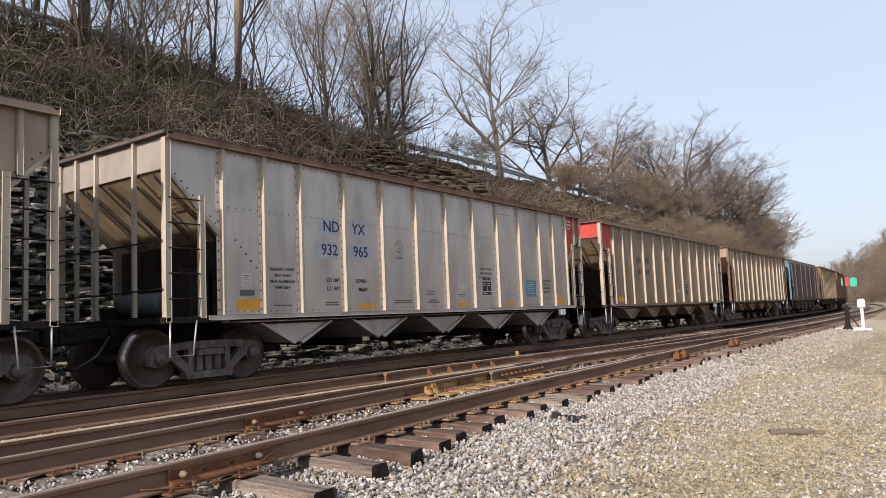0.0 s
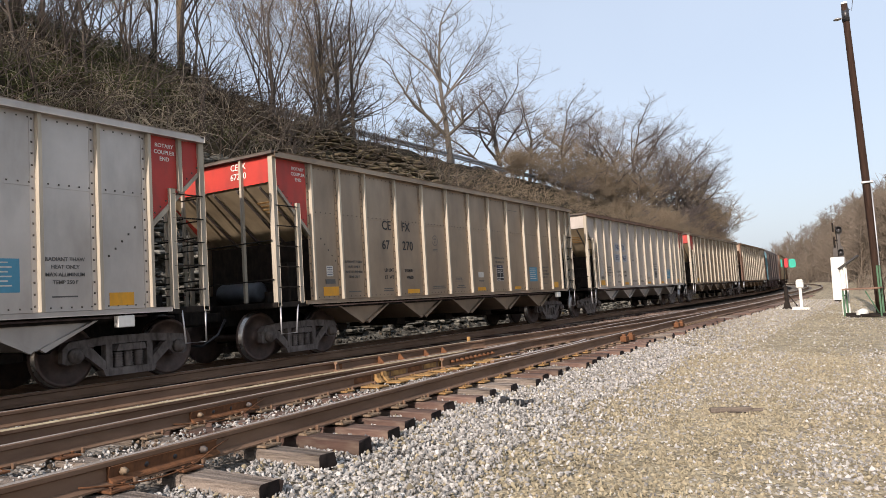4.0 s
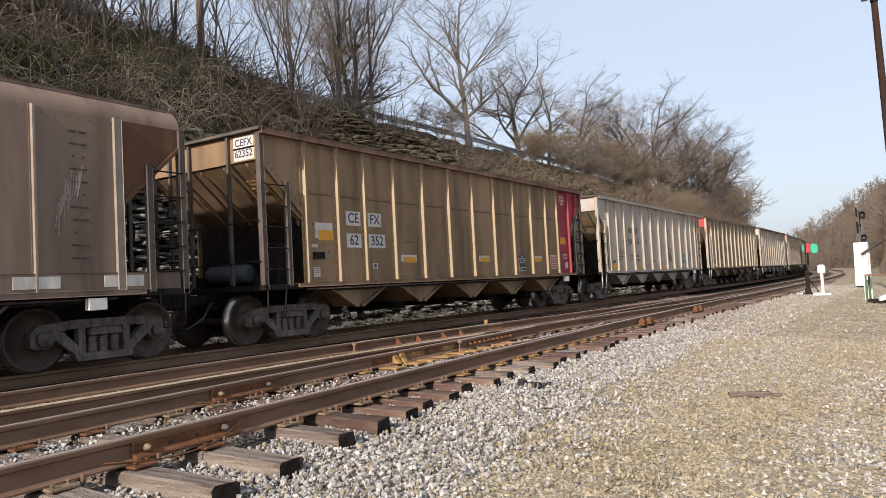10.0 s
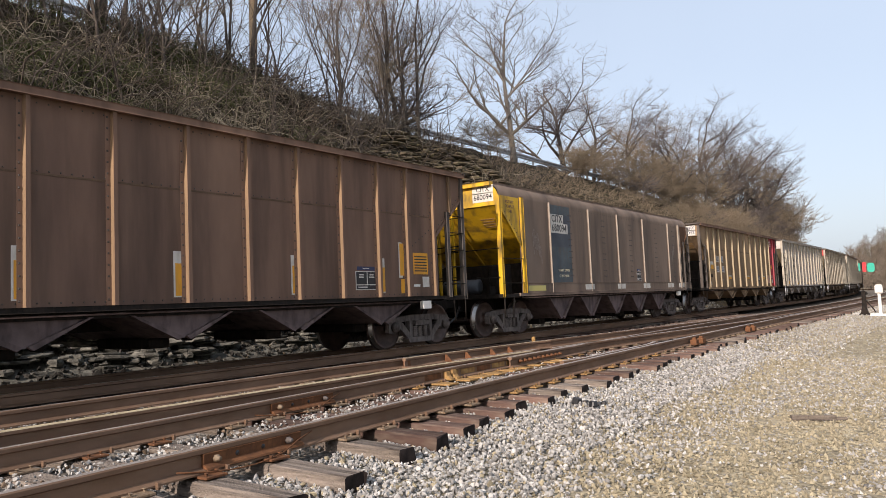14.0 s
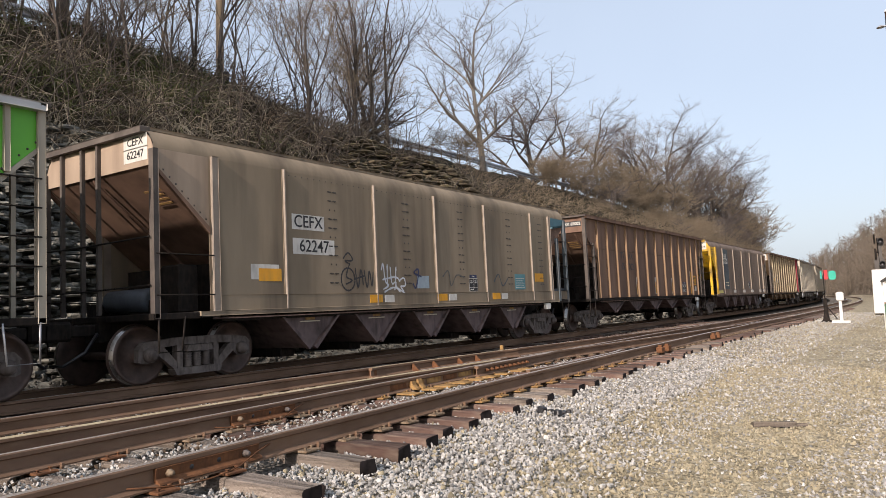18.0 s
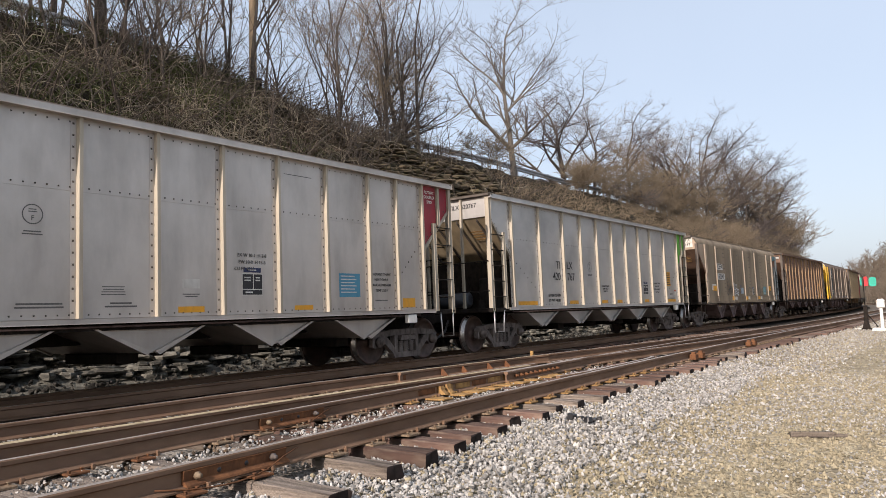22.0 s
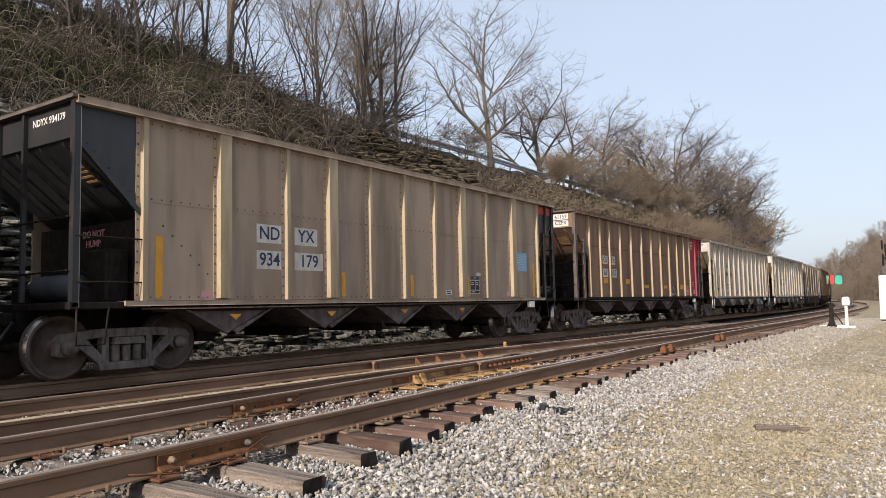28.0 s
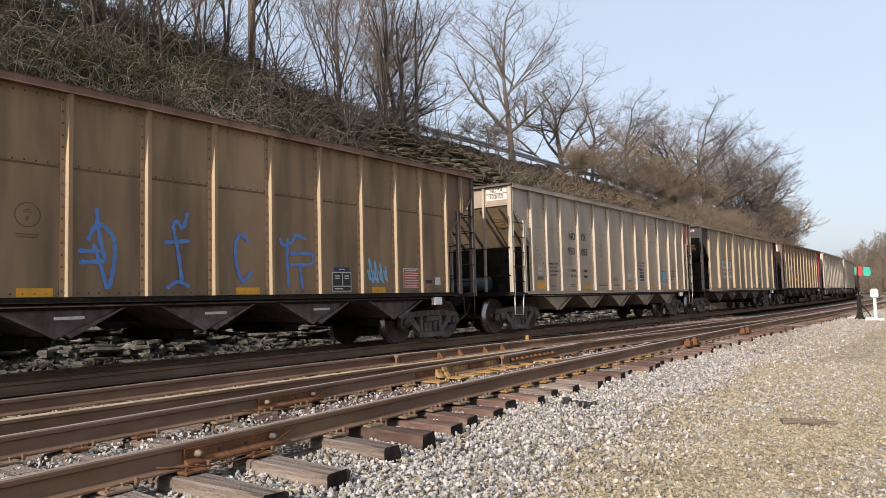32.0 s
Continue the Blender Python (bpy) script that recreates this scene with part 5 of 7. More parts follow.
c = silver(2, RED, ALU, "weathered silver aluminium coal hopper with a red corner")
silver_marks(c, "ND", "YX", "933", "115")
rotary(c, 1, WHITE, 6.62)
c = silver(7, GREEN, ALU_NEW, "bright silver coal hopper with a green corner", ALU_NEW, RIBS_W)
letters(c, "TI", -3.72, 2.22, 0.21, INK, 0.007)
letters(c, "LX", -3.02, 2.22, 0.21, INK, 0.007)
letters(c, "420", -3.83, 1.90, 0.21, INK, 0.007)
letters(c, "767", -2.95, 1.90, 0.21, INK, 0.007)
for k, w in enumerate(("LD LMT 237500", "LT  WT  48500")):
    letters(c, w, -4.02, 1.38 - 0.14 * k, 0.075, INK)
plate_circle(c, -1.66, 2.24, 0.14, INK)
for k, w in enumerate(("RADIANT THAW", "HEAT ONLY", "TEMP 250 F")):
    letters(c, w, -0.58, 1.66 - 0.08 * k, 0.05, INK)
stencil_box(c, 2.86, 1.58)
for y0, y1 in ((-6.0, -5.0), (-3.1, -2.55), (-0.9, -0.45), (0.3, 0.7), (2.7, 3.1), (4.98, 5.9)):
    decal(c, "reflector", y0, y1, 1.13, 1.23, DECAL_Y)
decal(c, "placard", 4.98, 5.42, 1.72, 2.25, DECAL_Y)
for k in range(7):
    decal(c, "placard_line", 5.01, 5.39 - 0.06 * (k % 2), 1.77 + 0.066 * k, 1.795 + 0.066 * k, INK, 0.006)
decal(c, "placard", 5.75, 5.98, 1.38, 1.56, DECAL_W)
decal(c, "placard_line", 5.75, 5.98, 1.52, 1.58, DECAL_O, 0.006)
for k, w in enumerate(("RADIANT THAW", "HEAT ONLY", "MAX ALUMINUM", "TEMP 250 F")):
    letters(c, w, 3.98, 1.80 - 0.105 * k, 0.055, CHALK)
bars(c, 5.3, 5.6, 1.45, 2, CHALK, 0.015, 0.035)
bars(c, 5.05, 5.85, 1.28, 1, INK, 0.03)
end_letters(c, "TILX 420767", 0.75, 3.62, 0.11, INK)
diagonal_bolts(c, -6.0, -5.1, 2.2, 1.6)
diagonal_bolts(c, 5.1, 6.0, 1.5, 2.2)
c = silver(8, CRIMSON, ALU, "weathered silver aluminium coal hopper with a crimson corner")
silver_marks(c, "AO", "KX", "800", "034", INK, ("237300", "48700"))
rotary(c, 1, WHITE, 6.62)
for y in (-3.80, -2.96):
    decal(c, "number_patch", y - 0.30, y + 0.30, 2.52, 2.84, PALE, 0.003)
end_letters(c, "AOKX", 0.30, 3.64, 0.10, INK, DECAL_W, 0.42)
end_letters(c, "0034", 1.10, 3.66, 0.10, INK)
c = silver(11, RED, ALU_WARM, "brown-stained silver coal hopper with a red corner", ALU_WARM)
silver_marks(c, "ND", "YX", "933", "055")
rotary(c, 1, WHITE, 6.62)
end_letters(c, "NDYX", 1.10, 3.72, 0.10, INK, DECAL_W, 0.62)
end_letters(c, "933055", 1.10, 3.56, 0.10, INK, DECAL_W, 0.62)

# tan and brown cars
c = CARS[3] = hopper_car("dusty tan coal hopper with a crimson leading panel", TAN, TAN_RIB, RIBS_T, TAN, CRIMSON, TAN, CHORD, BROWN, TAN, far_rib=CRIMSON)
patch_marks(c, "CE", "FX", "62", "352", -4.42, 2.365, NAVY, 0.12)
end_letters(c, "CEFX", 1.10, 3.66, 0.13, NAVY, DECAL_W, 0.52)
end_letters(c, "62352", 1.10, 3.46, 0.13, NAVY, DECAL_W, 0.52)
decal(c, "crimson_panel", 5.33, 6.06, 1.10, 3.75, CRIMSON, 0.003)
for k, w in enumerate(("ROTARY", "COUPLER", "END")):
    letters(c, w, 5.80, 3.55 - 0.11 * k, 0.07, WHITE)
decal(c, "number_patch", -5.92, -5.42, 1.94, 2.24, DECAL_W, 0.003)
decal(c, "reflector", -5.83, -5.40, 1.90, 2.10, DECAL_Y, 0.005)
for y0, y1 in ((-3.10, -2.60), (0.35, 0.80), (3.55, 4.05)):
    decal(c, "number_patch", y0 - 0.08, y1 + 0.02, 1.49, 1.63, DECAL_W, 0.003)
    decal(c, "reflector", y0, y1, 1.46, 1.58, DECAL_Y, 0.005)
decal(c, "number_patch", -4.20, -4.03, 1.34, 1.45, DECAL_W, 0.003)
bars(c, -4.17, -4.06, 1.43, 1, NAVY, 0.07, 0.1, 0.006)
decal(c, "reflector", 5.50, 5.92, 2.02, 2.24, DECAL_Y, 0.006)
stencil_box(c, 2.75, 1.38)
decal(c, "placard", -6.00, -5.82, 1.20, 1.38, DECAL_W)
bars(c, -5.98, -5.84, 1.36, 4, CHALK, 0.012, 0.04, 0.006)
decal(c, "placard", -6.03, -5.87, 1.76, 1.82, DECAL_W)
decal(c, "card_holder", -6.00, -5.70, 1.54, 1.67, UNDER, 0.03)
red_sign(c, 4.68, 5.28, 1.24, 1.66)
bars(c, 5.62, 6.02, 1.70, 4, DECAL_W, 0.015, 0.045, 0.006)
decal(c, "placard", 5.82, 6.02, 1.24, 1.44, DECAL_W, 0.006)
decal(c, "placard", 5.55, 5.76, 1.32, 1.39, CHALK, 0.006)
plate_circle(c, -2.85, 2.17, 0.14, SEAM)
diagonal_bolts(c, -5.98, -5.45, 2.2, 1.55)
c = CARS[9] = hopper_car("dusty red-brown coal hopper with a crimson leading panel", REDDISH, TAN_RIB, RIBS_T, BROWN, CRIMSON, BROWN, CHORD, BROWN, UNDER, far_rib=CRIMSON)
patch_marks(c, "CE", "FX", "61", "157", -4.42, 2.365, NAVY, 0.12)
end_letters(c, "61157", 1.05, 3.66, 0.12, NAVY, DECAL_W, 0.52)
end_letters(c, "CEFX", 1.05, 3.47, 0.12, NAVY, DECAL_W, 0.52)
for y in (-4.95, -2.85):
    decal(c, "reflector", y, y + 0.38, 1.56, 1.74, DECAL_Y, 0.005)
decal(c, "crimson_panel", 5.33, 6.06, 1.10, 3.75, CRIMSON, 0.003)
for k, w in enumerate(("ROTARY", "COUPLER", "END")):
    letters(c, w, 5.78, 3.55 - 0.13 * k, 0.08, WHITE)
for y0, y1, z0, z1 in ((-0.85, -0.35, 1.42, 1.54), (1.50, 1.95, 1.42, 1.54), (3.83, 4.30, 1.41, 1.60)):
    decal(c, "reflector", y0, y1, z0, z1, DECAL_Y, 0.005)
stencil_box(c, 2.84, 1.28, 0.52, 0.28)
red_sign(c, 4.58, 5.18, 1.15, 1.56)
bars(c, 5.55, 6.0, 1.74, 3, DECAL_W, 0.03, 0.08, 0.006)
decal(c, "placard", 5.85, 6.08, 1.20, 1.40, DECAL_W, 0.006)
decal(c, "placard", 5.52, 5.75, 1.28, 1.40, NAVY, 0.006)
c = CARS[5] = hopper_car("sooty brown coal hopper with yellow reflector strips", BROWN, BROWN_RIB, RIBS_5, BROWN, BROWN, BROWN, CHORD, BROWN, UNDER)
for w, y in (("TV", -3.80), ("AX", -2.96)):
    letters(c, w, y, 2.62, 0.25, GRAF_K)
for w, y in (("65", -3.80), ("002", -2.93)):
    letters(c, w, y, 2.22, 0.25, GRAF_K)
for y in (-2.42, -0.18, 2.10, 4.40):
    decal(c, "number_patch", y - 0.06, y + 0.10, 1.18, 1.86, DECAL_W, 0.003)
    decal(c, "reflector", y - 0.03, y + 0.10, 1.20, 1.68, DECAL_Y, 0.005)
decal(c, "number_patch", -5.45, -5.31, 2.12, 2.30, DECAL_W, 0.003)
decal(c, "reflector", -5.43, -5.31, 1.93, 2.13, DECAL_Y, 0.005)
decal(c, "reflector", -5.44, -5.29, 1.13, 1.86, DECAL_Y, 0.005)
decal(c, "number_patch", 4.95, 5.06, 1.48, 2.20, DECAL_W, 0.003)
decal(c, "reflector", 4.98, 5.12, 1.52, 2.18, DECAL_Y, 0.005)
decal(c, "reflector", 5.00, 5.12, 1.16, 1.45, DECAL_Y, 0.005)
decal(c, "placard", 5.42, 5.92, 1.55, 2.00, DECAL_Y)
for k in range(6):
    decal(c, "placard_line", 5.46, 5.88, 1.61 + 0.06 * k, 1.635 + 0.06 * k, INK, 0.006)
decal(c, "placard", 5.72, 5.95, 1.28, 1.50, DECAL_W)
bars(c, 5.42, 5.64, 1.34, 1, WHITE, 0.05)
stencil_box(c, 3.95, 1.42, 0.6, 0.36)
diagonal_bolts(c, 5.42, 6.0, 2.15, 2.5)
end_letters(c, "TVAX 65002", 1.0, 3.60, 0.10, WHITE, INK, 0.8)
c = CARS[10] = hopper_car("dusty tan coal hopper with a black trailing end", DUSTY, TAN_RIB, RIBS_W, BLACK, BLACK, BLACK, BLACK, DUSTY, DUSTY, rungs=2, end_posts=(-1.1, -0.55, 0.2), rib_w=0.10, broad=(1, 3, 7, 9), seam=0.54)
patch_marks(c, "ND", "YX", "934", "179", -3.37, 2.22, NAVY, 0.15, 0.22, 0.58)
end_letters(c, "NDYX 934179", 0.80, 3.64, 0.10, WHITE)
decal(c, "reflector", -6.03, -5.91, 1.13, 2.04, DECAL_Y, 0.005)
decal(c, "red_band", 6.36, 7.2, 3.50, 3.72, RED, 0.003)
for y, z in ((-1.99, 1.60), (0.22, 1.60), (2.50, 1.62), (5.97, 2.05)):
    decal(c, "reflector", y, y + 0.11, 1.14, z, DECAL_Y, 0.004)
decal(c, "placard", 5.06, 5.64, 1.81, 2.32, DECAL_B)
for k in range(9):
    decal(c, "placard_line", 5.10, 5.58 - 0.06 * (k % 3 == 0), 1.86 + 0.046 * k, 1.872 + 0.046 * k, DECAL_W, 0.006)
stencil_box(c, 2.87, 1.36, 0.44, 0.34)
decal(c, "number_patch", 2.95, 3.15, 1.64, 1.72, DECAL_W)
decal(c, "placard", 1.58, 1.84, 1.17, 1.28, DECAL_W)
bars(c, 1.62, 1.80, 1.26, 2, INK, 0.02, 0.05, 0.006)
for y in (-5.22, 4.46):
    decal(c, "placard", y, y + 0.18, 1.14, 1.24, DECAL_P)
diagonal_bolts(c, -5.9, -5.1, 2.2, 1.5)
for w, z in (("DO NOT", 2.15), ("HUMP", 2.00)):
    text_geo(w, 0.15, "lettering", pose(0.15, -6.197, z, 90, 0, 0), c, DECAL_P)
for k in range(4):
    g = Geo()
    y = (k - 2) * 2.272
    g.prism([(y - 0.12, 0.86), (y + 0.12, 0.86), (y, 0.77)], 0, HW - 0.002, HW + 0.006)
    part("orange_mark", g, [DECAL_Y], c)
c = CARS[12] = hopper_car("dusty brown coal hopper with blue graffiti", TAN, TAN_RIB, RIBS_T, TAN, BROWN, BROWN, CHORD, BROWN, UNDER)
for stroke in ([(-2.0, 1.84), (-1.87, 2.07), (-1.67, 1.95), (-1.62, 1.74), (-1.65, 1.44), (-1.72, 1.21), (-1.82, 1.50), (-1.92, 1.80)], [(-1.88, 2.29), (-1.85, 1.95), (-1.76, 1.6)], [(-2.13, 1.70), (-1.80, 1.71)], [(-2.12, 1.55), (-1.76, 1.57)],
               [(-0.47, 2.34), (-0.55, 2.10), (-0.66, 2.20), (-0.74, 2.08)], [(-0.72, 2.12), (-0.64, 1.77), (-0.57, 1.30)], [(-0.87, 1.87), (-0.44, 1.91)], [(-0.82, 1.20), (-0.64, 1.30), (-0.44, 1.22)],
               [(0.68, 1.95), (0.51, 2.06), (0.41, 1.88), (0.43, 1.56), (0.55, 1.31), (0.74, 1.49)],
               [(1.52, 2.06), (1.50, 1.7), (1.53, 1.22)], [(1.34, 2.05), (1.42, 1.93), (1.62, 2.0), (1.70, 2.12), (1.94, 2.06)], [(1.56, 1.80), (2.06, 1.80), (2.10, 1.70), (2.04, 1.62), (1.56, 1.60)], [(1.80, 1.57), (1.84, 1.18)]):
    squiggle(c, stroke, 0.032, GRAF_B)
for k in range(4):
    squiggle(c, [(3.55 + 0.16 * k, 1.55), (3.62 + 0.16 * k, 1.35), (3.60 + 0.16 * k, 1.78 - 0.05 * k), (3.72 + 0.14 * k, 1.30), (3.58 + 0.17 * k, 1.48)], 0.02, DECAL_B)
for y0, y1 in ((-2.90, -2.45), (0.42, 0.90), (3.68, 4.08)):
    decal(c, "reflector", y0, y1, 1.10, 1.21, DECAL_Y, 0.004)
stencil_box(c, 2.84, 1.31, 0.50, 0.36)
plate_circle(c, -2.77, 2.13, 0.16, SEAM)
decal(c, "reflector", 6.205, 6.27, 1.10, 1.95, DECAL_Y, 0.012)
red_sign(c, 4.66, 5.20, 1.20, 1.60)
decal(c, "placard", 5.75, 5.95, 1.26, 1.42, DECAL_W)
bars(c, 5.42, 5.65, 1.36, 1, INK, 0.07)
for k in range(4):
    y = (k - 1.5) * 2.272 - 1.1
    decal(c, "hopper_mark", y - 0.2, y + 0.2, 0.80, 0.84, DECAL_W, 0.004)

# round-topped cars
PALE_POST = mat("pale_worn_post", (0.34, 0.29, 0.24), (0.22, 0.18, 0.15), 0.7, 0.1, scale=2, bump=0.05)
GREYBLUE = mat("faded_grey_blue_panel", (0.10, 0.125, 0.14), (0.07, 0.085, 0.095), 0.65, scale=2, bump=0.03, dirt=(0.12, 0.095, 0.08), dirt_amount=0.5)
c = CARS[4] = hopper_car("mauve-brown round-topped hopper with a yellow trailing end", MAUVE, PALE_POST, RIBS_R, YELLOW, RUST, YELLOW, YELLOW, MAUVE, UNDER, 6, rounded=True, rungs=2, post_far=CHORD, end_posts=(-0.95, -0.35, 0.1), rib_w=0.05)
decal(c, "slate_panel", -4.58, -3.33, 1.36, 3.54, SLATE, 0.003)
decal(c, "blue_band", -4.58, -3.33, 3.28, 3.54, GREYBLUE, 0.004)
decal(c, "blue_band", -4.58, -3.33, 1.36, 2.36, GREYBLUE, 0.004)
decal(c, "number_patch", -4.56, -3.76, 3.03, 3.28, DECAL_W, 0.005)
decal(c, "number_patch", -4.56, -3.50, 2.75, 3.03, DECAL_W, 0.005)
letters(c, "CITX", -4.15, 3.15, 0.20, INK, 0.008)
letters(c, "680094", -4.03, 2.89, 0.20, INK, 0.008, 1.05)
letters(c, "LD LMT 235400", -3.86, 1.70, 0.07, CREAM_INK, 0.008)
letters(c, "LT WT  50600", -3.86, 1.54, 0.07, CREAM_INK, 0.008)
end_letters(c, "CITX", 1.05, 3.74, 0.12, INK, DECAL_W, 0.62)
end_letters(c, "680094", 1.05, 3.54, 0.13, INK, DECAL_W, 0.62)
for k, w in enumerate(("ROTARY", "COUPLER", "END")):
    letters(c, w, -6.72, 3.42 - 0.12 * k, 0.075, BROWN)
    text_geo(w, 0.10, "lettering", pose(-0.55, -LE - 0.007, 3.72 - 0.12 * k, 90, 0, 0), c, BROWN)
stencil_box(c, 1.82, 1.55, 0.38, 0.32)
SCRAPE = mat("scraped_pale_paint", (0.33, 0.28, 0.25), (0.26, 0.21, 0.18), 0.8, scale=20)
rs = random.Random(4)
for k in range(14):
    y, z = -5.62 + 0.035 * k, 2.85 - 0.03 * k + rs.uniform(-0.15, 0.1)
    squiggle(c, [(y, z), (y + 0.02, z - rs.uniform(0.1, 0.3)), (y + 0.03, z - rs.uniform(0.35, 0.6))], rs.uniform(0.004, 0.011), SCRAPE)
for k in range(16):
    y, z = 5.28 + 0.024 * k + rs.uniform(-0.02, 0.02), 2.35 + 0.035 * k + rs.uniform(-0.1, 0.1)
    squiggle(c, [(y, z), (y - 0.02, z - rs.uniform(0.1, 0.2)), (y - 0.05, z - rs.uniform(0.25, 0.55))], rs.uniform(0.006, 0.016), SCRAPE)
decal(c, "reflector", -6.0, -5.05, 1.14, 1.28, mat("pale_yellow_patch", (0.55, 0.48, 0.16), (0.5, 0.45, 0.2), 0.7), 0.036)
for y in (-2.25, 0.18, 2.45, 4.95, 6.2):
    decal(c, "white_patch", y - 0.31, y + 0.31, 1.14, 1.30, DECAL_W, 0.036)
c = CARS[6] = hopper_car("tan-brown round-topped hopper with white graffiti", TAUPE, PALE_POST, RIBS_R, DUSTY, TEAL, BROWN, CHORD, TAUPE, UNDER, 6, rounded=True, rungs=2, post_far=GREYBLUE, end_posts=(-0.95, -0.35, 0.1), rib_w=0.05, hood=True)
decal(c, "number_patch", -4.44, -3.60, 2.52, 2.80, DECAL_W, 0.004)
decal(c, "number_patch", -4.43, -3.33, 2.07, 2.36, DECAL_W, 0.004)
letters(c, "CEFX", -4.02, 2.66, 0.22, INK, 0.007)
letters(c, "62247", -3.88, 2.215, 0.22, INK, 0.007)
end_letters(c, "CEFX", 1.05, 3.72, 0.12, INK, DECAL_W, 0.6)
end_letters(c, "62247", 1.05, 3.52, 0.12, INK, DECAL_W, 0.6)
decal(c, "number_patch", -5.42, -4.78, 1.60, 1.86, DECAL_W, 0.003)
decal(c, "reflector", -5.25, -4.73, 1.57, 1.79, DECAL_Y, 0.005)
wheel = [(-2.97 + 0.2 * math.cos(k), 1.62 + 0.22 * math.sin(k)) for k in np.arange(0, 7.3, 0.6)]
for stroke in (wheel, [(-3.1, 2.02), (-2.95, 2.14), (-2.82, 2.0), (-3.05, 1.98), (-2.9, 1.92)], [(-2.9, 1.95), (-3.02, 1.68), (-2.85, 1.60), (-3.05, 1.52)], [(-2.75, 1.85), (-2.68, 1.45), (-2.58, 1.82), (-2.52, 1.5)], [(-2.80, 1.62), (-2.45, 1.70)], [(-2.48, 1.82), (-2.40, 1.45), (-2.32, 1.80), (-2.25, 1.48), (-2.2, 1.78)], [(-2.85, 1.25), (-2.72, 1.18), (-2.85, 1.14), (-2.62, 1.22), (-2.52, 1.14)]):
    squiggle(c, stroke, 0.018, GRAF_K)
for stroke in ([(-1.92, 1.82), (-1.86, 1.95), (-1.80, 1.60), (-1.70, 1.50), (-1.88, 1.42)], [(-1.72, 1.95), (-1.74, 1.45)], [(-1.62, 1.90), (-1.58, 1.55), (-1.44, 1.58), (-1.50, 1.40)], [(-1.90, 1.62), (-1.45, 1.68), (-1.30, 1.58)], [(-1.42, 1.90), (-1.45, 1.52), (-1.30, 1.36)], [(-1.30, 1.62), (-1.15, 1.66), (-1.12, 1.50), (-1.28, 1.48), (-1.18, 1.38)], [(-1.85, 1.36), (-1.50, 1.46), (-1.15, 1.34)]):
    squiggle(c, stroke, 0.020, GRAF_W)
decal(c, "pale_patch", -0.66, -0.20, 1.44, 1.72, mat("pale_blue_spray", (0.30, 0.37, 0.42), (0.24, 0.29, 0.33), 0.8, scale=6), 0.003)
squiggle(c, [(-0.82, 1.55), (-0.72, 1.45), (-0.60, 1.85), (-0.78, 1.78), (-0.5, 1.70)], 0.022, NAVY)
squiggle(c, [(0.35, 1.7), (0.6, 1.85), (0.7, 1.5), (0.95, 1.75), (1.3, 1.7)], 0.018, CHALK)
squiggle(c, [(2.75, 1.6), (3.0, 1.8), (3.2, 1.5), (3.5, 1.7)], 0.022, GREYBLUE)
decal(c, "placard", 3.90, 4.50, 1.40, 1.82, mat("teal_placard", (0.08, 0.24, 0.27), (0.06, 0.19, 0.22), 0.6), 0.004)
for k in range(5):
    decal(c, "placard_line", 3.94, 4.45 - 0.05 * (k % 2), 1.45 + 0.06 * k, 1.465 + 0.06 * k, DECAL_W, 0.006)
stencil_box(c, 1.72, 1.52, 0.40, 0.32)
for y in (-2.35, 0.08, 2.6):
    decal(c, "reflector", y, y + 0.4, 1.15, 1.31, DECAL_Y, 0.036)
    decal(c, "white_patch", y + 0.48, y + 0.8, 1.15, 1.30, DECAL_W, 0.036)
decal(c, "reflector", 5.12, 5.66, 1.62, 1.86, DECAL_Y, 0.004)

for k in range(5):
    y = (k - 2) * 1.95
    g = Geo()
    g.box(HW - 0.148, HW - 0.142, y - 0.12, y + 0.12, 0.87, 0.93)
    part("stencil_patch", g, [OCHRE], c)
    g = Geo()
    g.box(HW - 0.148, HW - 0.142, y - 0.26, y + 0.26, 0.835, 0.855)
    part("stencil_line", g, [CREAM_INK], c)

# cars ahead, seen far off
c = silver(-1, ALU_TAN, RED, "tan-stained silver coal hopper with a red trailing end", ALU_TAN)
decal(c, "reflector", -5.97, -5.50, 1.16, 1.34, DECAL_Y)
for y, z in ((-3.8, 2.68), (-2.96, 2.68), (-3.8, 2.25), (-2.96, 2.25)):
    bars(c, y - 0.22, y + 0.22, z + 0.1, 1, CHALK, 0.2)
stencil_box(c, 1.72, 1.57)
decal(c, "placard", 0.42, 0.72, 1.50, 1.64, DECAL_W)
CARS[-2] = hopper_car("tan-stained coal hopper with pale posts", ALU_TAN, ALU_RIB, RIBS_A, DUSTY, TEAL, BROWN, BROWN, TAN, TAN)
SMOKE = mat("smoky_grey_paint", (0.135, 0.112, 0.105), (0.085, 0.07, 0.066), 0.74, 0.1, scale=0.7, fine=45, bump=0.08, depth=0.004, streak=(1, 1, 0.3))
CARS[-3] = hopper_car("smoky grey round-topped hopper with a blue-green end", SMOKE, SMOKE, RIBS_R, TEAL, SMOKE, TEAL, TEAL, SMOKE, UNDER, 6, rounded=True, rungs=2, post_far=BROWN, end_posts=(-0.95, -0.35, 0.1))
CARS[-4] = hopper_car("dusty grey-tan coal hopper with brown ends", DUSTY, TAN_RIB, RIBS_A, BROWN, BROWN, BROWN, BROWN, TAN, TAN)
CARS[-5] = hopper_car("sooty brown coal hopper", BROWN, BROWN_RIB, RIBS_A, BROWN, BROWN, BROWN, BROWN, BROWN, UNDER)
CARS[-6] = hopper_car("dusty tan coal hopper", TAN, TAN_RIB, RIBS_A, TAN, TAN, TAN, TAN, TAN, UNDER)
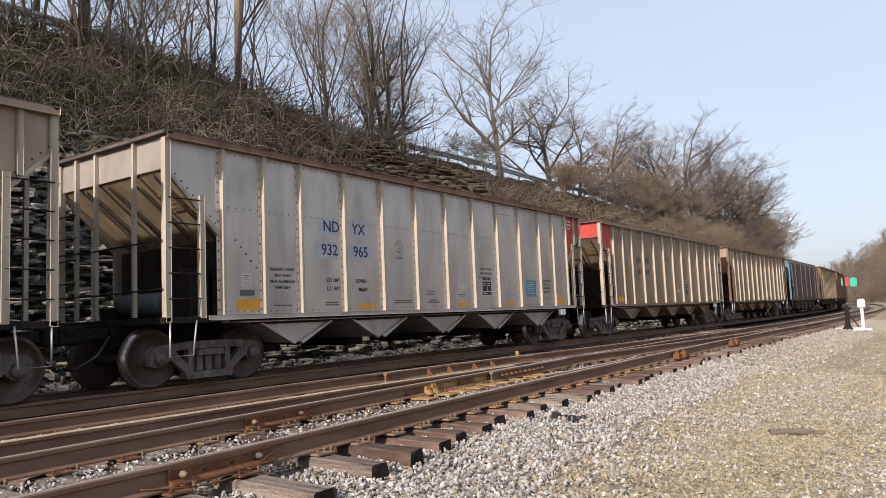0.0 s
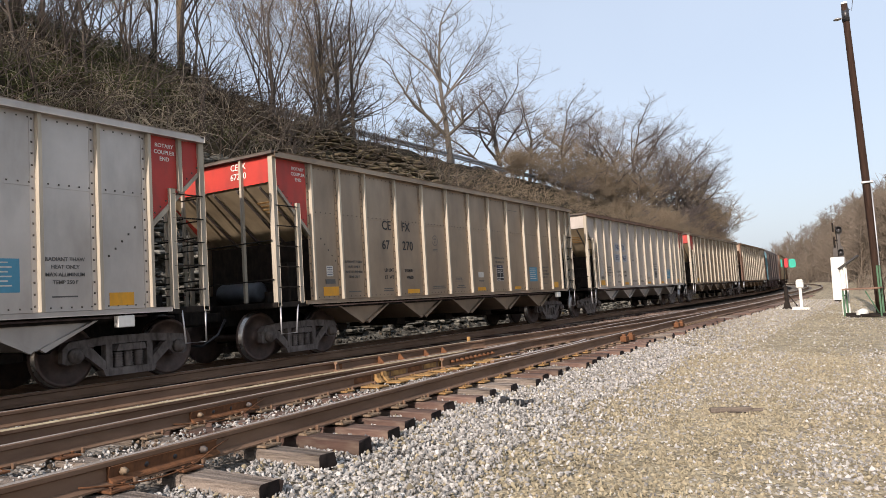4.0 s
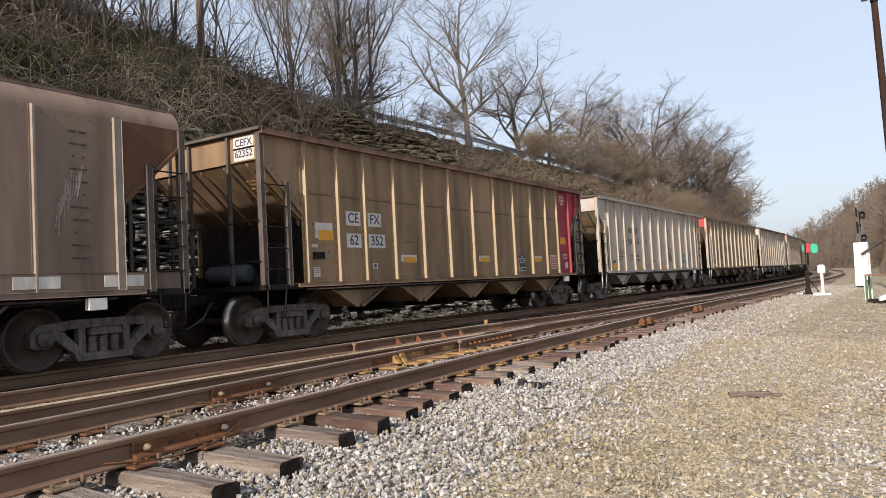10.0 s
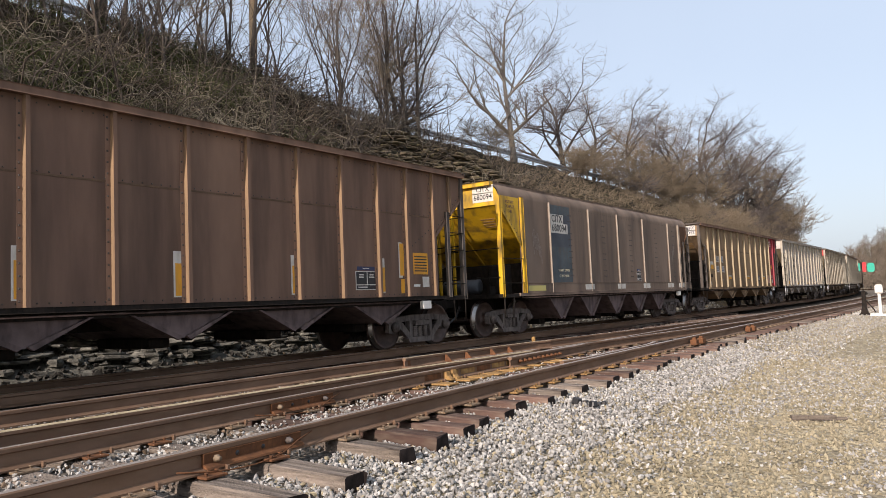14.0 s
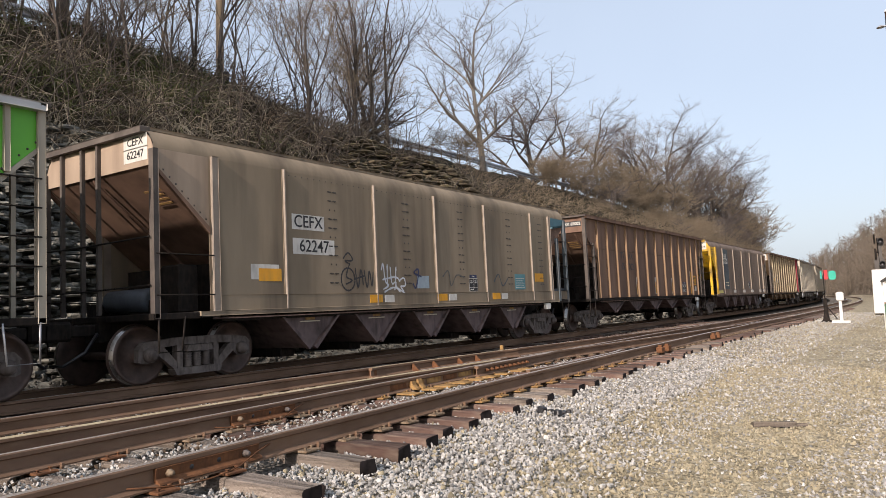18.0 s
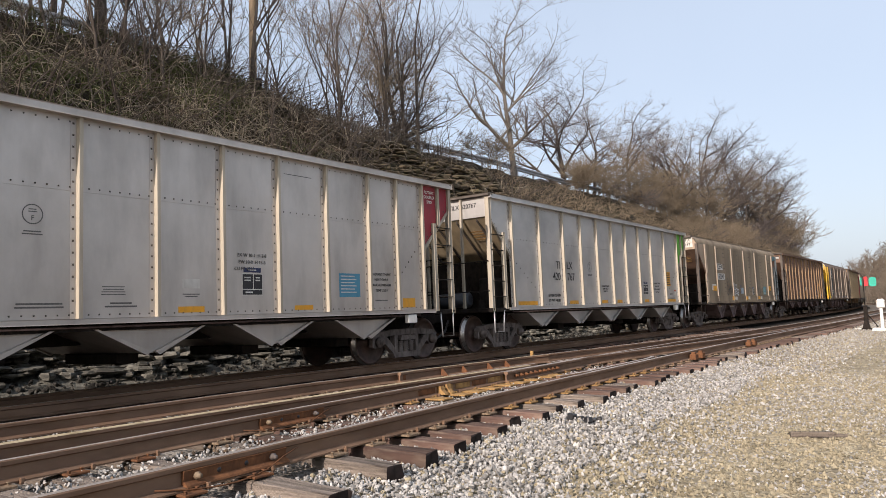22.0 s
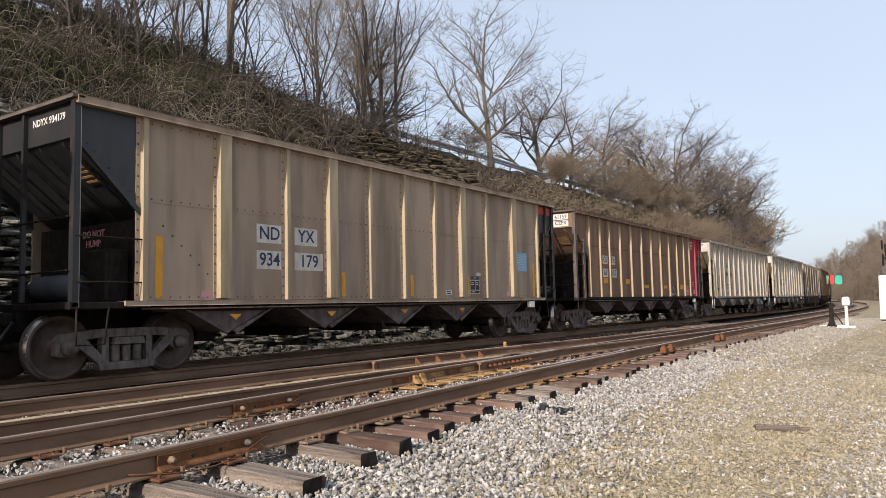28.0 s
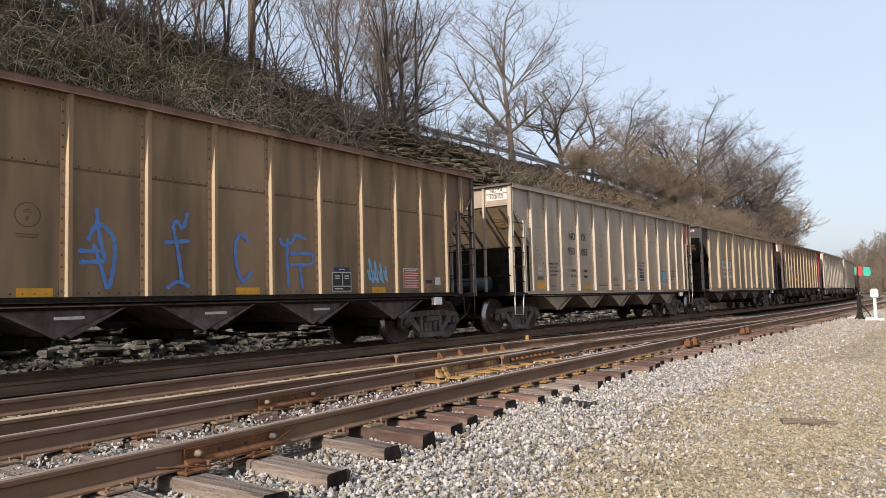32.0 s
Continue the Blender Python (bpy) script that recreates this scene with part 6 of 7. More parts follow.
c = silver(13, ALU, ALU, "weathered silver aluminium coal hopper")


# rails: a main track and a siding that joins a yard lead by a turnout
track_main = thing("track_main", "main railway track of worn steel rails on ties", "railway track", kind="structure")
track_siding = thing("track_siding", "siding turnout with rusty rails, frog and guard rails", "railway track", kind="structure")
part("rail", rail_mesh("rail", along(lambda s: -HALF, -80, 330, 3.0), RAIL_TOP), None, track_main)
part("rail", rail_mesh("rail", along(lambda s: HALF, -80, 330, 3.0), RAIL_TOP), None, track_main)
part("rail", rail_mesh("rail", along(rail_b, -80, 240, 1.0), RAIL_TOP), None, track_siding)
part("rail", rail_mesh("rail", along(rail_c, -80, 11.6, 1.0), RAIL_DULL, 0.0, True), None, track_siding, "dull dusty railhead")
part("rail", rail_mesh("rail", along(rail_c, 12.3, 30, 1.0), RAIL_TOP), None, track_siding)
part("rail", rail_mesh("rail", along(rail_d, -30, 30, 1.0), RAIL_TOP), None, track_siding)
part("rail", rail_mesh("rail", along(rail_e, -30, 34, 1.0), RAIL_TOP), None, track_siding)
part("rail", rail_mesh("rail", along(rail_c, 34, 240, 2.0), RAIL_TOP), None, track_siding)


def tie_mesh(length, seed, old):
    """A worn timber: chamfered, with a slightly twisted top and ragged ends. x from 0 to length."""
    r = random.Random(seed)
    g = Geo()
    n = 7
    for i in range(n + 1):
        x = length * i / n
        e = 0.012 if i in (0, n) else 0.0
        j = [r.uniform(-0.008, 0.008) for _ in range(6)]
        w, h = 0.115, 0.17
        g.v += [(x + r.uniform(-0.02, 0.02) * (i in (0, n)), -w + e + j[0], -h), (x + r.uniform(-0.02, 0.02) * (i in (0, n)), -w + e + j[1], -0.02 - e), (x, -w + 0.02 + e, j[2] - e), (x, w - 0.02 - e, j[3] - e), (x + r.uniform(-0.02, 0.02) * (i in (0, n)), w - e + j[4], -0.02 - e), (x, w - e + j[5], -h)]
    for i in range(n):
        for k in range(6):
            a, b = i * 6 + k, i * 6 + (k + 1) % 6
            g.f.append((a, b, b + 6, a + 6))
            g.m.append(0)
            g.s.append(False)
    g.f += [tuple(range(6))[::-1], tuple(n * 6 + k for k in range(6))]
    g.m += [1, 1]
    g.s += [False, False]
    return g.mesh("tie", [TIE_OLD if old else TIE, TIE_END])


TIE_Z = -0.192
rt = random.Random(11)
LONG = [tie_mesh(4.9, k, k % 4 == 3) for k in range(8)]
LONG_OLD = [tie_mesh(4.9, 40 + k, True) for k in range(3)]
SHORT = [tie_mesh(2.6, 20 + k, k % 3 == 2) for k in range(6)]
# turnout ties: seen ends stick out past the yard lead's outer rail
tie_at = [3.06 - 0.56 * k for k in range(10, 0, -1)] + [3.06, 3.66, 4.50, 5.03, 5.56, 6.03] + [6.55 + 0.53 * k for k in range(56)]
for k, s in enumerate(tie_at):
    out = rail_e(s) + (0.98 if 2.5 < s < 4 else 0.70 if s < 5.2 else 0.56) + rt.uniform(-0.10, 0.12)
    me = LONG_OLD[k % 3] if 2.4 < s < 3.9 else rt.choice(LONG)
    part("tie", me, None, track_siding, m=pose(out, s + rt.uniform(-0.03, 0.03), TIE_Z - 0.002 + rt.uniform(-0.012, 0.004), rt.uniform(-1, 1), 0, 180 + rt.uniform(-1.6, 1.6)))
for k in range(90):
    s = -12 + k * 0.56
    part("tie", rt.choice(SHORT), None, track_main, m=pose(1.3, s, TIE_Z, 0, 0, 180 + rt.uniform(-1, 1)))
for k in range(36):
    s = 35.5 + k * 0.58
    x, y, a = line(s, spline(SIDING)(s) + 1.3)
    part("tie", rt.choice(SHORT), None, track_siding, m=pose(x, y, TIE_Z, 0, 0, 180 + a + rt.uniform(-1, 1)))

# plates and spikes under the near rails
g = Geo()
g.bevel_box(-0.17, 0.17, -0.09, 0.09, -0.012, 0.007, 0.004)
for x, y in ((0.088, 0.06), (-0.088, -0.06), (0.135, -0.06), (-0.135, 0.06)):
    g.bevel_box(x - 0.008, x + 0.008, y - 0.008, y + 0.008, 0.005, 0.020, 0.003)
    g.bevel_box(x - 0.015, x + 0.012, y - 0.013, y + 0.013, 0.020, 0.030, 0.004)
PLATE_O = g.mesh("tie_plate", [OCHRE])
PLATE_D = g.mesh("tie_plate", [DUSTED])
PLATE_R = g.mesh("tie_plate", [RUSTY])
# rail anchors clipped to the rail foot beside the ties
g = Geo()
g.bevel_box(-0.02, 0.095, -0.012, 0.012, -0.19, -0.155, 0.004)
g.bevel_box(0.07, 0.1, -0.015, 0.015, -0.18, -0.14, 0.005)
ANCHOR = g.mesh("rail_anchor", [RAIL])
for k, s in enumerate(tie_at):
    if -2 < s < 26:
        for f in (rail_d, rail_e):
            pm = PLATE_R if 2.5 < s < 4.0 else PLATE_O if 7.5 < s < 13 else PLATE_D
            part("tie_plate", pm, None, track_siding, m=pose(f(s), s, TIE_Z + 0.012, 0, 0, rt.uniform(-2, 2)))
        if s < 16:
            for f, e in ((rail_d, 0), (rail_e, 0)):
                part("rail_anchor", ANCHOR, None, track_siding, m=pose(f(s + 0.15), s + 0.16, 0, 0, 0, e))
        if 7.5 < s < 16:
            part("tie_plate", PLATE_D, None, track_siding, m=pose(rail_b(s), s, TIE_Z + 0.012))
            part("tie_plate", PLATE_D, None, track_siding, m=pose(rail_c(s), s, TIE_Z + 0.012))


def joint_bar(s0, f, side):
    """A rusty fish-plate with bolts, and a bond wire that sags under it."""
    yaw = math.degrees(math.atan2(f(s0 + 0.95) - f(s0), 0.95))
    m = pose(f(s0) + side * 0.014, s0, 0, 0, 0, -yaw)
    g = Geo()
    g.prism([(side * 0.0, -0.040), (side * 0.032, -0.044), (side * 0.026, -0.062), (side * 0.020, -0.115), (side * 0.060, -0.138), (side * 0.066, -0.152), (side * 0.0, -0.140)], 1, 0, 0.95)
    bar = part("joint_bar", g, [RUSTY], track_siding, "orange-rusted bolted joint bar", m=m)
    for k, y in enumerate((0.10, 0.80)):
        g = Geo()
        g.lathe([(0.0, 0.0), (0.0, 0.028), (side * 0.03, 0.028), (side * 0.035, 0.018), (side * 0.055, 0.018), (side * 0.055, 0.0)], (side * 0.02, y, -0.088), 0, 6)
        part("bolt", g, [CAST if k else DUSTED], bar)
    for y in (0.30, 0.55):
        g = Geo()
        g.lathe([(0.0, 0.020), (side * 0.004, 0.018), (side * 0.004, 0.0)], (side * 0.022, y, -0.088), 0, 10)
        part("bolt_hole", g, [BLACK], bar)
    g = Geo()
    pts = [(side * (0.02 + 0.10 * math.sin(math.pi * t)), -0.22 + 1.30 * t, -0.125 - 0.055 * math.sin(math.pi * min(1, t * 1.2)) + 0.06 * max(0, t - 0.7) / 0.3) for t in np.linspace(0, 1, 14)]
    g.tube(pts, 0.006, 5)
    part("bond_wire", g, [RUSTY], bar)


joint_bar(3.05, rail_e, 1)
joint_bar(5.05, rail_d, 1)

# guard rails with braces, and the frog
for f, off, s0, s1 in ((rail_b, 0.10, 9.7, 14.4), (rail_e, -0.10, 9.6, 13.8)):
    pts = []
    for s in np.linspace(s0, s1, 12):
        flare = 0.10 * max(0, 1 - min(s - s0, s1 - s) / 0.55)
        pts.append((f(s) + off + math.copysign(flare, off), s))
    gr = part("guard_rail", rail_mesh("guard_rail", pts, RAIL_DULL if off > 0 else RAIL_TOP, 0.008), None, track_siding, "rusty guard rail")
    if off > 0:
        for s in (10.9, 11.5, 12.3, 12.9):
            g = Geo()
            g.prism([(0, -0.16), (0.15, -0.16), (0.15, -0.14), (0.03, -0.02), (0, -0.02)], 1, s - 0.015, s + 0.015)
            part("brace", g, [RUSTY], gr, m=pose(f(s) + off + 0.02, 0, 0))
        g = Geo()
        g.bevel_box(-0.02, 0.03, 0, 0.16, -0.14, -0.015, 0.012)
        part("end_block", g, [RUSTY], gr, m=pose(f(9.7) + 0.17, 9.72, 0))
for f, off in ((rail_d, 0.062), (rail_c, 0.062)):
    pts = [(f(s) + off + 0.02 * max(0, 1 - (s - 10.2) / 0.5), s) for s in np.linspace(10.2, 13.2, 14)] if f is rail_d else [(f(s) - 0.062 - 0.05, s) for s in np.linspace(9.5, 12.0, 8)]
    part("wing_rail", rail_mesh("wing_rail", pts, RAIL_TOP, 0.0), None, track_siding)
for k, s in enumerate((8.36, 8.52)):
    g = Geo()
    g.prism([(-0.03, -0.165), (0.10, -0.165), (0.09, -0.14), (0.035, -0.10), (0.02, -0.045 + 0.015 * k), (-0.03, -0.05 + 0.015 * k)], 1, 0, 0.085)
    part("frog_block", g, [OCHRE], track_siding, "ochre-rusted cast frog block", m=pose(rail_d(s) + 0.05, s, 0))
for k in range(10):
    s = 10.5 + k * 0.17
    g = Geo()
    g.lathe([(0.0, 0.0), (0.0, 0.03), (0.035, 0.03), (0.04, 0.016), (0.07, 0.016), (0.07, 0.0)], (rail_d(s) + 0.09, s, -0.085), 0, 6)
    part("frog_bolt", g, [RUSTY], track_siding)
for s in (15.4, 15.9, 20.3, 20.8):
    g = Geo()
    g.bevel_box(0.0, 0.13, -0.10, 0.10, -0.18, -0.06, 0.012)
    g.bevel_box(0.02, 0.10, -0.04, 0.04, -0.07, -0.02, 0.01)
    part("rail_brace", g, [RUSTY], track_siding, m=pose(rail_e(s) + 0.05, s, 0))
# rust-yellow wash of the frog: cast plates along the lead's inner rail
for k in range(9):
    s = 7.9 + k * 0.46
    g = Geo()
    g.bevel_box(0.012, 0.020 + 0.004 * (k % 2), 0, 0.40, -0.132, -0.056, 0.004)
    part("web_plate", g, [OCHRE if k % 3 else RUSTY], track_siding, m=pose(rail_d(s), s, 0, 0, 0, 3.0))
    g = Geo()
    g.bevel_box(0.02, 0.34, 0, 0.22, -0.012, 0.012, 0.005)
    part("slide_plate", g, [OCHRE], track_siding, m=pose(rail_d(s) + 0.05, s + rt.uniform(0, 0.15), TIE_Z + 0.013, 0, 0, rt.uniform(-2, 2)))
# small yellow marker between the tracks
g = Geo()
g.bevel_box(-0.045, 0.045, -0.03, 0.03, 0, 0.17, 0.012)
mk = part("track_marker", g, [OCHRE], None, m=pose(1.75, 16.4, -0.2))
tagged(mk, "small yellow marker post between the two tracks", "marker")

# ---- ballast and gravel ----
PHI = (1 + 5 ** 0.5) / 2
ICO_V = np.array([(-1, PHI, 0), (1, PHI, 0), (-1, -PHI, 0), (1, -PHI, 0), (0, -1, PHI), (0, 1, PHI), (0, -1, -PHI), (0, 1, -PHI), (PHI, 0, -1), (PHI, 0, 1), (-PHI, 0, -1), (-PHI, 0, 1)]) / 1.9
ICO_F = np.array([(0, 11, 5), (0, 5, 1), (0, 1, 7), (0, 7, 10), (0, 10, 11), (1, 5, 9), (5, 11, 4), (11, 10, 2), (10, 7, 6), (7, 1, 8), (3, 9, 4), (3, 4, 2), (3, 2, 6), (3, 6, 8), (3, 8, 9), (4, 9, 5), (2, 4, 11), (6, 2, 10), (8, 6, 7), (9, 8, 1)])
OCT_V = np.array([(1, 0, 0), (-1, 0, 0), (0, 1, 0), (0, -1, 0), (0, 0, 1), (0, 0, -1)], float)
OCT_F = np.array([(0, 2, 4), (2, 1, 4), (1, 3, 4), (3, 0, 4), (2, 0, 5), (1, 2, 5), (3, 1, 5), (0, 3, 5)])


def stones(name, places, sizes, bv, bf, materials, label, share=0.0):
    """Many broken stones as one mesh: each a jittered, turned, squashed lump."""
    n = len(places)
    k = len(bv)
    v = np.repeat(bv[None], n, 0) * (1 + rng.uniform(-0.5, 0.45, (n, k, 1)))
    v *= rng.uniform(0.5, 1.25, (n, 1, 3))
    a, b = rng.uniform(0, 2 * np.pi, n), rng.uniform(-0.7, 0.7, n)
    ca, sa, cb, sb = np.cos(a)[:, None], np.sin(a)[:, None], np.cos(b)[:, None], np.sin(b)[:, None]
    x, y, z = v[..., 0], v[..., 1], v[..., 2]
    y, z = y * cb - z * sb, y * sb + z * cb
    x, y = x * ca - y * sa, x * sa + y * ca
    v = np.stack([x, y, z], -1) * sizes[:, None, None] + places[:, None, :]
    f = (bf[None] + (np.arange(n) * k)[:, None, None]).reshape(-1, 3)
    mi = np.repeat((rng.random(n) < share).astype(np.int32), len(bf))      # share: a number, or one for each stone
    ob = new(name, fast_mesh(name, v.reshape(-1, 3), f, materials, mi))
    return tagged(ob, label, "gravel", kind="stuff")


def scatter(n, x0, x1, y0, y1, keep):
    p = np.c_[rng.uniform(x0, x1, n), rng.uniform(y0, y1, n)]
    return np.array([(x, y, 0) for x, y in p if keep(x, y)])


def edge_of_white(y):
    return 8.55 - 0.085 * min(max(y - 3, 0), 12) + 0.28 * noise.noise((y * 0.5, 0.3, 0))


def pale_share(p, low):
    """Share of white stones: patchy, and high along an old wheel track."""
    out = []
    for x, y, _ in p:
        track = math.exp(-((x - 8.55 - 0.05 * (y - 3) + 0.25 * noise.noise((y * 0.4, 2.0, 0))) / 0.28) ** 2) + math.exp(-((x - 10.3 - 0.05 * (y - 3)) / 0.4) ** 2)
        out.append(min(0.85, max(0.03, low + 0.45 * noise.noise((x * 0.7, y * 0.45, 6.0)) + 0.25 * track)))
    return np.array(out)


def lie(p, sink):
    return np.array([(x, y, bank_height(x, y) + s) for (x, y, _), s in zip(p, sink)])


# white ballast along the ties, near
p = scatter(66000, 6.2, 9.1, -1.0, 16.0, lambda x, y: x > rail_e(y) + 0.12 and (x < edge_of_white(y) or rng.random() < 0.25 * math.exp(-(x - edge_of_white(y)) / 0.35)))
sz = rng.uniform(0.009, 0.0225, len(p))
zz = 0.035 * rng.uniform(-0.1, 1.1, len(p))
stones("ballast", lie(p, zz), sz, ICO_V, ICO_F, [GRAVEL_W, GRAVEL_T], "loose white limestone ballast beside the ties", 0.12)
# between the rails of the lead and the siding
p = scatter(16000, 1.4, 6.6, -1.0, 14.0, lambda x, y: x < rail_b(y) - 0.1 or (y > 9 and rail_b(y) + 0.1 < x < rail_c(y) - 0.1))
stones("ballast", np.c_[p[:, :2], TIE_Z - 0.052 + rng.uniform(-0.03, 0.035, len(p))], rng.uniform(0.014, 0.028, len(p)), OCT_V, OCT_F, [GRAVEL_D, GRAVEL_W], "stained brown ballast between the main track and siding", 0.4)
p = scatter(34000, 1.4, 6.8, -1.0, 14.0, lambda x, y: rail_d(y) + 0.07 < x < rail_e(y) - 0.07)
stones("ballast", np.c_[p[:, :2], TIE_Z - 0.040 + rng.uniform(-0.03, 0.045, len(p))], rng.uniform(0.009, 0.021, len(p)), ICO_V, ICO_F, [GRAVEL_D, GRAVEL_W], "white ballast filling the space between lead rails", 0.86)
# white ballast further along
p = scatter(52000, 5.4, 9.5, 14.0, 48.0, lambda x, y: rail_e(min(y, 34)) + (0.52 if y < 30 else 0.3) < x < rail_e(min(y, 34)) + 2.6 + 0.3 * noise.noise((y * 0.3, 1, 0)))
stones("ballast", lie(p, rng.uniform(-0.01, 0.03, len(p))), rng.uniform(0.014, 0.030, len(p)), OCT_V, OCT_F, [GRAVEL_W, GRAVEL_T], "white limestone ballast along the siding", 0.4)
# tan yard gravel
p = scatter(92000, 7.6, 13.5, 1.2, 15.0, lambda x, y: x > edge_of_white(y) - 0.25 and (y > (x - 11.0) * 0.5))
stones("yard_gravel", lie(p, rng.uniform(-0.004, 0.010, len(p))), rng.uniform(0.009, 0.020, len(p)) * rng.choice([0.8, 1.0, 1.3], len(p)), OCT_V, OCT_F, [GRAVEL_T, GRAVEL_W], "fine tan limestone gravel of the yard", pale_share(p, 0.16))
p = scatter(34000, 7.5, 22, 15.0, 48.0, lambda x, y: x > edge_of_white(y) - 0.3)
stones("yard_gravel", lie(p, rng.uniform(-0.005, 0.015, len(p))), rng.uniform(0.012, 0.026, len(p)), OCT_V, OCT_F, [GRAVEL_T, GRAVEL_W], "coarse tan limestone gravel of the yard", pale_share(p, 0.30))

# broken rock along the far side of the main track, coloured dark for the train's shade
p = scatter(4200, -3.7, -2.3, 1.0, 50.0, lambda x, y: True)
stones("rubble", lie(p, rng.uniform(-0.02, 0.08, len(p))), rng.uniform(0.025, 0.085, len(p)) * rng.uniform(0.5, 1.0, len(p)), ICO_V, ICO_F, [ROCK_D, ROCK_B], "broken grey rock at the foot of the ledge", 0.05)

# a stick and a scrap of tarred waste on the gravel
g = Geo()
g.prism([(-0.045, 0.0), (0.045, 0.004), (0.04, 0.045), (-0.035, 0.05)], 0, 0, 0.42)
g.prism([(-0.02, 0.0), (0.03, 0.01), (0.0, 0.03)], 0, 0.36, 0.54)
st = part("wood_scrap", g, [TIE_OLD], None, m=pose(9.36, 8.1, bank_height(9.4, 8.2) + 0.002, 0, 1, 28))
tagged(st, "split grey-brown plank scrap lying on the gravel", "plank")
rr = random.Random(3)
sc = thing("tar_scrap", "crumpled black tarred scrap on the white ballast", "debris", m=pose(7.3, 7.65, bank_height(7.3, 7.6) + 0.01, 0, 0, 30))
for k in range(9):
    a, b = rr.uniform(-0.16, 0.16), rr.uniform(-0.22, 0.22)
    part("scrap_piece", Geo().bevel_box(a - rr.uniform(0.02, 0.05), a + rr.uniform(0.02, 0.05), b - rr.uniform(0.02, 0.07), b + rr.uniform(0.02, 0.07), -0.02, rr.uniform(0.015, 0.07), 0.012), [BLACK], sc, m=pose(0, 0, 0, rr.uniform(-12, 12), rr.uniform(-12, 12), rr.uniform(0, 90)))

# ---- the bank: ledges of rock ----


def slab_mesh(seed, material):
    """A broken, flat stone about 1 x 0.5 x 0.2 m."""
    r = random.Random(seed)
    g = Geo()
    n = 7
    ring = []
    for k in range(n):
        a = 2 * math.pi * k / n
        rad = r.uniform(0.8, 1.15)
        ring.append((0.26 * math.cos(a) * rad, 0.52 * math.sin(a) * rad))
    low = [(x * r.uniform(0.85, 1.05), y * r.uniform(0.85, 1.05), -0.10 + r.uniform(-0.015, 0.015)) for x, y in ring]
    mid = [(x * r.uniform(1.0, 1.12), y * r.uniform(1.0, 1.1), r.uniform(-0.03, 0.04)) for x, y in ring]
    top = [(x * r.uniform(0.8, 1.0), y * r.uniform(0.8, 1.0), 0.10 + r.uniform(-0.02, 0.02)) for x, y in ring]
    g.v += low + mid + top
    for b in (0, n):
        for k in range(n):
            j = (k + 1) % n
            g.f.append((b + k, b + j, b + n + j, b + n + k))
    g.f += [tuple(range(n))[::-1], tuple(2 * n + k for k in range(n))]
    g.m += [0] * len(g.f)
    g.s += [False] * len(g.f)
    return g.mesh("stone", [material])


rb = random.Random(5)
ledge = thing("rock_ledge", "layered grey shale ledge at the foot of the bank", "rock face", kind="structure")
SLABS = [slab_mesh(k, ROCK) for k in range(10)]
SLABS_B = [slab_mesh(30 + k, ROCK_B) for k in range(8)]
slab_rest, slab_grey = [], []


def slab_place(s, u, z, meshes, count, big=1.0):
    x, y, a = line(s, u)
    m = pose(x, y, z, rb.uniform(-5, 5), rb.uniform(-6, 6), a + rb.uniform(-14, 14)) @ Matrix.Diagonal((rb.uniform(0.6, 1.2) * big, rb.uniform(0.22, 0.75) * big, rb.uniform(0.26, 0.62), 1))
    if count:
        part("stone", rb.choice(meshes), None, ledge, m=m)
    else:
        (slab_rest if meshes is SLABS_B else slab_grey).append((rb.choice(meshes), m))


n_part = 0
z = -0.15
while z < 5.6:
    s = 3.0 + rb.uniform(0, 0.6)
    while s < (46 if z < 4.6 else 20):
        u = float(np.interp(z, [-0.3, 0.5, 2.0, 4.2, 5.6], [-3.0, -3.6, -4.2, -4.85, -5.65])) + rb.uniform(-0.25, 0.15) + 0.3 * noise.noise((s * 0.4, z * 0.9, 3))
        near = 4 < s < 22 and z < 3.4 and n_part < 290
        n_part += near
        if rb.random() < (0.92 if z < 2.6 else 0.8 if s < 15 else 0.5):
            slab_place(s, u, z, SLABS, near, 1.0)
        s += rb.uniform(0.22, 0.52)
    z += rb.uniform(0.065, 0.10)
# brown ledges high on the bank
for k in range(520):
    s, f = rb.uniform(19.5, 29.5), rb.random()
    u = -5.6 - 2.6 * f
    slab_place(s, u, bank_height(u, s) + rb.uniform(-0.05, 0.15), SLABS_B, False, rb.uniform(0.8, 1.5))
for k in range(110):
    s, f = rb.uniform(29.0, 60.0), rb.random()
    u = -4.8 - 3.0 * f
    slab_place(s, u, bank_height(u, s) + rb.uniform(-0.05, 0.1), SLABS_B, False, rb.uniform(0.5, 1.1))
for rest, rock, words in ((slab_rest, ROCK_B, "brown weathered ledge stones"), (slab_grey, ROCK, "dark grey shale layers")):
    g = Geo()
    for me, m in rest:
        g.add([m @ v.co for v in me.vertices], [tuple(f.vertices) for f in me.polygons])
    tagged(part("ledge_rubble", g, [rock], ledge, words), kind="stuff")

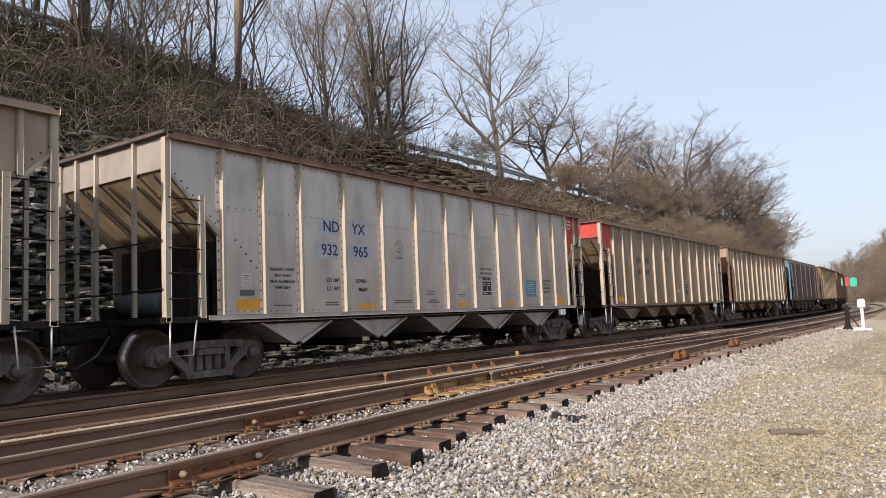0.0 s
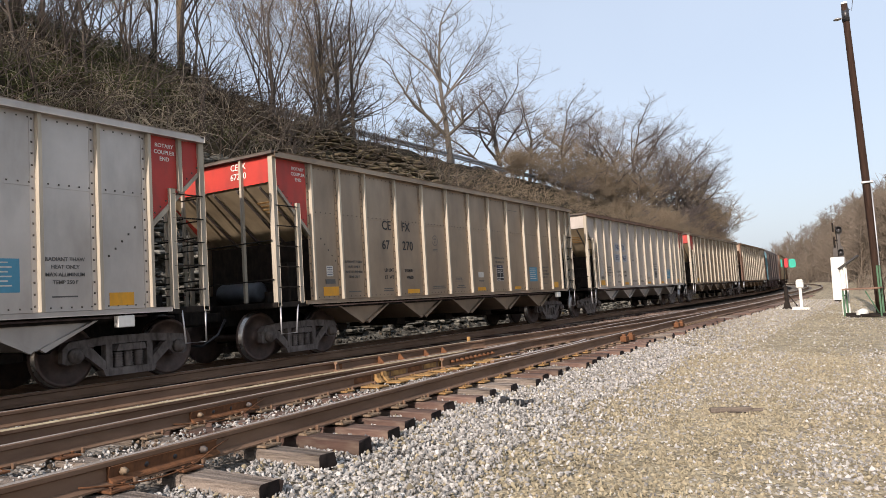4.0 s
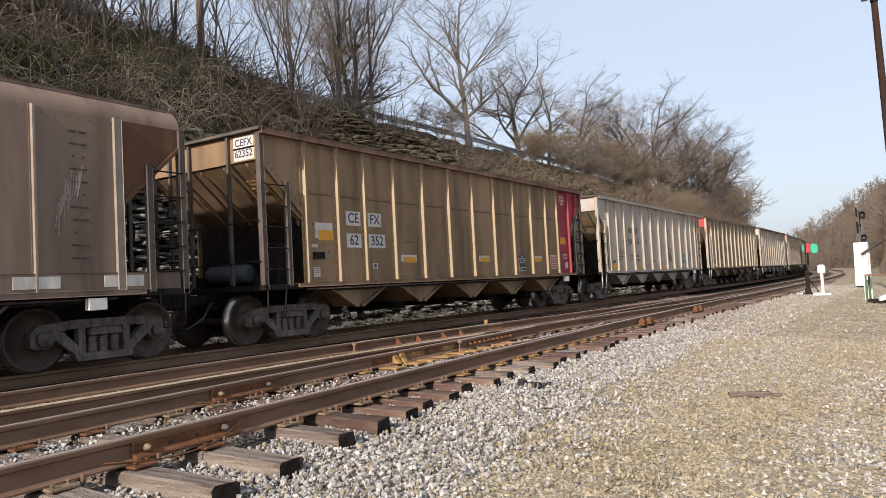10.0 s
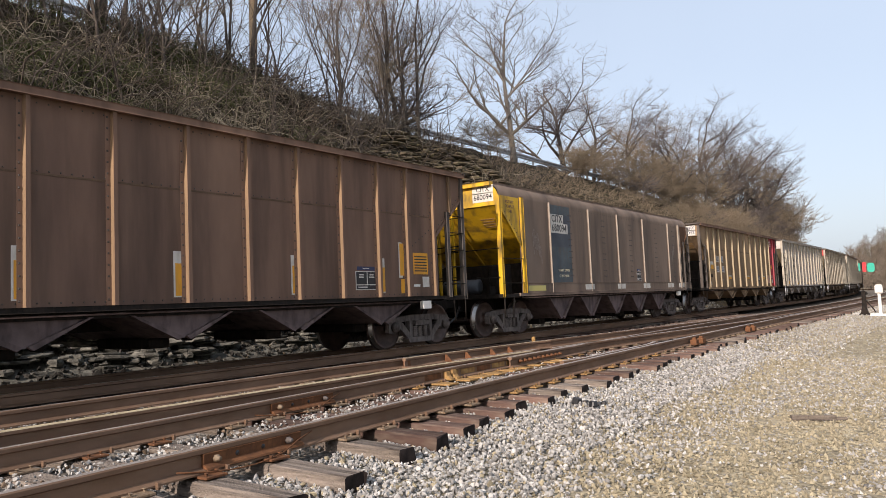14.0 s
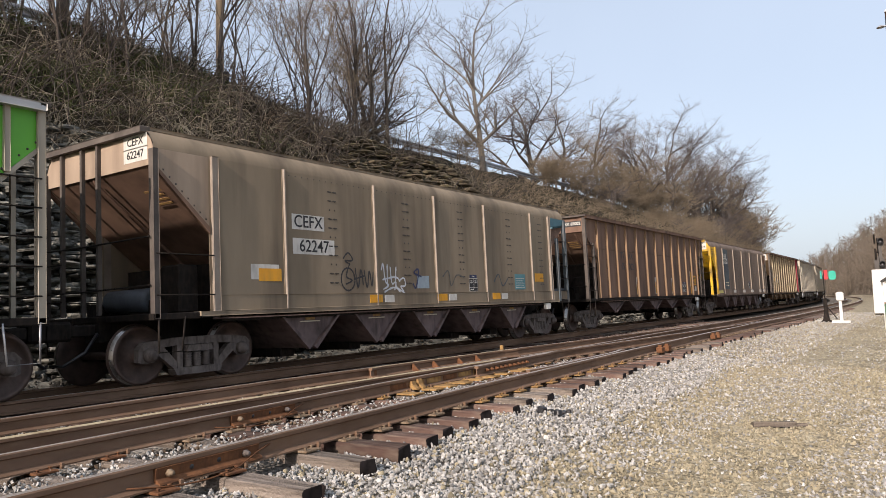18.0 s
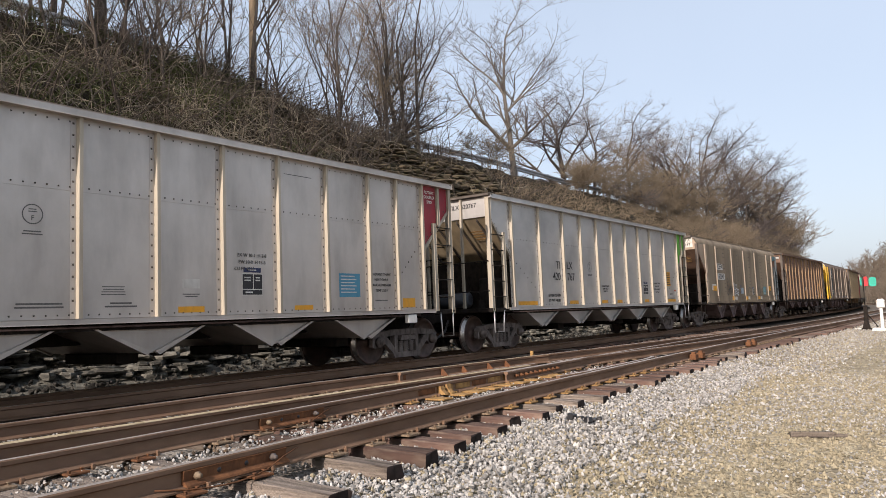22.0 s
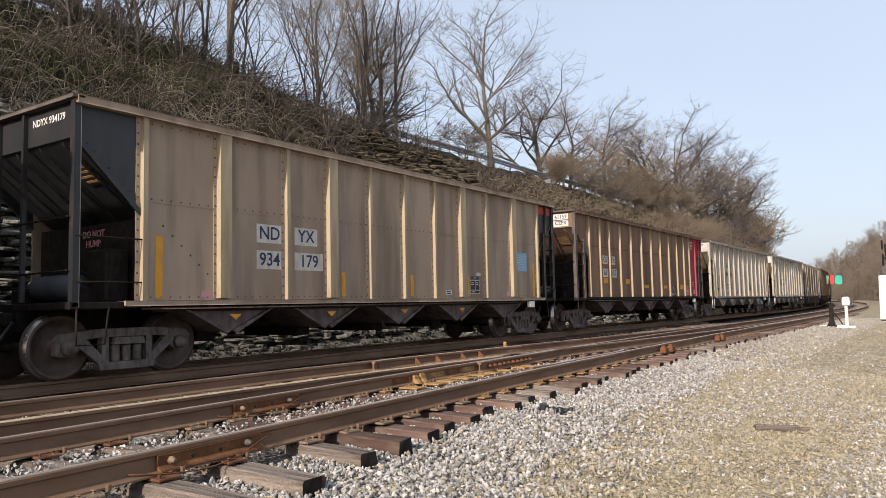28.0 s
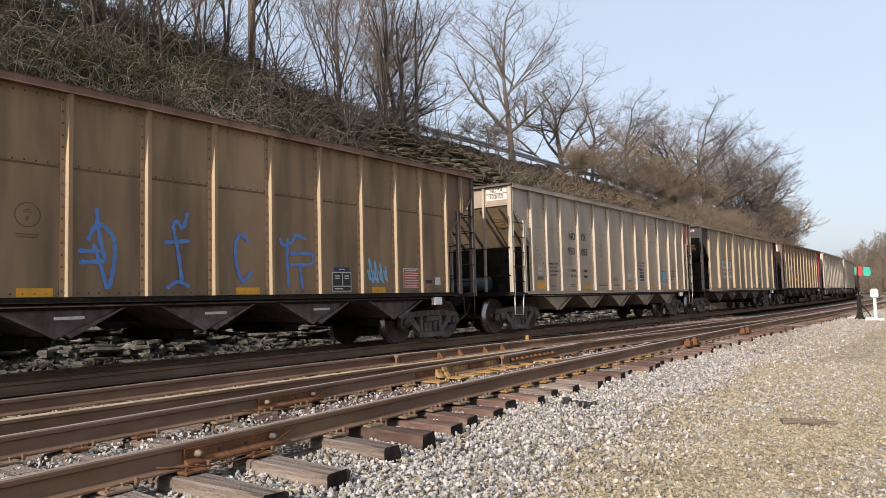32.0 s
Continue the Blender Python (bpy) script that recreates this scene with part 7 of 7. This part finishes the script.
# ---- bare trees ----


def sticks(name, seg, materials, sides=3, mi=None):
    """Tapered rods from an array of rows (x0 y0 z0 x1 y1 z1 r0 r1)."""
    seg = np.asarray(seg, float)
    p0, p1, r0, r1 = seg[:, :3], seg[:, 3:6], seg[:, 6], seg[:, 7]
    d = p1 - p0
    d /= np.linalg.norm(d, axis=1, keepdims=True) + 1e-9
    ref = np.where(np.abs(d[:, 2:3]) < 0.9, [[0, 0, 1]], [[1, 0, 0]])
    a = np.cross(d, ref)
    a /= np.linalg.norm(a, axis=1, keepdims=True) + 1e-9
    b = np.cross(d, a)
    n = len(seg)
    v = np.empty((n, 2 * sides, 3))
    for k in range(sides):
        w = 2 * np.pi * k / sides
        o = a * np.cos(w) + b * np.sin(w)
        v[:, k] = p0 + o * r0[:, None]
        v[:, sides + k] = p1 + o * r1[:, None]
    f = np.array([(k, (k + 1) % sides, sides + (k + 1) % sides, sides + k) for k in range(sides)])
    f = (f[None] + (np.arange(n) * 2 * sides)[:, None, None]).reshape(-1, 4)
    return fast_mesh(name, v.reshape(-1, 3), f, materials, None if mi is None else np.repeat(mi, sides))


def grow(r, height, spread=0.55, droop=0.0, depth=5, trunk=0.12, lean=(0, 0), fork=0.35, density=1.0, first=1, straight=False, lift=0.10, twig_r=0.0085):
    """A bare tree: thick limbs and thin twigs, as two lists of rods."""
    thick, thin = [], []

    def limb(p, d, length, rad, level):
        steps = 5 if level == 0 else 4 if level < 3 else 3
        q, w = Vector(p), Vector(d)
        made = []
        for k in range(steps):
            bend = (0.05 if straight and level == 0 else 0.11) + 0.11 * level
            w = (w + Vector((r.uniform(-bend, bend), r.uniform(-bend, bend), r.uniform(-bend, bend) * 0.6 + 0.03 - droop * level * 0.05))).normalized()
            nx = q + w * (length / steps)
            ra, rc = rad * (1 - 0.55 * k / steps), rad * (1 - 0.55 * (k + 1) / steps)
            (thick if rad > 0.022 else thin).append((*q, *nx, ra, rc))
            made.append((nx, w.copy(), rc))
            q = nx
        if level >= depth or length < 0.25:
            return
        kids = r.randint(3, 4) if level else r.randint(6, 9)
        kids = max(2, round(kids * density))
        for k in range(kids):
            i = r.randrange(first if level == 0 else 0, steps)
            at, w0, rc = made[i]
            az = r.uniform(0, 2 * math.pi)
            side = Vector((math.cos(az), math.sin(az), r.uniform(-0.25, 0.35))).normalized()
            nd = (w0 * (1 - spread * 0.75) + side * spread + Vector((0, 0, lift))).normalized()
            limb(at, nd, length * r.uniform(0.45, 0.72), max(twig_r, rc * r.uniform(0.5, 0.75)), level + 1)
        limb(q, (w + Vector((r.uniform(-fork, fork), r.uniform(-fork, fork), 0.2))).normalized(), length * r.uniform(0.5, 0.7), made[-1][2], level + 1)

    limb((0, 0, -0.3), Vector((lean[0], lean[1], 1)).normalized(), height * 0.52, trunk, 0)
    return thick, thin


def tree_kind(seed, height, bark, twig, **kw):
    r = random.Random(seed)
    thick, thin = grow(r, height, **kw)
    return sticks("trunk", thick, [bark], 6), sticks("crown", thin, [twig], 3)


KINDS = {
    "crooked": [tree_kind(1, 10.5, BARK_PALE, TWIG, spread=0.64, trunk=0.22, depth=4, first=1, straight=True, lift=0.16, density=1.2, twig_r=0.008), tree_kind(2, 9.0, BARK_PALE, TWIG, spread=0.6, trunk=0.15, depth=4, density=1.1)],
    "broad": [tree_kind(3, 8.6, BARK, TWIG, spread=0.80, trunk=0.20, depth=4, first=0, lift=0.10, density=1.25), tree_kind(4, 8.2, BARK, TWIG_TAN, spread=0.82, trunk=0.18, depth=4, first=0, lift=0.10, density=1.3), tree_kind(5, 9.0, BARK, TWIG, spread=0.76, trunk=0.2, depth=4, first=0, lift=0.12, density=1.25)],
    "sapling": [tree_kind(6, 9.0, BARK, TWIG, spread=0.34, trunk=0.07, depth=4, density=0.55), tree_kind(7, 8.0, BARK, TWIG, spread=0.42, trunk=0.06, depth=4, density=0.6), tree_kind(8, 10.0, BARK, TWIG, spread=0.36, trunk=0.09, depth=4, density=0.6), tree_kind(9, 7.0, BARK, TWIG_TAN, spread=0.45, trunk=0.05, depth=4)],
    "shrub": [tree_kind(10, 4.2, TWIG_TAN, TWIG_TAN, spread=0.75, trunk=0.05, depth=3, density=1.5, twig_r=0.013), tree_kind(11, 3.4, TWIG_TAN, TWIG_TAN, spread=0.85, trunk=0.04, depth=3, density=1.6, twig_r=0.013), tree_kind(12, 3.8, TWIG, TWIG, spread=0.8, trunk=0.045, depth=3, density=1.6, twig_r=0.013)],
}
TREE_LABEL = {"crooked": ("bare pale-barked tree with crooked limbs on the bank", "tree"), "broad": ("bare broad-crowned tree on the bank", "tree"), "sapling": ("thin bare sapling in the bank's thicket", "tree"), "shrub": ("tangled leafless shrub on the bank", "shrub")}


def plant(kind, k, s, u, scale=1.0, turn=0.0, lean=0.0, sink=0.0):
    x, y, a = line(s, u)
    t = thing("tree" if kind != "shrub" else "shrub", *TREE_LABEL[kind], group="trees on the bank", m=pose(x, y, bank_height(u, s) - 0.15 - sink, lean, 0, turn) @ Matrix.Diagonal((scale, scale, scale, 1)))
    trunk, crown = KINDS[kind][k % len(KINDS[kind])]
    part("trunk", trunk, None, t)
    part("crown", crown, None, t)
    return t


rp = random.Random(21)
plant("crooked", 0, 36.5, -10.2, 1.0, 40)
for s, u, k, sc, tn in ((44.5, -11.0, 0, 1.1, 10), (50.0, -11.5, 1, 1.0, 100), (56.0, -10.8, 2, 0.95, 200), (66.0, -11.5, 1, 1.2, 300), (74.0, -11.0, 0, 1.3, 60), (83.0, -11.5, 2, 1.45, 150), (92.0, -11.0, 0, 1.4, 250), (100.0, -10.0, 1, 1.4, 20), (87.5, -10.5, 1, 1.3, 95), (62.0, -9.5, 2, 0.8, 20), (70.0, -9.0, 1, 0.85, 160), (79.0, -9.5, 0, 0.9, 240), (88.0, -9.0, 2, 0.95, 320), (96.0, -8.5, 0, 1.3, 45), (104.0, -8.0, 2, 1.3, 85), (110.0, -9.0, 2, 1.2, 120), (124.0, -9.0, 0, 0.8, 330), (140.0, -9.0, 1, 0.7, 70)):
    plant("broad", k, s, u, sc, tn)
for s, u, k, sc, tn in ((30.2, -12.6, 1, 0.85, 0), (26.0, -10.2, 2, 0.75, 140)):
    plant("broad", k, s, u, sc, tn)
for k in range(52):
    s = rp.uniform(3, 26.5)
    plant("sapling", rp.randrange(4), s, rp.uniform(-11.0, -8.0) if s > 9 else rp.uniform(-11.5, -9.6), rp.uniform(0.6, 1.05), rp.uniform(0, 360), rp.uniform(-9, 9))
for s, u, sc in ((8.0, -10.6, 1.1), (10.4, -10.8, 1.2), (23.4, -8.6, 1.05), (24.6, -8.8, 1.0), (25.6, -8.7, 1.1)):
    plant("sapling", 2, s, u, sc, rp.uniform(0, 360), rp.uniform(-3, 3))
for k in range(24):
    s = rp.uniform(30, 125)
    plant("shrub", rp.randrange(3), s, rp.uniform(-10.0, -5.6) if s > 42 else rp.uniform(-10.5, -8.8), rp.uniform(0.5, 0.95) * (1.25 if s > 80 else 1), rp.uniform(0, 360))
for k in range(12):
    plant("shrub", rp.randrange(3), rp.uniform(80, 114), rp.uniform(-9.0, -5.2), rp.uniform(1.0, 1.6), rp.uniform(0, 360))

for k in range(9):
    plant("shrub", rp.randrange(2), rp.uniform(97, 112), rp.uniform(-8.5, -5.4), rp.uniform(1.5, 2.3), rp.uniform(0, 360))
for k in range(34):
    plant("shrub", rp.randrange(2), rp.uniform(41, 66), rp.uniform(-9.8, -8.2), rp.uniform(0.5, 0.85), rp.uniform(0, 360))

for k in range(14):
    plant("shrub", rp.randrange(2), rp.uniform(48, 74), rp.uniform(-10.2, -8.8), rp.uniform(1.0, 1.5), rp.uniform(0, 360))

# ---- brush on the bank: arching dead canes, vines and grass ----


def canes(n, s0, s1, u0, u1, length, rad, flop, seed):
    r = np.random.default_rng(seed)
    out = []
    for k in range(n):
        s, u = r.uniform(s0, s1), r.uniform(u0, u1)
        if 20.5 < s < 29.5 and u > -8.3 and r.random() < 0.85:
            continue
        if s > 26.5 and s < 60 and u < -9.0 or s > 28 and s < 47 and u < -7.4 and r.random() < 0.4:
            continue
        if s < 31 and noise.noise((s * 0.75, u * 0.9, seed * 0.013)) < r.uniform(-0.25, 0.40):
            continue
        x, y, a = line(s, u)
        p = np.array([x, y, bank_height(u, s) - 0.05])
        az = r.uniform(0, 2 * np.pi)
        el = r.uniform(0.6, 1.5)
        d = np.array([math.cos(az) * math.cos(el) + 0.35, math.sin(az) * math.cos(el), math.sin(el)])
        l = length * r.uniform(0.5, 1.3)
        rr = rad * r.uniform(0.6, 1.3)
        m = 4
        for i in range(m):
            d = d / np.linalg.norm(d)
            q = p + d * l / m
            out.append((*p, *q, rr * (1 - i / m * 0.7), rr * (1 - (i + 1) / m * 0.7)))
            p = q
            d = d + np.array([r.uniform(-0.42, 0.42) + 0.1, r.uniform(-0.42, 0.42), -flop * r.uniform(0.5, 1.4)])
    return out


for nm, n, area, ln, rd, fl, mt, lb in (
        ("brush", 2600, (1, 31, -9.9, -5.0), 2.0, 0.013, 0.7, CANE, "bleached arching canes over the bank"),
        ("brush", 1700, (1, 31, -9.9, -5.4), 3.0, 0.022, 0.22, BARK, "leaning dark stems on the bank"),
        ("brush", 5200, (1, 31, -9.9, -5.0), 1.5, 0.013, 0.6, BRUSH, "tangle of arching dead brown canes on the bank"),
        ("brush", 2200, (1, 31, -9.9, -4.6), 1.3, 0.008, 0.7, TWIG_TAN, "tan dead grass and canes on the bank"),
        ("brush", 1500, (7, 15.5, -9.6, -5.2), 1.6, 0.010, 0.75, CANE, "pale dead grass hanging over the bank"),
        ("vines", 5500, (1, 17, -9.9, -6.2), 1.1, 0.012, 0.7, BRUSH_G, "dull green vines over the bank"),
        ("brush", 6500, (30, 75, -9.3, -4.6), 0.8, 0.011, 0.45, TWIG_TAN, "short tan dead grass on the bank"),
        ("brush", 5000, (60, 125, -10.0, -4.4), 1.9, 0.020, 0.4, TWIG_TAN, "thick tan scrub along the curve"),
        ("brush", 2600, (2, 30, -10.8, -9.0), 2.4, 0.010, 0.15, TWIG, "upright dead stems along the crest"),
        ("brush", 9000, (64, 250, 8.6, 36), 2.8, 0.038, 0.4, WOODS, "brown brush on the far hillside")):
    tagged(new(nm, sticks(nm, canes(n, *area, ln, rd, fl, n), [mt])), lb, "brush", kind="stuff")

# ---- woods on the far hill ----
rw = np.random.default_rng(9)
seg = []
for k in range(840):
    s = rw.uniform(72, 175) if k < 540 else rw.uniform(170, 300)
    u = rw.uniform(13 if s < 95 else 9.5 if s < 170 else 7.5, 40)
    x, y, a = line(s, u)
    base = Vector((x, y, bank_height(u, s) - 0.3))
    h = rw.uniform(5.5, 10.5)
    top = base + Vector((rw.uniform(-0.6, 0.6), rw.uniform(-0.6, 0.6), h))
    seg.append((*base, *top, 0.08, 0.02))
    for j in range(90 if k < 540 else 64):
        f = rw.uniform(0.05, 0.98)
        q = base.lerp(top, f)
        az, el, l = rw.uniform(0, 2 * np.pi), rw.uniform(0.15, 1.2), h * rw.uniform(0.14, 0.42) * (1.15 - 0.7 * f)
        e = q + Vector((math.cos(az) * math.cos(el), math.sin(az) * math.cos(el), math.sin(el))) * l
        seg.append((*q, *e, 0.032 if k < 540 else 0.05, 0.014 if k < 540 else 0.024))
tagged(new("woods", sticks("woods", seg, [WOODS])), "bare brown woods on the far hillside", "woods", kind="stuff")
seg = []
for k in range(60):
    s, u = rw.uniform(120, 300), rw.uniform(-60, -9)
    x, y, a = line(s, u)
    base = Vector((x, y, bank_height(u, s) - 0.3))
    h = rw.uniform(6, 10)
    top = base + Vector((rw.uniform(-0.6, 0.6), rw.uniform(-0.6, 0.6), h))
    seg.append((*base, *top, 0.13, 0.03))
    for j in range(46):
        f = rw.uniform(0.12, 0.98)
        q = base.lerp(top, f)
        az, el, l = rw.uniform(0, 2 * np.pi), rw.uniform(0.15, 1.2), h * rw.uniform(0.12, 0.36) * (1.15 - 0.7 * f)
        e = q + Vector((math.cos(az) * math.cos(el), math.sin(az) * math.cos(el), math.sin(el))) * l
        seg.append((*q, *e, 0.04, 0.02))
tagged(new("woods", sticks("woods", seg, [WOODS])), "bare woods beyond the curve", "woods", kind="stuff")

# ---- the moving train ----
RUN = (-0.0000985, 0.038158, 4.7435, 13.7766)
FIT_SHIFT = {12: -0.14}      # metres along the track, placed to fit the camera's view


def run(t):
    """Metres along the track at t for the middle of the car that leads at the start."""
    return float(np.polyval(RUN, t))


def motions():
    for i, car in CARS.items():
        rows = []
        for k in range(33):
            s = run(k) - i * PITCH + FIT_SHIFT.get(i, 0.0)
            (xa, ya, _), (xb, yb, _) = line(s - 6.17), line(s + 6.17)
            rows.append((float(k), pose((xa + xb) / 2, (ya + yb) / 2, 0, 0, 0, math.degrees(math.atan2(yb - ya, xb - xa)) - 90)))
        walk(car, rows)
    times = [k * 0.1 for k in range(321)]
    turn = [-math.degrees((run(t) - run(0)) / 0.457) for t in times]
    for a, wheels in WHEELS.items():
        walk(wheels[0], [(t, pose(0, a * 0.889, 0.457, d)) for t, d in zip(times, turn)])
        lead = wheels[0].animation_data
        for w in wheels[1:]:
            w.rotation_mode = "QUATERNION"
            keys = w.animation_data_create()
            keys.action = lead.action
            keys.action_slot = lead.action_slot


motions()
